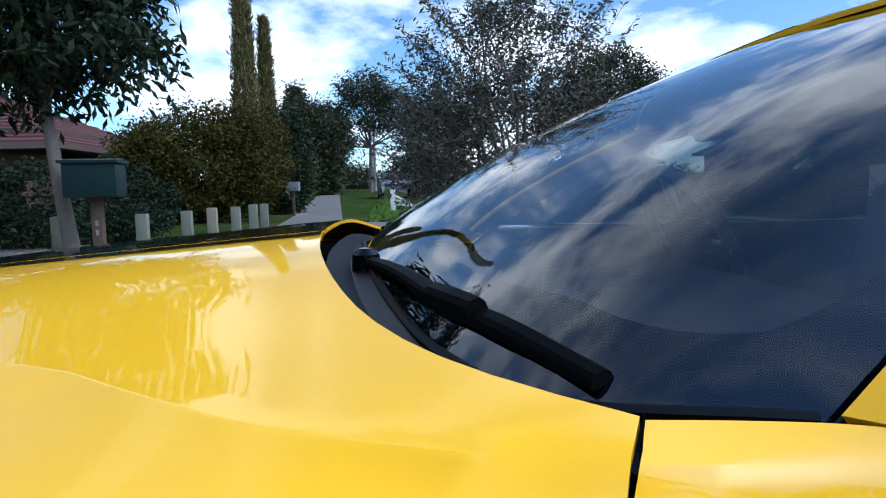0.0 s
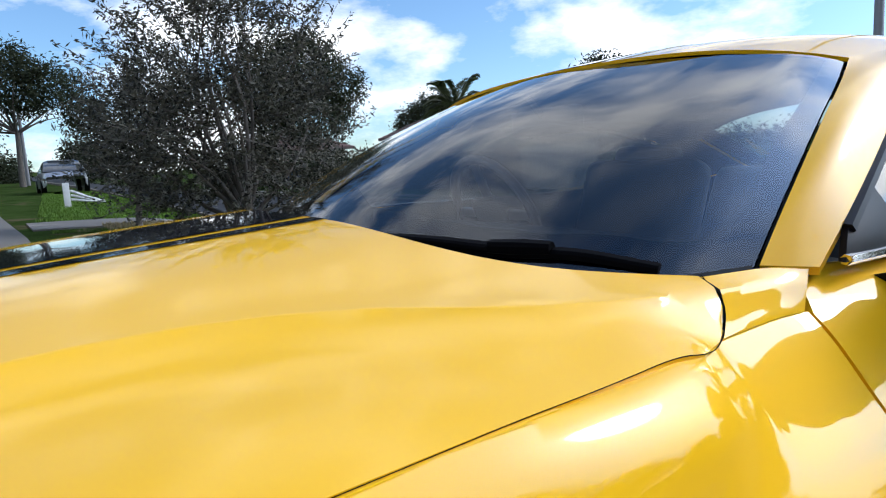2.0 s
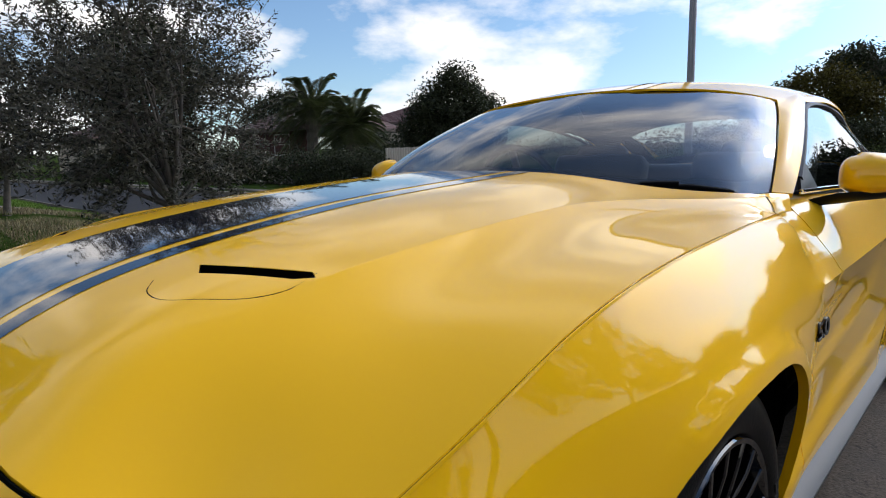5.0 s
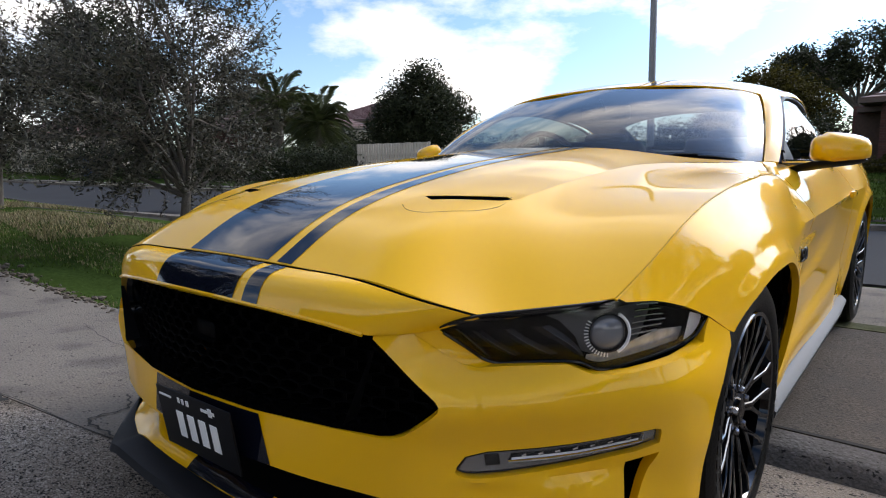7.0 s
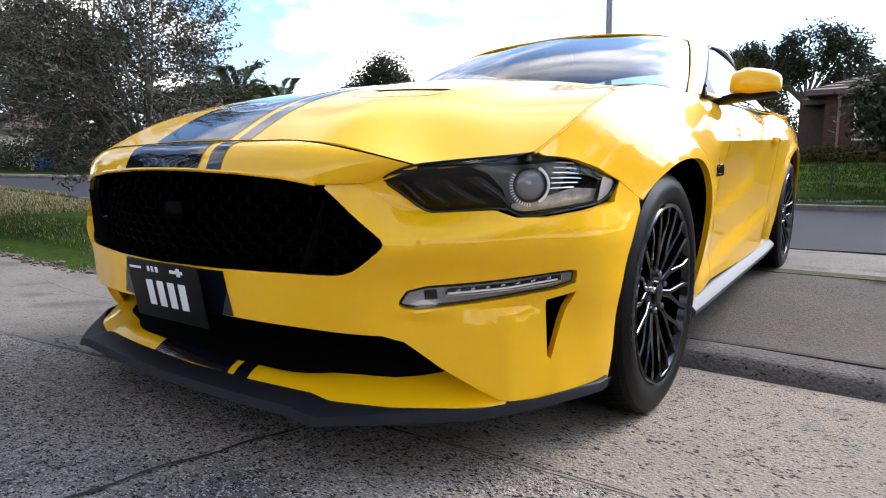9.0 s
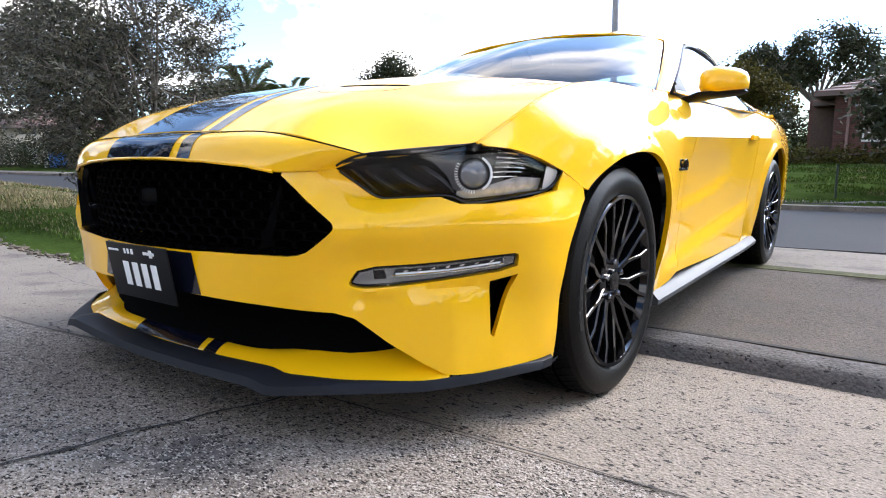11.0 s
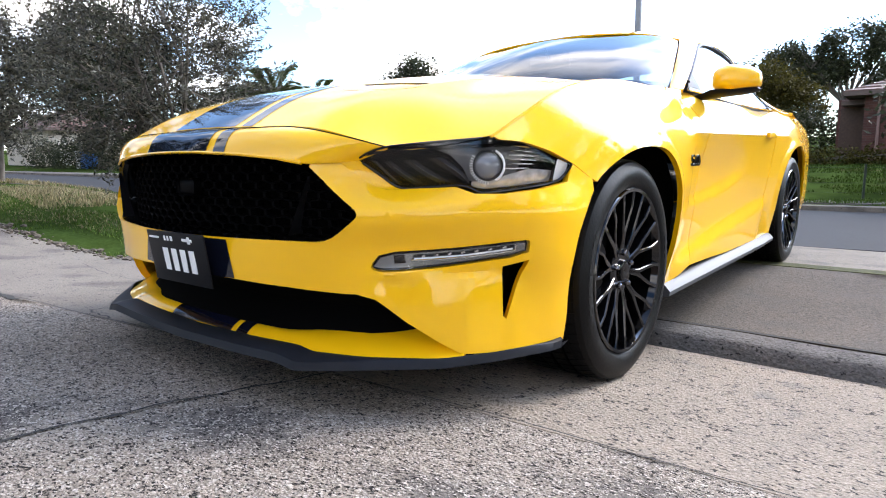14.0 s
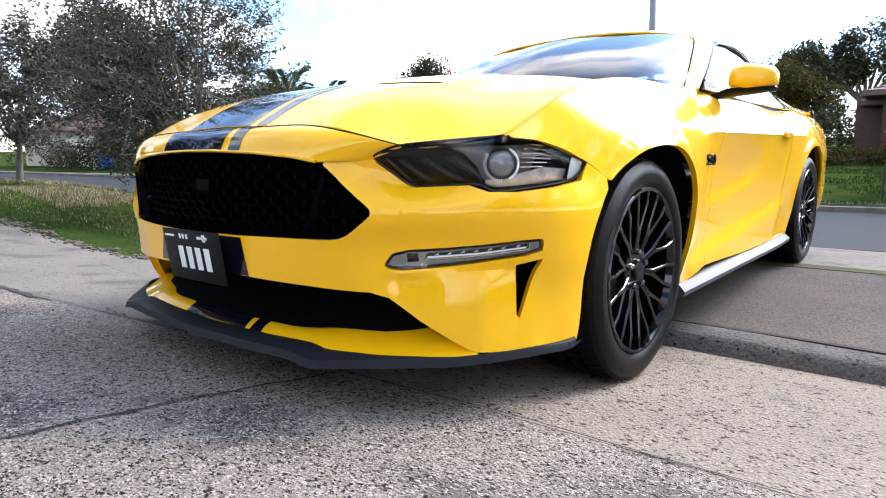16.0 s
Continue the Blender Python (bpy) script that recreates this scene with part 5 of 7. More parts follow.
# ---- cowl, wipers, cabin ----
cw2 = curve([(x, y + 0.006, hood([x], [y])[0][2] - 0.030) for x, y in COWL[::-1]], 24)
wl2 = curve([tuple(np.array(p) + np.array((0, 0.004, 0.002))) for p in WS_LOW], 24)
bm = weld(mirrored(grid_mesh(np.stack([cw2, (cw2 + wl2) / 2 - np.array((0, 0, 0.012)), wl2]))))
bmesh.ops.recalc_face_normals(bm, faces=bm.faces)
part("cowl_panel", bm, SATIN_BLACK, car, "black plastic cowl panel")
for sgn in (1, -1):
    part("rubber_edge", tube([(sgn * x, y - 0.002, z + 0.002) for x, y, z in curve(WS_LOW, 30)], 0.0045, 6), SATIN_BLACK, ws, "black rubber edge")


def bar_along(path, wide, high, n=24):
    """A bevelled bar that follows a path; widths and heights run from its start to its end."""
    p = curve(path, n)
    d = np.gradient(p, axis=0)
    d /= np.linalg.norm(d, axis=1, keepdims=True)
    s = np.cross(d, (0, -0.35, 0.94))
    s /= np.linalg.norm(s, axis=1, keepdims=True)
    u = np.cross(s, d)
    w = np.interp(np.linspace(0, 1, n), np.linspace(0, 1, len(wide)), wide)[:, None] / 2
    h = np.interp(np.linspace(0, 1, n), np.linspace(0, 1, len(high)), high)[:, None] / 2
    ring = [(-1, -0.6), (-1, 0.3), (-0.55, 1), (0.35, 1), (0.75, 0.45), (1, -0.6), (0.6, -1), (-0.6, -1)]
    P = np.stack([p + s * w * a + u * h * b for a, b in ring + ring[:1]])
    bm = weld(grid_mesh(P))
    bmesh.ops.holes_fill(bm, edges=[e for e in bm.edges if e.is_boundary])
    bmesh.ops.recalc_face_normals(bm, faces=bm.faces)
    return bm


def glass_z(x, y):
    """Height of the windscreen over a place."""
    q = ws_P.reshape(-1, 3)
    d = np.hypot(q[:, 0] - abs(x), q[:, 1] - y)
    i = np.argsort(d)[:4]
    w = 1 / (d[i] + 1e-4)
    return float((q[i, 2] * w).sum() / w.sum())


def wiper(path, size):
    wp = new("wiper")
    wp.parent = car
    wp["label"] = "chunky black windscreen wiper"
    path = [(x, y, glass_z(x, y) + 0.006) for x, y in path]
    p = curve(path, 24)
    part("blade", bar_along(path, [0.010 * size, 0.024 * size, 0.026 * size, 0.026 * size, 0.022 * size], [0.010 * size, 0.014 * size, 0.016 * size, 0.016 * size, 0.013 * size]), WIPER, wp, sharp=25)
    part("rubber_lip", bar_along([tuple(q - np.array((0, -0.004, 0.012 * size))) for q in p[::6]], [0.004, 0.004], [0.010, 0.010]), RUBBER, wp)
    lift = np.array((-0.004, -0.004, 0.010 * size))
    arm = [p[0] + (-0.13, -0.045, 0.0), p[0] + (-0.05, -0.02, 0.004), p[5] + lift, p[9] + lift, p[13] + lift]
    part("arm", bar_along(arm, [0.020, 0.018, 0.020, 0.016], [0.012, 0.009, 0.008, 0.007], 18), WIPER, wp, sharp=25)
    part("clip", bar_along([p[9] + lift, p[12] + lift, p[15] + lift * 0.9], [0.026 * size, 0.030 * size, 0.024 * size], [0.016, 0.018, 0.014], 8), WIPER, wp, sharp=25)
    part("pivot_cap", lathe([(0.0, 0.019), (0.022, 0.018), (0.030, 0.010), (0.031, 0.001)], 20, "Z"), GLOSS_BLACK, wp).location = Vector(arm[0]) - Vector((0, 0, 0.012))


WIPER = material("wiper_plastic", (0.003, 0.003, 0.0034), 0.5, spec=0.02, var=0.15, scale=30, bump=0.05, bump_scale=200)
wiper([(0.36, 0.528), (0.50, 0.560), (0.62, 0.596), (0.708, 0.637)], 0.74)
wiper([(-0.52, 0.556), (-0.34, 0.516), (-0.18, 0.496), (-0.06, 0.488)], 0.5)

# dark linings inside the roof and pillars
bm = weld(mirrored(grid_mesh(fine_rows[1:] - np.array((0, -0.01, 0.022)))))
part("headlining", bm, TRIM, car, "dark cloth headlining")


def lining(P, d=0.003):
    """The dark inner skin of a body sheet."""
    n = np.cross(np.gradient(P, axis=1), np.gradient(P, axis=0))
    n /= np.maximum(np.linalg.norm(n, axis=2, keepdims=True), 1e-9)
    out = P - np.array((0, 0, 0.6))
    out[..., 1] = 0
    n *= np.sign((n * out).sum(2, keepdims=True))
    for sgn in (1, -1):
        part("inner_trim", grid_mesh((P - n * d) * np.array((sgn, 1, 1))), TRIM, car)


lining(pil_P, 0.024)
lining(coons(RAIL, RAIL_IN, [RAIL[0], RAIL_IN[0]], [RAIL[-1], RAIL_IN[-1]], 26, 5, (0.004, 0, 0.006)), 0.022)
lining(coons([(0.585, 2.55, 1.19), (0.70, 3.15, 1.03)], [(0.70, 2.62, 1.075), (0.80, 2.62, 1.00), (0.84, 3.0, 0.99)], [(0.585, 2.55, 1.19), (0.70, 2.62, 1.075)], [(0.70, 3.15, 1.03), (0.84, 3.0, 0.99)], 14, 6))
for sgn in (1, -1):
    part("quarter_trim", box(0.02, 1.2, 0.42, (sgn * 0.74, 2.72, 0.78)), TRIM, car)

P = []
for y, z in ((0.57, 0.955), (0.80, 0.968), (1.02, 0.970), (1.10, 0.93), (1.08, 0.70)):
    P.append([(x, y + 0.10 * (x / 0.7) ** 2, z - 0.03 * (x / 0.7) ** 2) for x in np.linspace(-0.74, 0.74, 15)])
part("dashboard", grid_mesh(np.array(P)), TRIM, car, "dark moulded dashboard")
for x in (-0.37, 0.37):
    st = new("seat")
    st.parent = car
    st["label"] = "black leather front seat"
    part("cushion", box(0.50, 0.52, 0.16, (x, 1.55, 0.55), 0.05, 3), SEAT, st)
    part("backrest", box(0.50, 0.14, 0.62, m=Matrix.Translation((x, 1.84, 0.80)) @ Matrix.Rotation(radians(-18), 4, "X"), bevel=0.055, seg=3), SEAT, st)
    part("headrest", box(0.27, 0.10, 0.18, m=Matrix.Translation((x, 1.93, 1.06)) @ Matrix.Rotation(radians(-12), 4, "X"), bevel=0.045, seg=3), SEAT, st)
part("rear_seat", box(1.15, 0.16, 0.50, m=Matrix.Translation((0, 2.62, 0.80)) @ Matrix.Rotation(radians(-25), 4, "X"), bevel=0.06, seg=3), SEAT, car)
part("parcel_shelf", box(1.16, 0.56, 0.02, (0, 2.98, 1.005)), TRIM, car)
part("cabin_floor", box(1.50, 2.2, 0.02, (0, 1.75, 0.35)), TRIM, car)
for sgn in (1, -1):
    part("door_card", box(0.03, 1.28, 0.572, (sgn * 0.780, 1.56, 0.70), 0.01), TRIM, car)
steer = new("steering_wheel")
steer.parent = car
m = Matrix.Translation((-0.37, 1.22, 0.965)) @ Matrix.Rotation(radians(-66), 4, "X")
a = np.linspace(0, 2 * np.pi, 33)
b = tube([tuple(m @ Vector((0.185 * math.cos(t), 0.185 * math.sin(t), 0))) for t in a], 0.015, 8, caps=False)
part("steering_rim", b, SEAT, steer)
b = box(0.16, 0.11, 0.05, bevel=0.02)
b.transform(m)
part("hub", b, TRIM, steer)
for ang in (0, 180, 270):
    b = box(0.11, 0.03, 0.016, (0.115, 0, 0), 0.004)
    b.transform(m @ Matrix.Rotation(radians(ang), 4, "Z"))
    part("steering_spoke", b, ALLOY, steer)
rv = new("rear_view_mirror")
rv.parent = car
part("shell", box(0.24, 0.03, 0.065, (0, 1.11, 1.215), 0.014, 3), SATIN_BLACK, rv)
part("stalk", tube([(0, 1.11, 1.22), (0, 1.05, 1.275)], 0.009, 6), SATIN_BLACK, rv)
# ---- ground ----
ASPHALT = material("coarse_asphalt", (0.238, 0.199, 0.160), 0.92, var=0.16, scale=1.4, fine=0.65, fine_scale=170, bump=1.5, bump_scale=140, stain=((0.115, 0.100, 0.086), 2.2, 0.57), pits=((0.016, 0.014, 0.012), 125.0, 0.42), grains=((0.44, 0.385, 0.325), 150.0, 0.36), spec=0.12)
CONCRETE = material("weathered_concrete", (0.222, 0.183, 0.143), 0.9, var=0.14, scale=1.6, fine=0.42, fine_scale=130, bump=1.1, bump_scale=100, pits=((0.032, 0.028, 0.024), 66.0, 0.31), stain=((0.165, 0.142, 0.120), 4.0, 0.58), spec=0.12)
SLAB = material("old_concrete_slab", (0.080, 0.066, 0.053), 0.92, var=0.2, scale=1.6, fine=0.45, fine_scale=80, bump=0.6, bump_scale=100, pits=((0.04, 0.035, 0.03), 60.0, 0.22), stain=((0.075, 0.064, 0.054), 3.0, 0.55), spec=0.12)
OLD_CONCRETE = material("dirty_old_concrete", (0.155, 0.133, 0.110), 0.92, var=0.2, scale=1.1, fine=0.25, fine_scale=110, bump=0.7, bump_scale=90, pits=((0.03, 0.027, 0.024), 60.0, 0.22), stain=((0.10, 0.088, 0.075), 2.5, 0.54), spec=0.12)
KERB = material("dirty_kerb_concrete", (0.095, 0.086, 0.077), 0.92, var=0.35, scale=6, fine=0.35, fine_scale=90, pits=((0.02, 0.018, 0.016), 50.0, 0.24), bump=0.6, bump_scale=60, spec=0.12)
ROAD = material("road_asphalt", (0.025, 0.0255, 0.0275), 0.88, var=0.1, scale=0.8, fine=0.1, fine_scale=30, spec=0.12)
GRASS = material("verge_soil_and_grass", (0.030, 0.048, 0.012), 0.95, spec=0.0, var=0.4, scale=1.2, fine=0.25, fine_scale=25, bump=0.5, bump_scale=30, stain=((0.085, 0.062, 0.036), 0.8, 0.58))
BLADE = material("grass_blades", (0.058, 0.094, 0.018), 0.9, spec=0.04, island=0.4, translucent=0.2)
# Lawn darker, mown verge brighter: shade and sun are in the blade colours.
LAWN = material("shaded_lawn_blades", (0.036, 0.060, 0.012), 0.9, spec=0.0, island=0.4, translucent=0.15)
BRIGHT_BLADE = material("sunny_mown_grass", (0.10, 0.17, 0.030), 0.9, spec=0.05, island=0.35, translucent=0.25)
DRY = material("dry_grass_blades", (0.20, 0.16, 0.08), 0.8, island=0.5, translucent=0.2)
PAVING = material("footpath_concrete", (0.140, 0.127, 0.113), 0.9, var=0.12, scale=0.9, fine=0.1, fine_scale=50, spec=0.12)
MOSS = material("moss_and_weeds", (0.055, 0.056, 0.024), 0.95, var=0.4, scale=20, bump=0.6, bump_scale=60, spec=0.12)


def ground_z(x, y):
    """Height of the land: a gutter before the car, a slab and a road behind it, and a rise along the street."""
    x, y = np.asarray(x, float), np.asarray(y, float)
    near = np.interp(y, [-14, -4, -2.5, -1.2, -0.62, -0.05, 0.68, 0.70, 2.6, 4.3, 5.2, 8, 11, 12, 13, 22, 60, 200], [0.34, 0.30, 0.25, 0.135, 0.062, 0.0, -0.092, -0.03, 0.0, -0.10, -0.24, -0.27, -0.32, -0.28, -0.25, 0.38, 1.4, 5.0])
    far = np.interp(y, [-60, -6, -2, -1, 0, 1.5, 3.2, 4.0, 9, 12, 30, 200], [1.2, 0.55, 0.50, 0.48, 0.46, 0.40, 0.10, -0.08, 0.0, 0.10, 1.1, 5.0])
    far = far + 0.011 * np.maximum(0, -15 - x) * (2 - smooth01(3.5, 8.5, y))
    w = smooth01(-3.2, -8.5, x)
    return near * (1 - w) + far * w


def on_ground(x, y):
    return float(ground_z(np.array([x]), np.array([y]))[0])


def land(name, poly, lift, mat, step, label, category, depth=0.06):
    bm = trimmed(lambda u, v: np.stack([u, v, ground_z(u, v) + lift], 1), poly, step=step)
    bm = rimmed(bm, depth, DOWN)
    return tagged(part(name, bm, mat), label, category, kind="structure")


xs = np.unique(np.r_[-400, -250, -150, -90, -60, np.arange(-45, -10, 1.0), np.arange(-10, 6, 0.25), np.arange(6, 30, 2.0), 45, 90, 200, 400])
ys = np.unique(np.r_[-400, -200, -100, -50, -30, np.arange(-20, -4, 1.0), np.arange(-4, 6, 0.2), np.arange(6, 30, 0.8), 40, 60, 100, 180, 400])
X, Y = np.meshgrid(xs, ys)
Z = ground_z(X.ravel(), Y.ravel()).reshape(X.shape) - 0.02
Z = np.where((X > -9) & (X < 12) & (Y < 5), Z - 0.06, Z)
tagged(part("ground", grid_mesh(np.stack([X, Y, Z], -1)), GRASS), "grassy ground with bare soil patches along a suburban street", "ground", kind="structure")

EDGE = [(12, -0.45), (3, -0.55), (1.3, -0.63), (0.5, -0.69), (-1.0, -0.90), (-3.5, -1.28), (-6.5, -1.75)]
KERB_LINE = [(12, 0.66), (3, 0.66), (0.9, 0.655), (-1.0, 0.62), (-2.2, 0.42), (-3.3, 0.20), (-5.0, -0.08), (-6.5, -0.30)]
land("road_apron", EDGE + [(-7.5, -3.0), (-7.5, -14), (12, -14)], 0.0, ASPHALT, 0.25, "coarse grey asphalt in front of the car", "asphalt")
land("gutter", [(x, y + 0.008) for x, y in EDGE[:4]] + [(-0.55, -0.82), (-0.60, 0.628)] + KERB_LINE[2::-1], -0.002, CONCRETE, 0.16, "pale weathered concrete gutter with dark pits", "gutter")
land("gutter", [(-0.562, -0.82), (-0.612, 0.628)] + KERB_LINE[3:] + [(x, y + 0.008) for x, y in EDGE[:3:-1]], -0.002, OLD_CONCRETE, 0.16, "grey dirt-stained old concrete gutter", "gutter")
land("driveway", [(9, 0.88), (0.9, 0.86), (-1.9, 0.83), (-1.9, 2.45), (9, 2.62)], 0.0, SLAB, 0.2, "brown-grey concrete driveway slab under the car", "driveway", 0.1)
land("pavement", [(9, 2.78), (-1.9, 2.60), (-2.2, 4.75), (9, 5.9)], 0.0, OLD_CONCRETE, 0.3, "grey concrete strip between slab and road", "pavement", 0.1)
land("weed_strip", [(9, 2.62), (-1.9, 2.45), (-1.9, 2.60), (9, 2.78)], 0.004, MOSS, 0.1, "mossy weeds in a concrete joint", "weeds")
# kerb: a low rolled edge with its own top and face
kx = np.linspace(-1.9, 9, 60)
P = []
for y, z in ((0.635, -0.115), (0.652, -0.092), (0.680, -0.060), (0.700, -0.038), (0.722, -0.030), (0.838, -0.026), (0.842, -0.09)):
    P.append([(x, y + 0.004 * math.sin(3 * x), z + 0.003 * math.sin(7 * x + y)) for x in kx])
bm = grid_mesh(np.array(P))
bmesh.ops.recalc_face_normals(bm, faces=bm.faces)
tagged(part("kerb", bm, KERB), "low rolled concrete kerb, dark with dirt", "kerb", kind="structure")
CRACK = material("dirt_filled_crack", (0.02, 0.018, 0.015), 1.0, var=0.3, scale=30)


def crack(points, w, label):
    """A thin uneven crack that follows the ground."""
    c = curve(points, 60)
    t = np.gradient(c, axis=0)
    t /= np.linalg.norm(t, axis=1, keepdims=True)
    nn = np.stack([-t[:, 1], t[:, 0]], 1)
    ww = 0.7 * w * (0.55 + 0.45 * np.abs(np.sin(np.arange(60) * 1.7) + 0.5 * np.sin(np.arange(60) * 0.6)))[:, None]
    c = c + nn * 0.006 * np.sin(np.arange(60) * 0.9)[:, None]
    P = np.array([[(x, y, on_ground(x, y) + 0.0035) for x, y in c + nn * ww * sg] for sg in (-0.5, 0.5)])
    tagged(part("crack", grid_mesh(P), CRACK), label, "crack", kind="structure")


crack([(0.24, -2.6), (0.245, -1.56), (0.26, -1.2), (0.275, -0.9), (0.28, -0.72)], 0.016, "straight dirt-filled joint in the asphalt")
crack([(x, y + 0.004) for x, y in EDGE[1:-1]], 0.009, "dirt-filled joint between asphalt and gutter")
crack([(-1.9, 0.852), (0.9, 0.858), (3, 0.868), (6, 0.875), (9, 0.885)], 0.034, "dirt-filled joint behind the kerb")
crack([(-0.87, -0.86), (-1.1, -0.84), (-1.12, -0.72), (-1.3, -0.62)], 0.014, "branching crack at the gutter's edge")
crack([(-2.9, -0.2), (-2.2, -0.28), (-1.5, -0.18), (-1.0, -0.12)], 0.008, "fine crack across the pale concrete")
crack([(-1.5, -1.0), (-1.8, -1.02), (-2.2, -1.08), (-2.8, -1.16)], 0.06, "broken dirt patch at the asphalt's edge")
road_near = lambda x: 5.25 + 0.095 * x
land("road", [(60, road_near(60)), (-120, road_near(-120)), (-120, road_near(-120) + 5.6), (60, road_near(60) + 5.6)], 0.004, ROAD, 1.2, "grey asphalt street", "road", 0.08)
for side_of in (0, 1):
    bm = bmesh.new()
    y0 = (-0.28, 5.6)[side_of]
    kxs = np.r_[np.arange(-60, -8, 1.5), np.arange(-8, 12, 0.5), np.arange(12, 40, 2)] if side_of else np.r_[np.arange(-60, -3, 1.0)]
    P = [[(x, road_near(x) + y0 + d, on_ground(x, road_near(x) + y0 + d) + z) for x in kxs] for d, z in ((0.0, -0.02), (0.02, 0.09), (0.26, 0.09), (0.28, -0.02))]
    bm = grid_mesh(np.array(P))
    bmesh.ops.recalc_face_normals(bm, faces=bm.faces)
    tagged(part("kerb", bm, OLD_CONCRETE), "concrete kerb along the street", "kerb", kind="structure")
# footpath that runs away along the street, and a drive across the verge
along = lambda x: -0.98 + 0.094 * (x + 9)
land("footpath", [(-6.6, along(-6.6) - 0.65), (-6.6, along(-6.6) + 0.65), (-90, along(-90) + 0.65), (-90, along(-90) - 0.65)], 0.01, PAVING, 0.9, "straight concrete footpath beside a grass verge", "footpath")
land("crossing", [(-10.2, -0.25), (-12.4, -0.4), (-13.2, 4.0), (-10.0, 4.3)], 0.006, PAVING, 0.5, "concrete drive across the verge", "driveway")
land("far_footpath", [(40, road_near(40) + 7.0), (-80, road_near(-80) + 7.0), (-80, road_near(-80) + 7.5), (40, road_near(40) + 7.5)], 0.01, PAVING, 1.2, "narrow footpath across the street", "footpath")

# crumbled soil and stones along the verge's broken edge
SOIL = material("dry_soil", (0.075, 0.058, 0.042), 0.95, island=0.5, var=0.3, scale=20)
srng = np.random.default_rng(9)
bm = bmesh.new()
for k in range(420):
    x = srng.uniform(-6.4, -1.9)
    y = float(np.interp(x, [p[0] for p in KERB_LINE[::-1]], [p[1] for p in KERB_LINE[::-1]])) + srng.normal(0.02, 0.06)
    r = 0.008 + 0.03 * srng.random() ** 3
    q = bmesh.new()
    bmesh.ops.create_icosphere(q, subdivisions=1, radius=r)
    for v in q.verts:
        v.co = v.co * srng.uniform(0.7, 1.25)
        v.co.z *= 0.6
    q.transform(Matrix.Translation((x, y, on_ground(x, y) + 0.1 * r)))
    joined(bm, q)
tagged(part("soil_clods", bm, SOIL, sharp=20), "crumbled soil and small stones along the verge", "soil", kind="stuff")

# ---- plants ----
BARK = material("grey_bark", (0.10, 0.085, 0.07), 0.95, var=0.3, scale=14, bump=0.8, bump_scale=40)
PALE_BARK = material("pale_bark", (0.13, 0.108, 0.088), 0.9, var=0.25, scale=10, bump=0.5, bump_scale=30)
OLIVE = material("olive_leaves", (0.066, 0.062, 0.044), 0.5, spec=0.2, island=0.8, translucent=0.2)
GUM = material("gum_leaves", (0.030, 0.035, 0.017), 0.55, spec=0.12, island=0.5, translucent=0.2)
BROAD = material("broad_dark_leaves", (0.012, 0.020, 0.008), 0.5, spec=0.12, island=0.5, translucent=0.15)
# Hedge leaves are darkened, with the garden's deep shadow put into the colour.
HEDGE = material("hedge_leaves", (0.050, 0.043, 0.010), 0.6, spec=0.05, island=0.5, translucent=0.2)
CYPRESS = material("cypress_leaves", (0.100, 0.088, 0.034), 0.75, spec=0.05, island=0.45, translucent=0.1)
PALM = material("palm_fronds", (0.050, 0.060, 0.018), 0.5, island=0.4, translucent=0.2)
rng = np.random.default_rng(4)


def leaf_cloud(centres, spread, per, length, width, droop=0.0, up=0.0):
    """Many small leaf blades round clump centres, as arrays of corners and faces."""
    c = np.repeat(np.asarray(centres, float), per, 0)
    n = len(c)
    p = c + rng.normal(0, 1, (n, 3)) * spread
    d = rng.normal(0, 1, (n, 3))
    d[:, 2] = d[:, 2] * 0.7 - droop + up
    d /= np.linalg.norm(d, axis=1, keepdims=True)
    s = np.cross(d, rng.normal(0, 1, (n, 3)))
    s /= np.maximum(np.linalg.norm(s, axis=1, keepdims=True), 1e-6)
    L = length * rng.uniform(0.6, 1.3, (n, 1))
    W = width * rng.uniform(0.7, 1.2, (n, 1))
    v = np.stack([p, p + d * L * 0.45 + s * W, p + d * L, p + d * L * 0.45 - s * W], 1).reshape(-1, 3)
    return v


def leaves(name, v, mat, parent, label=""):
    me = bpy.data.meshes.new(name)
    f = np.arange(len(v)).reshape(-1, 4)
    me.from_pydata(v.tolist(), [], f.tolist())
    me.materials.append(mat)
    ob = new(name, me)
    ob.parent = parent
    if label:
        ob["label"] = label
    return ob


def in_blobs(blobs, n):
    """Clump centres near the skin of a few ellipsoids (x, y, z, rx, ry, rz), weighted by their size."""
    w = np.array([b[3] * b[4] * b[5] for b in blobs]) ** 0.7
    pick = rng.choice(len(blobs), n, p=w / w.sum())
    d = rng.normal(0, 1, (n, 3))
    d /= np.linalg.norm(d, axis=1, keepdims=True)
    r = rng.uniform(0.25, 1.0, (n, 1)) ** 0.45
    b = np.array(blobs, float)[pick]
    return b[:, :3] + d * r * b[:, 3:]


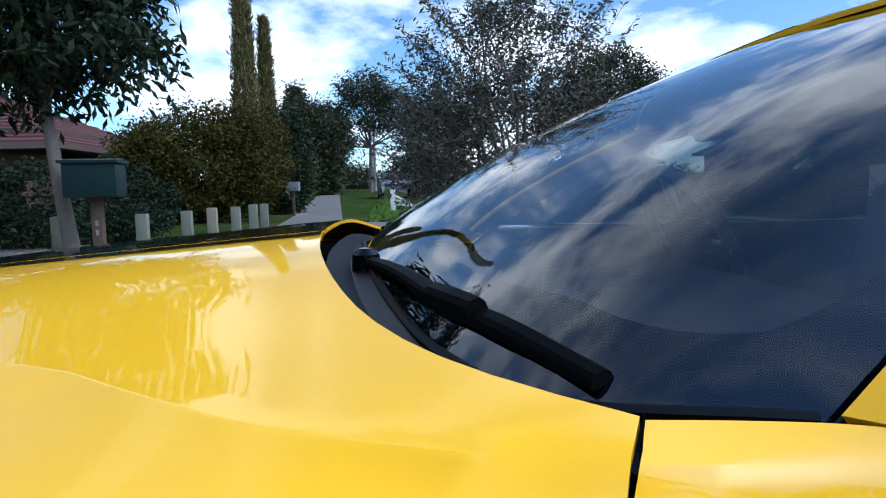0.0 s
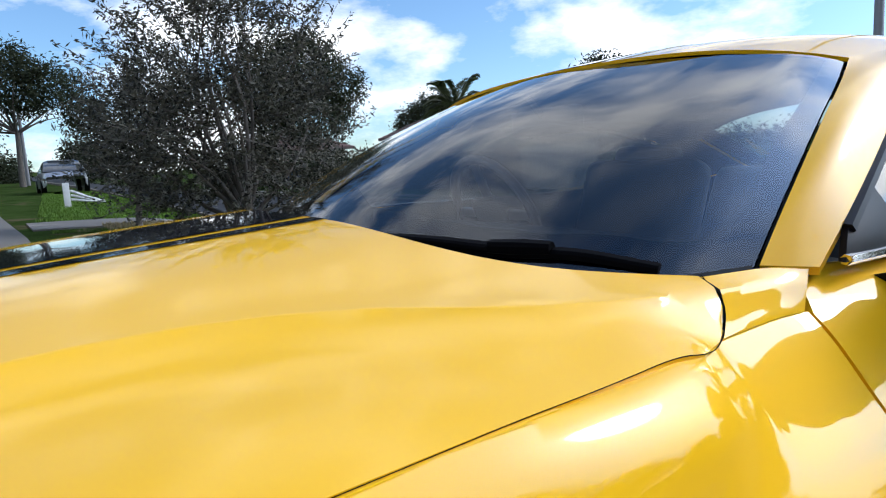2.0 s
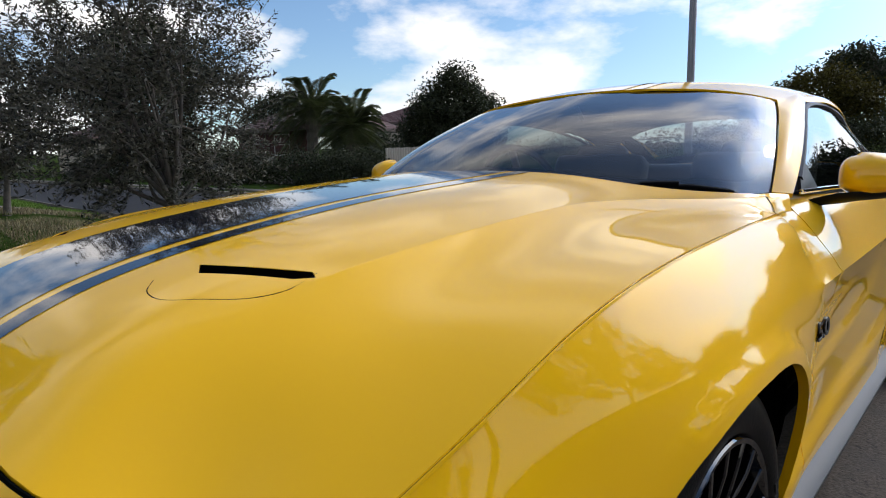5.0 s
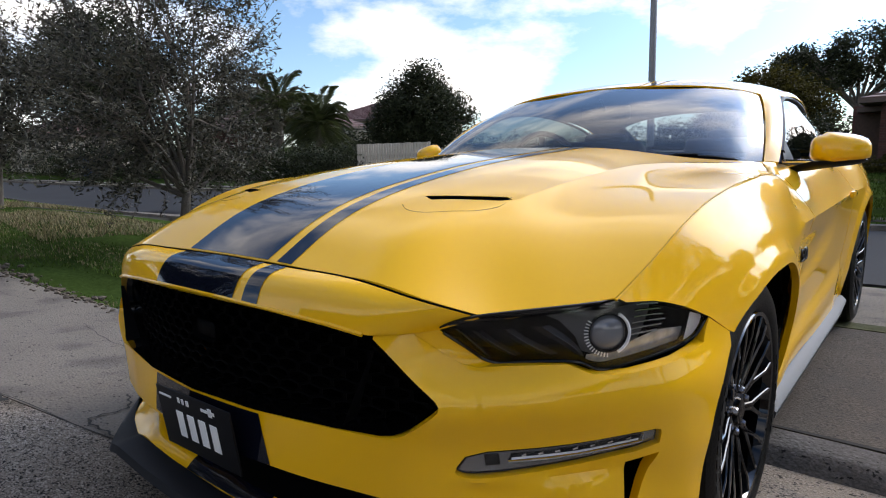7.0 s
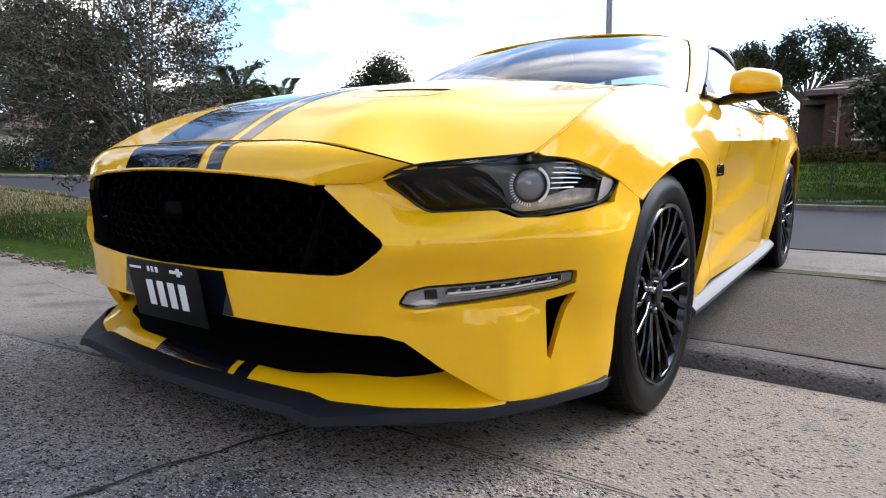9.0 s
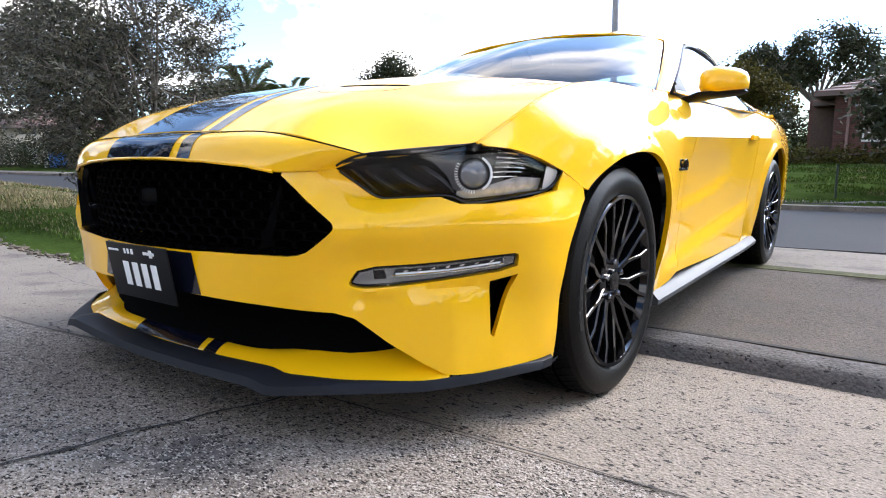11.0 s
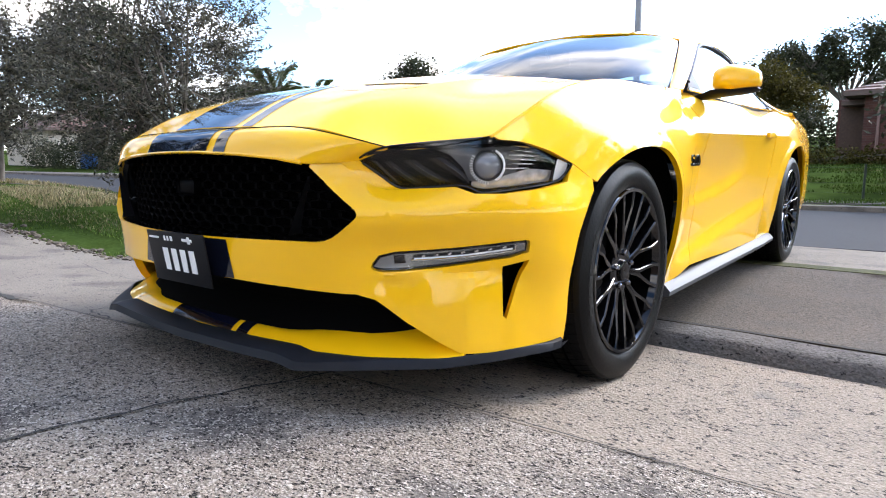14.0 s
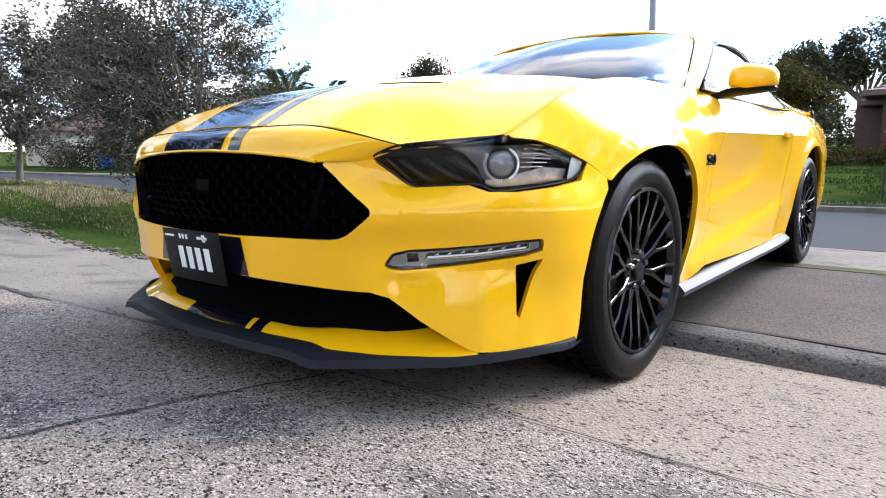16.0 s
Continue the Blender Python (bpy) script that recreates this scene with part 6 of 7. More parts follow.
def tree(name, label, x, y, blobs, trunk_r, bark, leaf_mat, clumps, per, spread, length, width, droop=0.0, stems=1, limbs=9, fork=0.35, base=None, sprigs=0):
    """A trunk that forks into limbs which reach into a crown of leaf clumps."""
    ob = root(name, label, "tree")
    z0 = (on_ground(x, y) if base is None else base) - 0.05
    cen = in_blobs(blobs, clumps)
    top = max(b[2] for b in blobs)
    bm = bmesh.new()
    for k in range(stems):
        sx, sy = x + rng.normal(0, 0.08) * (stems > 1), y + rng.normal(0, 0.08) * (stems > 1)
        fz = z0 + (top - z0) * fork
        fx, fy = sx + rng.normal(0, 0.12), sy + rng.normal(0, 0.12)
        tube([(sx, sy, z0), ((sx + fx) / 2 + rng.normal(0, 0.03), (sy + fy) / 2, (z0 + fz) / 2), (fx, fy, fz)], [trunk_r * 1.25, trunk_r, trunk_r * 0.8], 9, bm)
        for i in range(limbs):
            g = cen[rng.integers(len(cen))]
            mid = (np.array((fx, fy, fz)) + g) / 2 + rng.normal(0, 0.12, 3) + (0, 0, 0.1)
            q = curve([(fx, fy, fz - 0.05 * i / limbs), mid, g], 7)
            tube([tuple(p) for p in q], np.linspace(trunk_r * 0.55, trunk_r * 0.08, 7), 5, bm)
            for j in range(3):
                h = cen[rng.integers(len(cen))]
                s = q[3 + j]
                if np.linalg.norm(h - s) < 1.3 * np.linalg.norm(g - s) + 0.5:
                    tube([tuple(s), tuple((s + h) / 2 + rng.normal(0, 0.05, 3)), tuple(h)], [trunk_r * 0.2, trunk_r * 0.12, trunk_r * 0.04], 4, bm)
    v = [leaf_cloud(cen, spread, per, length, width, droop)]
    if sprigs:
        # thin shoots that stand out of the crown, with leaves along them
        s0 = in_blobs(blobs, sprigs)
        mid = np.mean([b[:3] for b in blobs], 0)
        for p in s0:
            d = (p - mid) * np.array((1, 1, 0.8))
            d = d / np.linalg.norm(d) + rng.normal(0, 0.25, 3) + np.array((0, 0, 0.45))
            d /= np.linalg.norm(d)
            q = p + d * rng.uniform(0.35, 0.6)
            tube([tuple(p), tuple(q)], [trunk_r * 0.07, trunk_r * 0.03], 4, bm)
            v.append(leaf_cloud(p + (q - p) * np.linspace(0.1, 1, 9)[:, None], 0.012, 4, length * 1.1, width, droop - 0.3))
    part("trunk", bm, bark, ob, sharp=80)
    leaves("crown", np.concatenate(v), leaf_mat, ob)
    return ob


tree("olive_tree", "grey-green olive tree with an uneven crown on the verge", -5.1, 1.62,
     [(-5.1, 1.65, 1.65, 0.85, 0.85, 0.75), (-5.0, 1.9, 2.35, 0.70, 0.75, 0.75), (-5.3, 1.3, 2.25, 0.7, 0.7, 0.7), (-5.1, 1.7, 3.0, 0.5, 0.5, 0.55), (-5.1, 2.25, 1.55, 0.6, 0.55, 0.7), (-5.3, 1.05, 1.4, 0.6, 0.6, 0.6), (-5.15, 1.65, 1.05, 0.75, 0.8, 0.45)],
     0.055, BARK, OLIVE, 215, 95, 0.066, 0.056, 0.0095, 0.1, limbs=24, fork=0.22, sprigs=420)
tree("olive_tree", "grey-green olive tree on a thin trunk near the road", -9.2, 1.12,
     [(-9.2, 1.25, 1.5, 0.9, 0.55, 0.55), (-9.2, 1.3, 1.9, 0.95, 0.6, 0.75), (-9.0, 1.7, 2.4, 0.7, 0.6, 0.55), (-9.4, 1.15, 2.15, 0.6, 0.45, 0.5)],
     0.045, BARK, OLIVE, 100, 85, 0.085, 0.070, 0.012, 0.1, limbs=16, fork=0.3, sprigs=240)
tree("street_tree", "broad-leaved tree with a pale trunk beside the letterbox", -6.2, -3.15,
     [(-6.2, -3.2, 3.0, 1.3, 1.0, 0.85), (-6.0, -2.35, 2.75, 0.7, 0.55, 0.5), (-6.3, -4.2, 2.9, 1.2, 1.2, 1.0), (-6.0, -2.9, 3.9, 1.2, 1.2, 0.8)],
     0.075, PALE_BARK, BROAD, 330, 30, 0.12, 0.17, 0.028, 0.8, limbs=10, fork=0.5)


for k, (x, y, s) in enumerate(((11.0, 6.5, 1.5), (12.0, 1.8, 1.35), (12.0, -3.6, 1.1), (13.0, 11.6, 0.95), (11.0, 16.0, 0.62), (7.6, 18.6, 0.5))):
    tree("garden_tree", "leafy dark green tree in the garden beside the drive", x, y,
         [(x, y, 3.4 * s, 1.9, 2.0, 1.5 * s), (x + 0.3, y + 1.5, 2.7 * s, 1.6, 1.5, 1.2 * s), (x - 0.2, y - 1.6, 2.5 * s, 1.5, 1.6, 1.2 * s), (x, y, 4.8 * s, 1.3, 1.3, 1.0 * s)], 0.14, BARK, GUM, 300, 26, 0.22, 0.24, 0.055, 0.3, limbs=8, fork=0.3)


# Added out of direct view, only to give the wing a dark reflection.
tree("street_tree", "low leafy dark tree added across the street for reflections", 2.4, 14.8,
     [(2.2, 14.8, 1.7, 1.6, 1.6, 1.0), (3.0, 14.8, 2.3, 1.3, 1.3, 0.8)], 0.16, BARK, GUM, 420, 28, 0.2, 0.2, 0.045, 0.3, limbs=10, fork=0.3)


def cypress(x, y, h, r):
    ob = root("cypress", "tall narrow olive-green pencil cypress", "tree")
    z0 = on_ground(x, y)
    part("trunk", tube([(x, y, z0 - 0.05), (x, y, z0 + h * 0.9)], [0.12, 0.02], 8), BARK, ob)
    t = rng.uniform(0.06, 1, 2600)
    a = rng.uniform(0, 2 * np.pi, 2600)
    rad = r * np.minimum(1, 1.5 * (1 - t)) ** 0.8 * rng.uniform(0.6, 1.0, 2600)
    c = np.stack([x + rad * np.cos(a), y + rad * np.sin(a), z0 + t * h], 1)
    leaves("crown", leaf_cloud(c, 0.06, 7, 0.20, 0.022, 0, 2.2), CYPRESS, ob)


cypress(-20.0, -4.35, 9.4, 0.42)
cypress(-20.6, -3.78, 6.3, 0.30)


def bush(name, label, blobs, mat, clumps, per, spread, length, width, droop=0.0):
    ob = root(name, label, "bush")
    c = in_blobs(blobs, clumps)
    x, y = blobs[0][0], blobs[0][1]
    z0 = on_ground(x, y)
    bm = bmesh.new()
    for k in range(5):
        g = c[rng.integers(len(c))]
        tube([(x + rng.normal(0, 0.1), y + rng.normal(0, 0.1), z0 - 0.05), tuple((np.array((x, y, z0)) + g) / 2), tuple(g)], [0.05, 0.03, 0.01], 5, bm)
    part("stem", bm, BARK, ob)
    leaves("crown", leaf_cloud(c, spread, per, length, width, droop), mat, ob)


bush("garden_bush", "large rounded olive-brown garden shrub behind the posts", [(-13.5, -4.0, 1.75, 1.3, 1.6, 1.45), (-13.8, -3.0, 2.0, 1.1, 1.0, 1.3), (-13.5, -5.0, 1.6, 1.1, 1.0, 1.2)], HEDGE, 1500, 30, 0.12, 0.11, 0.022)
bush("garden_bush", "tall dark green shrub beside the footpath", [(-17.5, -2.75, 2.0, 1.1, 0.75, 1.6), (-18.5, -2.9, 2.2, 1.0, 0.8, 1.6)], BROAD, 1000, 30, 0.13, 0.13, 0.026)
bush("garden_bush", "low dark shrubs under the letterbox", [(-7.4, -4.3, 0.75, 0.5, 0.9, 0.3), (-8.4, -3.6, 0.75, 0.6, 0.7, 0.3)], BROAD, 260, 26, 0.07, 0.08, 0.016)
bush("garden_bush", "tall dense dark shrubs in the shade behind the letterbox", [(-10.4, -6.2, 1.0, 0.9, 1.4, 0.8), (-11.2, -4.7, 1.0, 0.8, 1.0, 0.75), (-9.6, -7.6, 1.1, 0.9, 1.2, 0.9)], BROAD, 900, 30, 0.10, 0.10, 0.022)
bush("garden_bush", "yellow-green conifer hedge along the path", [(-24, -3.7, 1.9, 1.4, 0.7, 1.4), (-28, -4.1, 2.2, 2.0, 0.8, 1.6)], CYPRESS, 420, 22, 0.16, 0.16, 0.03)
bush("hedge", "dense dark hedge in front of a house across the street", [(-20, 13.2, 0.65, 1.8, 0.6, 0.85), (-17.5, 13.3, 0.65, 1.9, 0.6, 0.85), (-15.4, 13.4, 0.62, 1.3, 0.6, 0.85), (-23, 13.0, 0.7, 1.9, 0.7, 0.9)], GUM, 1300, 20, 0.14, 0.10, 0.03)
bush("garden_bush", "dark massed shrubs behind palms", [(-24.5, 21.5, 1.3, 2.0, 1.0, 1.3), (-21.6, 21.5, 1.2, 1.8, 1.0, 1.2), (-27.5, 22.0, 1.5, 2.0, 1.0, 1.5)], GUM, 700, 22, 0.2, 0.16, 0.04)
bush("hedge", "dense dark hedge below palms across the street", [(x, 14.0 + 0.05 * x, 0.9, 1.6, 0.8, 1.1) for x in (-25, -28, -31, -34, -37, -40)], GUM, 900, 22, 0.18, 0.13, 0.035)
bush("hedge", "dark tangled shrubs beside a brick house", [(x, 27.0, 1.4, 1.1, 0.8, 1.1) for x in (-8.5, -7.0, -5.5, -4.0, -2.6)], GUM, 700, 22, 0.18, 0.13, 0.035)
bush("hedge", "long low dark hedge behind the houses", [(x, 36.0, 1.7, 2.6, 0.9, 0.9) for x in range(-42, 14, 4)], GUM, 900, 16, 0.25, 0.2, 0.06)
bush("low_planting", "low leafy planting along a house front", [(x, 22.0, 0.45, 1.0, 0.7, 0.35) for x in (-2.5, -1.2, 0.2, 1.6, 3.0, 4.5)], HEDGE, 420, 18, 0.12, 0.12, 0.035)

tree("gum_tree", "tall dark gum tree with an open crown along the street", -46, -1.4, [(-46, -4.2, 6.6, 1.9, 1.7, 1.2), (-46, -1.6, 8.7, 2.1, 2.2, 1.4), (-46, 0.9, 7.6, 1.9, 1.9, 1.4), (-46, 2.5, 5.6, 1.5, 1.4, 1.2), (-46, -3.6, 4.8, 1.4, 1.3, 0.8), (-46, -0.8, 6.6, 1.8, 1.6, 1.0)], 0.16, BARK, GUM, 560, 30, 0.30, 0.28, 0.05, 0.6, limbs=12, fork=0.45)
tree("gum_tree", "dark conifer behind the footpath", -42, -6.2, [(-42, -6.2, 2.6, 1.6, 1.6, 1.8), (-42, -6.2, 5.0, 1.1, 1.1, 1.6), (-42, -6.2, 7.2, 0.55, 0.55, 1.3)], 0.15, BARK, GUM, 800, 30, 0.24, 0.26, 0.05, 0.2, limbs=8, fork=0.5)
tree("gum_tree", "dark spreading tree behind the footpath", -38, -4.4, [(-38, -4.4, 3.2, 1.6, 1.3, 2.0), (-38, -3.3, 4.4, 1.4, 1.0, 1.4), (-38, -5.0, 5.6, 1.5, 1.3, 1.3), (-38, -3.6, 2.0, 1.2, 0.9, 1.0)], 0.16, BARK, GUM, 600, 30, 0.28, 0.28, 0.05, 0.4, limbs=10, fork=0.35)
tree("gum_tree", "dense dark trees at the end of the street", -62, -5.5, [(-62, -6.8, 3.4, 3, 2.4, 2.2), (-62, -3.4, 2.4, 2, 2.0, 1.4), (-64, 3.2, 3.2, 2, 2.0, 2.0)], 0.2, BARK, GUM, 620, 30, 0.40, 0.36, 0.07, 0.3, limbs=8, fork=0.4)
tree("gum_tree", "broad dark gum tree behind the olive", -33, 12.4, [(-33, 12.4, 6.6, 2.2, 2.6, 2.2), (-33, 14.6, 6.0, 1.8, 1.8, 1.6), (-33, 10.4, 5.4, 2.0, 2.0, 1.8), (-33, 13.0, 4.2, 2.0, 2.6, 1.6)], 0.2, BARK, GUM, 900, 30, 0.26, 0.24, 0.045, 0.4, limbs=10, fork=0.4)
tree("garden_tree", "rounded dark green garden tree across the street", -17.8, 20.0, [(-17.8, 20, 3.3, 1.9, 1.7, 1.5), (-16.6, 20, 2.6, 1.7, 1.6, 1.4), (-18.9, 20, 2.6, 1.6, 1.6, 1.3), (-17.4, 20, 4.4, 1.1, 1.1, 0.8)], 0.14, BARK, GUM, 1000, 30, 0.17, 0.17, 0.035, 0.3, limbs=10, fork=0.3)
tree("gum_tree", "large gum tree with a wide broken crown behind a brick house", -2.6, 38, [(-2.2, 38, 6.2, 2.2, 1.6, 1.3), (-0.8, 38, 5.4, 1.3, 1.5, 1.5), (-5.5, 38, 5.9, 1.3, 1.4, 0.8), (-3.6, 38, 5.0, 1.3, 1.3, 0.9)], 0.22, BARK, GUM, 330, 40, 0.17, 0.24, 0.045, 0.4, limbs=16, fork=0.45)
tree("garden_tree", "yellow-green wattle beside a brick house", -5.0, 30, [(-5.2, 30, 3.6, 1.7, 1.5, 1.3), (-3.8, 30, 2.6, 1.3, 1.3, 1.2), (-6.8, 30, 2.6, 1.6, 1.4, 1.4)], 0.12, BARK, HEDGE, 800, 28, 0.2, 0.2, 0.04, 0.4, limbs=10, fork=0.25)
tree("garden_tree", "dark round-headed tree far behind the roof line", -9.5, 60, [(-9.5, 60, 7.6, 2.4, 2, 1.6), (-7.0, 60, 7.2, 2.0, 2, 1.4)], 0.2, BARK, GUM, 300, 22, 0.3, 0.35, 0.07, 0.2, limbs=8, fork=0.4)

tree("garden_tree", "dark round-headed tree behind a low house", -49, 31, [(-49, 31, 6.0, 2.6, 2.2, 1.6), (-46.5, 31, 5.4, 2, 2, 1.5), (-52, 31, 5.2, 2.4, 2, 1.6)], 0.2, BARK, GUM, 420, 26, 0.3, 0.3, 0.06, 0.2, limbs=8, fork=0.4)


def palm(x, y, h, r, n, label):
    """A palm: a rough trunk and a head of arching feathered fronds."""
    ob = root("palm", label, "palm tree")
    z0 = on_ground(x, y)
    zs = np.linspace(z0 - 0.05, h, 14)
    part("trunk", tube([(x, y, z) for z in zs], [0.30 + 0.05 * (k % 2) for k in range(14)], 10), BARK, ob, sharp=20)
    for k in range(n):
        a = 2 * math.pi * k / n * 2.618 + rng.uniform(-0.2, 0.2)
        lift = rng.uniform(-1.5, 1.7)
        reach = 1 / (1 + 0.4 * max(lift, 0))
        pts = [np.array((x, y, h)) + r * reach * t * np.array((math.cos(a), math.sin(a), 0)) * (1 - 0.12 * t) + np.array((0, 0, r * (lift * t - (0.45 + 0.30 * lift) * t * t))) for t in np.linspace(0, 1, 12)]
        v = []
        for i in range(1, 12):
            d = pts[i] - pts[i - 1]
            d /= np.linalg.norm(d)
            s = np.cross(d, (0, 0, 1))
            s /= np.linalg.norm(s)
            wdt = 0.22 * r * math.sin(math.pi * (0.10 + 0.85 * i / 12))
            for sg in (-1, 1):
                for q in (0.0, 0.33, 0.67):
                    b0 = pts[i - 1] + (pts[i] - pts[i - 1]) * q
                    tip = b0 + d * wdt * 0.8 + s * sg * wdt + np.array((0, 0, -0.25 * wdt + rng.normal(0, 0.03)))
                    v += [b0 - d * 0.03, (b0 + tip) / 2 + np.array((0, 0, 0.03)), tip, (b0 + tip) / 2 - np.array((0, 0, 0.02)) - d * 0.05]
        leaves("frond", np.array(v), PALM, ob)


palm(-27.6, 19.4, 4.0, 2.6, 90, "stout palm with a full head of arching fronds")
palm(-23.6, 19.0, 2.8, 2.4, 80, "shorter palm with spreading fronds")

# ---- posts, letterboxes, poles ----
POST = material("pale_green_post_paint", (0.145, 0.150, 0.112), 0.75, var=0.12, scale=9, fine=0.05)
POST_TAN = material("bare_timber_post", (0.20, 0.172, 0.12), 0.8, var=0.15, scale=9)
# Teal is darker than its paint: heavy garden shadow is in the colour.
TEAL = material("teal_metal_paint", (0.004, 0.016, 0.0155), 0.5, spec=0.15, var=0.1)
TIMBER = material("dark_timber", (0.06, 0.035, 0.025), 0.85, var=0.3, scale=12, bump=0.4, bump_scale=30)
STEEL = material("galvanised_steel", (0.20, 0.20, 0.21), 0.5, 0.6, var=0.1)
for k, (x, y, h, mat) in enumerate(((-6.5, -3.45, 0.50, POST), (-7.2, -2.78, 0.46, POST), (-8.0, -2.48, 0.44, POST), (-8.6, -2.30, 0.46, POST_TAN), (-9.2, -2.10, 0.46, POST), (-9.9, -1.98, 0.48, POST), (-10.5, -1.92, 0.48, POST))):
    z = on_ground(x, y)
    tagged(part("bollard", box(0.14, 0.14, h, m=pose(x, y, z + h / 2 - 0.03, 0, 0, 5), bevel=0.012), mat), "square %s timber post at the edge of a garden" % ("pale green" if mat is POST else "bare tan"), "bollard", "posts along the garden")
lb = root("letterbox", "large teal metal letterbox on a dark timber post", "letterbox", pose(-5.9, -2.72, on_ground(-5.9, -2.72), 0, 0, 8))
part("box", box(0.40, 0.52, 0.36, (0, 0, 0.92), 0.01), TEAL, lb)
part("lid", prism([(-0.23, 0), (0.23, 0), (0.23, 0.03), (0.0, 0.055), (-0.23, 0.03)], 0.58, Matrix.Translation((0, -0.29, 1.10))), TEAL, lb)
part("post", box(0.11, 0.11, 0.80, (0, 0, 0.36), 0.008), TIMBER, lb)
for k in range(2):
    part("bar", box(0.004, 0.03, 0.06, (0.058, 0.0, 0.46 - 0.10 * k)), POST, lb)
lb = root("letterbox", "small grey letterbox on a thin post by the footpath", "letterbox", pose(-16, -2.28, on_ground(-16, -2.28)))
part("box", box(0.30, 0.34, 0.24, (0, 0, 0.80), 0.01), STEEL, lb)
part("post", box(0.07, 0.07, 0.70, (0, 0, 0.33), 0.005), TIMBER, lb)


def pole(x, y, h, r, lean, arm=None):
    ob = root("light_pole", "tall dark grey steel light pole", "light pole")
    z = on_ground(x, y)
    part("pole", tube([(x, y, z - 0.1), (x + lean * 0.5, y, z + h / 2), (x + lean, y, z + h)], [r * 1.15, r, r * 0.8], 10), STEEL, ob)
    if arm:
        q = [(x + lean, y, z + h - 0.1), (x + arm[0] * 0.5, y + arm[1] * 0.5, z + h + 0.25), (x + arm[0], y + arm[1], z + h + 0.30)]
        part("arm", tube(q, 0.04, 6), STEEL, ob)
        part("lamp_head", box(0.6, 0.28, 0.14, q[-1], 0.05), STEEL, ob)


pole(-4.40, 13.4, 8.5, 0.082, -0.05)
pole(-50, -1.2, 7.6, 0.11, 0.0, (1.5, 3.2))

# ---- houses, fences, parked car and far clutter ----
# Unseen wall added behind the camera; it darkens what the car's front reflects.
UNSEEN_WALL = material("unseen_brown_wall", (0.075, 0.055, 0.044), 0.9, var=0.15, scale=1.5, spec=0.1)
tagged(part("wall_south", box(17.0, 0.25, 2.8, (2.0, -11.5, 1.6), 0.01), UNSEEN_WALL), "plain brown wall added behind the camera to darken reflections", "wall", kind="structure")
# Brick and mortar are darkened: the shade under the eaves is in their colour.
BRICK = material("red_brown_brick", (0.080, 0.031, 0.024), 0.9, island=0.25, var=0.1, scale=2)
MORTAR = material("mortar", (0.095, 0.073, 0.064), 0.95, var=0.1)
TILE = material("terracotta_roof_tiles", (0.095, 0.050, 0.041), 0.8, island=0.0, var=0.15, scale=1)
RED_ROOF = material("red_tin_roof", (0.07, 0.016, 0.013), 0.6, var=0.1)
GUTTER = material("brown_gutter_paint", (0.08, 0.05, 0.04), 0.6)
BEIGE = material("beige_render", (0.46, 0.40, 0.33), 0.9, var=0.1)
PIPE = material("dusty_pink_paint", (0.21, 0.125, 0.105), 0.6, var=0.05)
PALE = material("pale_painted_timber", (0.55, 0.54, 0.50), 0.7, var=0.08)
DUSK_GLASS = material("window_glass", (0.03, 0.035, 0.04), 0.08, 0, 0.3)


def brick_wall(w, h, m, parent, holes=()):
    """A wall in its own x, z plane: mortar core with courses of bricks proud of it."""
    v, f = [], []
    for r in range(int(h / 0.086)):
        z0 = r * 0.086 + 0.005
        x0 = -0.12 * (r % 2)
        while x0 < w:
            a, b = max(x0, 0.0) + 0.005, min(x0 + 0.24, w) - 0.005
            x0 += 0.24
            if b - a < 0.03 or any(p - 0.03 < (a + b) / 2 < q + 0.03 and c0 - 0.03 < z0 + 0.04 < d0 + 0.03 for p, q, c0, d0 in holes):
                continue
            k = len(v)
            v += [(a, -0.012, z0), (b, -0.012, z0), (b, -0.012, z0 + 0.076), (a, -0.012, z0 + 0.076), (a, 0.002, z0), (b, 0.002, z0), (b, 0.002, z0 + 0.076), (a, 0.002, z0 + 0.076)]
            f += [(k, k + 1, k + 2, k + 3), (k + 4, k, k + 3, k + 7), (k + 1, k + 5, k + 6, k + 2), (k + 3, k + 2, k + 6, k + 7), (k + 4, k + 5, k + 1, k)]
    me = bpy.data.meshes.new("brickwork")
    me.from_pydata(v, [], f)
    me.transform(m)
    me.materials.append(BRICK)
    ob = new("brickwork", me)
    ob.parent = parent
    tagged(ob, kind="stuff")
    bm = box(w, 0.2, h, (w / 2, 0.10, h / 2))
    bm.transform(m)
    part("wall", bm, MORTAR, parent)


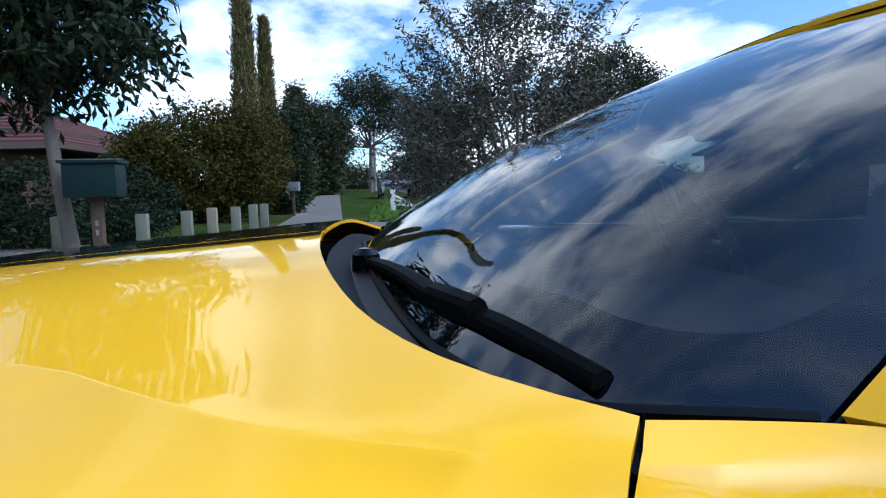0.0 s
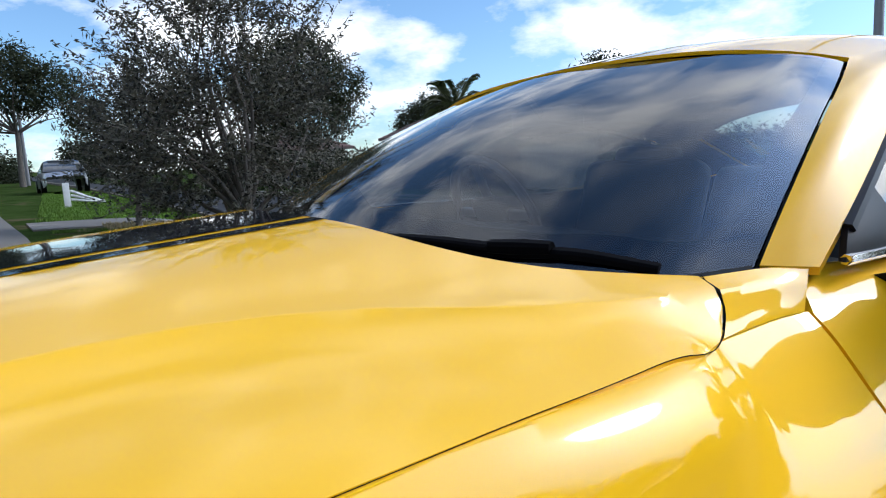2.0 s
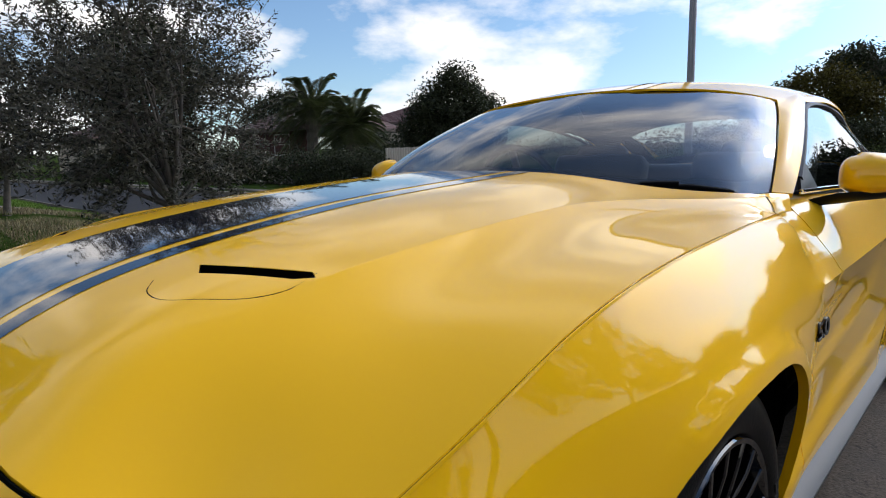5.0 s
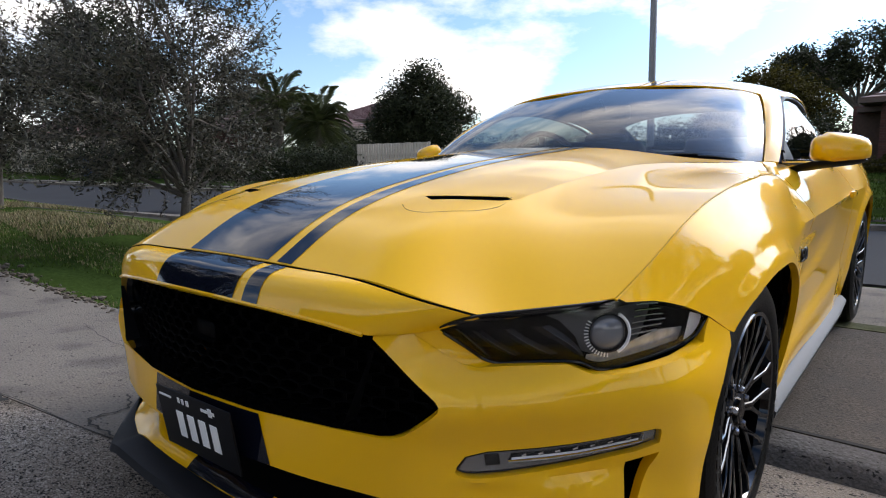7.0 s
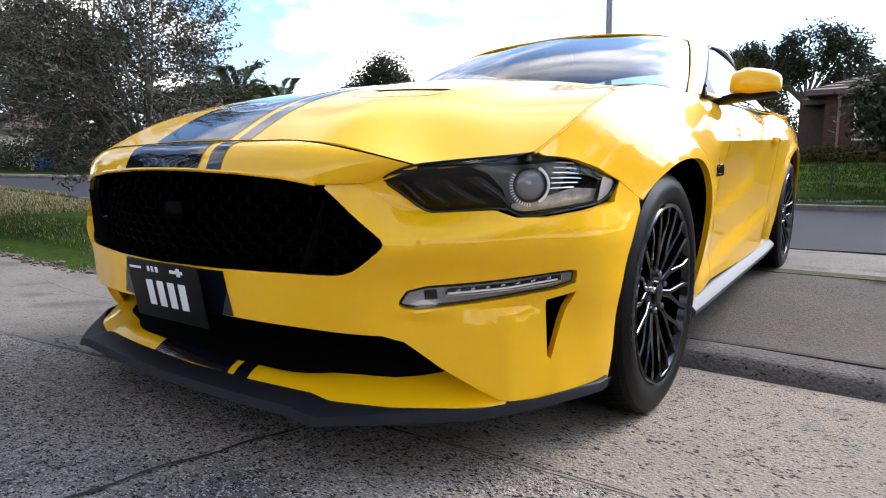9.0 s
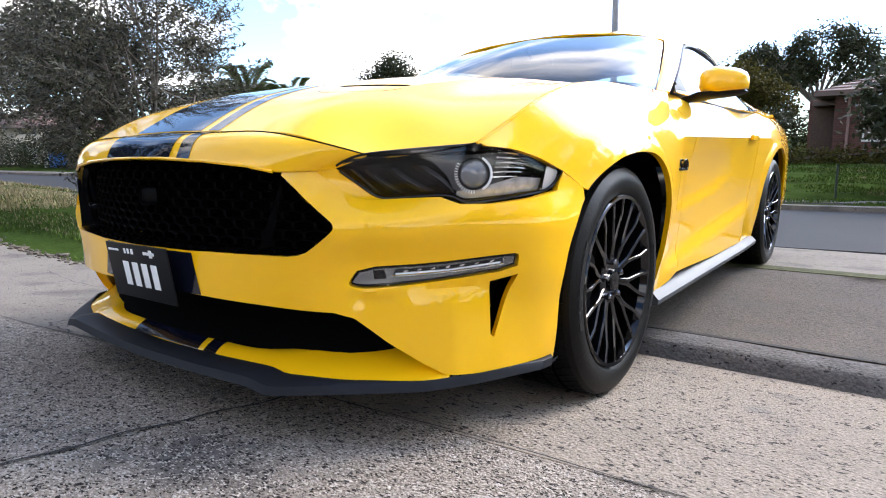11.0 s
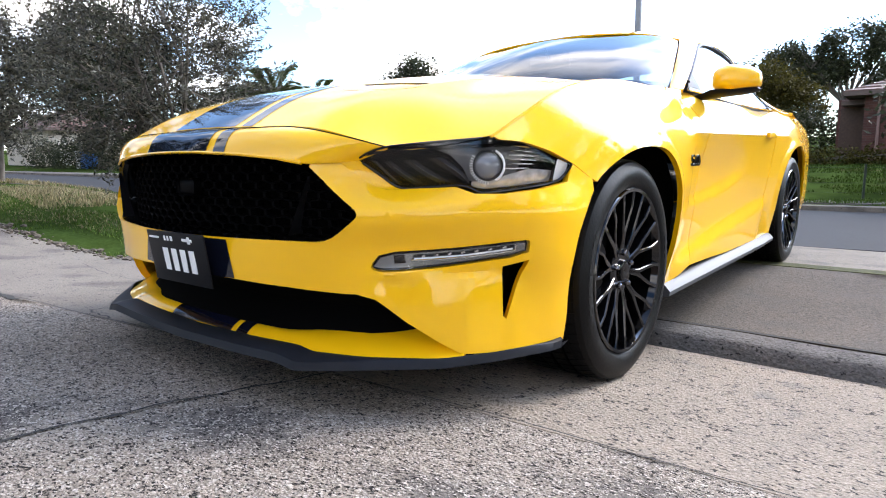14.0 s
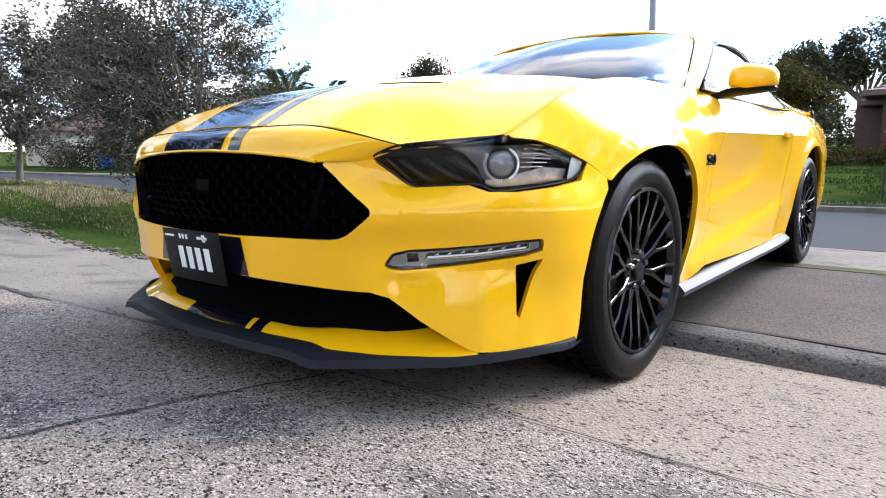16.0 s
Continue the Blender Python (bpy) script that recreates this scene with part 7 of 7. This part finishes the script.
def hip_roof(x0, x1, y0, y1, z, rise, mat, parent, pitch=0.45):
    """A hipped roof with overlapping rows of tiles on its slopes."""
    ov = 0.55
    x0, x1, y0, y1 = x0 - ov, x1 + ov, y0 - ov, y1 + ov
    run = (y1 - y0) / 2
    rid = [(x0 + run, (y0 + y1) / 2), (x1 - run, (y0 + y1) / 2)] if x1 - x0 > 2 * run else [((x0 + x1) / 2, (y0 + y1) / 2)] * 2
    bm = bmesh.new()
    n = 14
    for k in range(n):
        t0, t1 = k / n, (k + 1) / n
        def ring(t, lift):
            return [(x0 + (rid[0][0] - x0) * t, y0 + (rid[0][1] - y0) * t, z + rise * t + lift), (x1 + (rid[1][0] - x1) * t, y0 + (rid[1][1] - y0) * t, z + rise * t + lift),
                    (x1 + (rid[1][0] - x1) * t, y1 + (rid[1][1] - y1) * t, z + rise * t + lift), (x0 + (rid[0][0] - x0) * t, y1 + (rid[0][1] - y1) * t, z + rise * t + lift)]
        a, b = [bm.verts.new(p) for p in ring(t0, 0.04)], [bm.verts.new(p) for p in ring(t1, 0.0)]
        lo = [bm.verts.new(p) for p in ring(t0, 0.0)]
        for i in range(4):
            j = (i + 1) % 4
            bm.faces.new((a[i], a[j], b[j], b[i]))
            bm.faces.new((lo[i], lo[j], a[j], a[i]))
    part("roof", weld(bm), mat, parent, sharp=10)
    part("ridge", tube([(rid[0][0], rid[0][1], z + rise), (rid[1][0] + 0.01, rid[1][1], z + rise)], 0.10, 6), mat, parent)
    part("eave", box(x1 - x0, y1 - y0, 0.14, ((x0 + x1) / 2, (y0 + y1) / 2, z - 0.07)), GUTTER, parent)


def window(x, z, w, h, y, parent):
    win = new("window")
    win.parent = parent
    part("pane", box(w, 0.02, h, (x, y + 0.05, z)), DUSK_GLASS, win)
    for dx, dz, sx, sz in ((-w / 2, 0, 0.06, h), (w / 2, 0, 0.06, h), (0, h / 2, w + 0.06, 0.06), (0, -h / 2, w + 0.1, 0.07), (0, 0.0, w, 0.04)):
        part("frame", box(sx, 0.07, sz, (x + dx, y + 0.02, z + dz)), PALE, win)


h1 = root("house", "red-brown brick house with a terracotta tiled hip roof", "house")
hz = on_ground(2, 24) - 0.1
brick_wall(9.0, 2.35, Matrix.Translation((-0.55, 24.0, hz)), h1, [(0.9, 2.7, 0.75, 2.1)])
brick_wall(3.0, 2.35, Matrix.Translation((-1.55, 26.0, hz)), h1)
part("wall", box(0.2, 8.0, 2.35, (-0.45, 28.2, hz + 1.17)), MORTAR, h1)
window(1.25, hz + 1.42, 1.8, 1.35, 24.0, h1)
hip_roof(-0.6, 8.6, 24.0, 33.0, hz + 2.42, 1.75, TILE, h1)
hip_roof(-0.8, 0.4, 25.6, 28.0, hz + 2.20, 0.85, TILE, h1)
part("downpipe", tube([(-0.12, 23.93, hz), (-0.12, 23.93, hz + 2.35)], 0.045, 8), PIPE, h1, "dusty pink downpipe")
part("door", box(0.9, 0.05, 2.0, (-1.0, 25.95, hz + 1.0), 0.01), TIMBER, h1)

h2 = root("house", "low brick house with a red roof behind palms", "house")
z2 = on_ground(-32, 20)
brick_wall(8.0, 2.3, Matrix.Translation((-36, 19.6, z2)), h2)
window(-31.0, z2 + 1.4, 1.6, 1.2, 19.6, h2)
hip_roof(-36, -28, 19.6, 26, z2 + 2.3, 1.9, TILE, h2)
h3 = root("house", "pale house with a red roof across the street", "house")
z3 = on_ground(-33, 31)
part("wall", box(9.0, 7.0, 2.6, (-33.0, 34.0, z3 + 1.3)), BEIGE, h3)
hip_roof(-37.5, -28.5, 30.5, 37.5, z3 + 2.55, 1.6, RED_ROOF, h3)
h4 = root("house", "dark house with a maroon roof behind the garden", "house")
z4 = on_ground(-15, -9)
part("wall", box(8.0, 6.0, 2.1, (-17.0, -10.0, z4 + 1.05)), TIMBER, h4)
hip_roof(-21, -13, -13, -7.0, z4 + 1.75, 1.5, RED_ROOF, h4)
h5 = root("house", "pale house with a grey roof beyond the olive tree", "house")
z5 = on_ground(-42, 12)
part("wall", box(8.0, 6.0, 2.4, (-46.0, 16.0, z5 + 1.2)), BEIGE, h5)
hip_roof(-50, -42, 13, 19, z5 + 2.4, 1.6, TILE, h5)


def paling_fence(x0, x1, y, h, mat, label):
    ob = root("fence", label, "fence")
    n = int((x1 - x0) / 0.12)
    z = on_ground((x0 + x1) / 2, y)
    me = None
    for k in range(n):
        x = x0 + 0.12 * k
        if me is None:
            o = part("paling", box(0.10, 0.02, h, (0, 0, h / 2), 0.004, 1), mat, ob)
            me = o.data
            o.location = (x, y, on_ground(x, y))
        else:
            o = new("paling", me)
            o.parent = ob
            o.location = (x, y, on_ground(x, y) + 0.01 * math.sin(k * 1.7))
    part("rail", box(x1 - x0, 0.04, 0.07, ((x0 + x1) / 2, y + 0.03, z + h * 0.75)), mat, ob)


paling_fence(-14.6, -11.2, 13.2, 1.35, BEIGE, "pale timber paling fence beside a hedge")
paling_fence(-47.5, -40.0, 13.5, 0.95, PALE, "white timber fence across the street")
paling_fence(-14.5, -9.5, -5.6, 0.9, TIMBER, "dark timber fence behind the garden shrubs")

# wire fence with steel posts across the street
FENCE_GREEN = material("dark_green_fence_paint", (0.010, 0.018, 0.012), 0.5, var=0.1)
wf = root("fence", "low wire fence with dark steel posts along a lawn", "fence")
FY = lambda x: 13.0 + 0.06 * x
for k in range(9):
    x = -7.5 + 2.0 * k
    z = on_ground(x, FY(x))
    part("post", tube([(x, FY(x), z - 0.05), (x, FY(x), z + 0.72)], 0.024, 6), FENCE_GREEN, wf)
for hh in (0.15, 0.35, 0.55, 0.66):
    part("wire", tube([(x, FY(x), on_ground(x, FY(x)) + hh) for x in np.linspace(-7.5, 8.5, 9)], 0.003, 4), FENCE_GREEN, wf)

BIN_BLUE = material("blue_plastic", (0.02, 0.10, 0.32), 0.5)
bin1 = root("wheelie_bin", "blue wheelie bin on the far kerb", "bin")
bx, by = -34.5, 12.0
bz = on_ground(bx, by)
part("body", prism([(-0.32, 0), (0.32, 0), (0.36, 0.85), (-0.36, 0.85)], 0.62, Matrix.Translation((bx, by, bz))), BIN_BLUE, bin1)
part("lid", box(0.78, 0.72, 0.08, (bx, by + 0.3, bz + 0.88), 0.03), BIN_BLUE, bin1)
bin2 = root("wheelie_bin", "pale bin beside a blue one", "bin")
part("body", prism([(-0.30, 0), (0.30, 0), (0.34, 0.9), (-0.34, 0.9)], 0.6, Matrix.Translation((bx - 0.9, by + 0.1, bz))), PALE, bin2)
part("lid", box(0.74, 0.70, 0.07, (bx - 0.9, by + 0.4, bz + 0.93), 0.03), PALE, bin2)

# parked car far along the street
CAR_GREY = material("silver_car_paint", (0.30, 0.31, 0.33), 0.3, 0.5, 0.6)
pc = root("car", "silver-grey car parked along the street", "car", pose(-31.5, 0.5, on_ground(-31.5, 0.5), 0, 0, 4))
P = []
for x, zb, zt, w in ((-2.1, 0.35, 0.62, 0.70), (-1.9, 0.25, 0.82, 0.82), (-1.0, 0.22, 0.90, 0.86), (0.6, 0.22, 0.92, 0.87), (1.5, 0.22, 0.92, 0.85), (2.0, 0.28, 0.88, 0.78), (2.15, 0.40, 0.70, 0.70)):
    P.append([(x, w * sx, zb + (zt - zb) * sz) for sx, sz in ((-1, 0), (-1.02, 0.5), (-0.96, 0.95), (-0.6, 1.0), (0, 1.03), (0.6, 1.0), (0.96, 0.95), (1.02, 0.5), (1, 0))])
part("body", grid_mesh(np.array(P)), CAR_GREY, pc)
P = []
for x, zt, w in ((-1.0, 0.90, 0.72), (-0.2, 1.38, 0.58), (0.9, 1.42, 0.58), (1.75, 0.92, 0.70)):
    P.append([(x, w * sx * (1.12 if sz < 1 else 1), 0.88 + (zt - 0.88) * sz) for sx, sz in ((-1.05, 0), (-1, 0.9), (-0.8, 1.0), (0.8, 1.0), (1, 0.9), (1.05, 0))])
part("cabin", grid_mesh(np.array(P)), DUSK_GLASS, pc)
part("roof", box(1.2, 1.0, 0.03, (0.35, 0, 1.41), 0.012), CAR_GREY, pc)
for x in (-1.35, 1.35):
    for y in (-0.80, 0.80):
        part("wheel", lathe([(-0.1, 0.02), (-0.1, 0.30), (0.1, 0.30), (0.1, 0.02)], 20, "Y"), RUBBER, pc).location = (x, y, 0.30)

# white frame and sign on the verge
wt = root("verge_clutter", "white metal frame and post lying on the verge", "clutter", pose(-18.5, 0.4, on_ground(-18.5, 0.4)))
part("post", box(0.16, 0.16, 0.68, (0, 0, 0.33), 0.01), PALE, wt)
for k in range(3):
    part("rod", tube([(0, 0.1, 0.45 - 0.12 * k), (0.1, 0.5, 0.25 - 0.05 * k), (0.0, 0.9, 0.10)], 0.035, 6), PALE, wt)

# grass tufts on the near verge
def tufts(n, box_of, label, h, tall=1.0, mat=BLADE, cut=-0.15):
    x0, x1, y0, y1 = box_of
    x, y = rng.uniform(x0, x1, n), rng.uniform(y0, y1, n)
    ok = (x > -1.5) | (y > np.interp(x, [p[0] for p in KERB_LINE[::-1]], [p[1] for p in KERB_LINE[::-1]]) + 0.05)
    ok &= (x > -9.5) | (y > along(x) + 0.7)
    x, y = x[ok], y[ok]
    z = ground_z(x, y) - 0.09 * ((x > -9) & (x < 12) & (y < 5))
    keep = noise_at(x, y) > cut
    c = np.stack([x, y, z], 1)[keep]
    m = len(c)
    a = rng.uniform(0, 2 * np.pi, m)
    d = np.stack([0.45 * np.cos(a), 0.45 * np.sin(a), np.ones(m)], 1)
    hgt = h * rng.uniform(0.5, 1.3, (m, 1))
    s = np.stack([-np.sin(a), np.cos(a), np.zeros(m)], 1) * 0.006 * tall
    v = np.stack([c - s, c + s, c + d * hgt + s * 0.1, c + d * hgt - s * 0.1], 1).reshape(-1, 3)
    me = bpy.data.meshes.new("grass")
    me.from_pydata(v.tolist(), [], np.arange(len(v)).reshape(-1, 4).tolist())
    me.materials.append(mat)
    return tagged(new("grass", me), label, "grass", kind="stuff")


def noise_at(x, y):
    return np.array([noise.noise(Vector((a * 0.9, b * 1.4, 0.3))) for a, b in zip(x, y)])


tufts(42000, (-9.5, -2.2, 0.0, 3.6), "rough green grass on the verge beside the car", 0.034, 1.0, BLADE, -0.25)
tufts(16000, (-9.5, -2.2, 0.3, 3.6), "dry straw-coloured grass patches on the verge", 0.034, 1.0, DRY, -0.1)
tufts(9000, (-10.5, -6.3, 0.7, 2.6), "bleached dry grass along the verge's crest", 0.06, 1.2, DRY, -0.6)
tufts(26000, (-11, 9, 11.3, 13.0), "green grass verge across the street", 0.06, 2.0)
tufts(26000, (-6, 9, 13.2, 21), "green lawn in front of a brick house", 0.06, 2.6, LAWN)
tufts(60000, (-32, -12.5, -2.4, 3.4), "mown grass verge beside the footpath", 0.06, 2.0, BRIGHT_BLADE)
tufts(3500, (-1.9, 9, 2.50, 2.74), "yellow-green weeds in the joint behind the driveway slab", 0.035, 1.0, BLADE, -0.35)
tufts(500, (0.95, 2.6, -0.62, -0.52), "small weeds in the joint before the gutter", 0.02, 0.7, BLADE, 0.0)
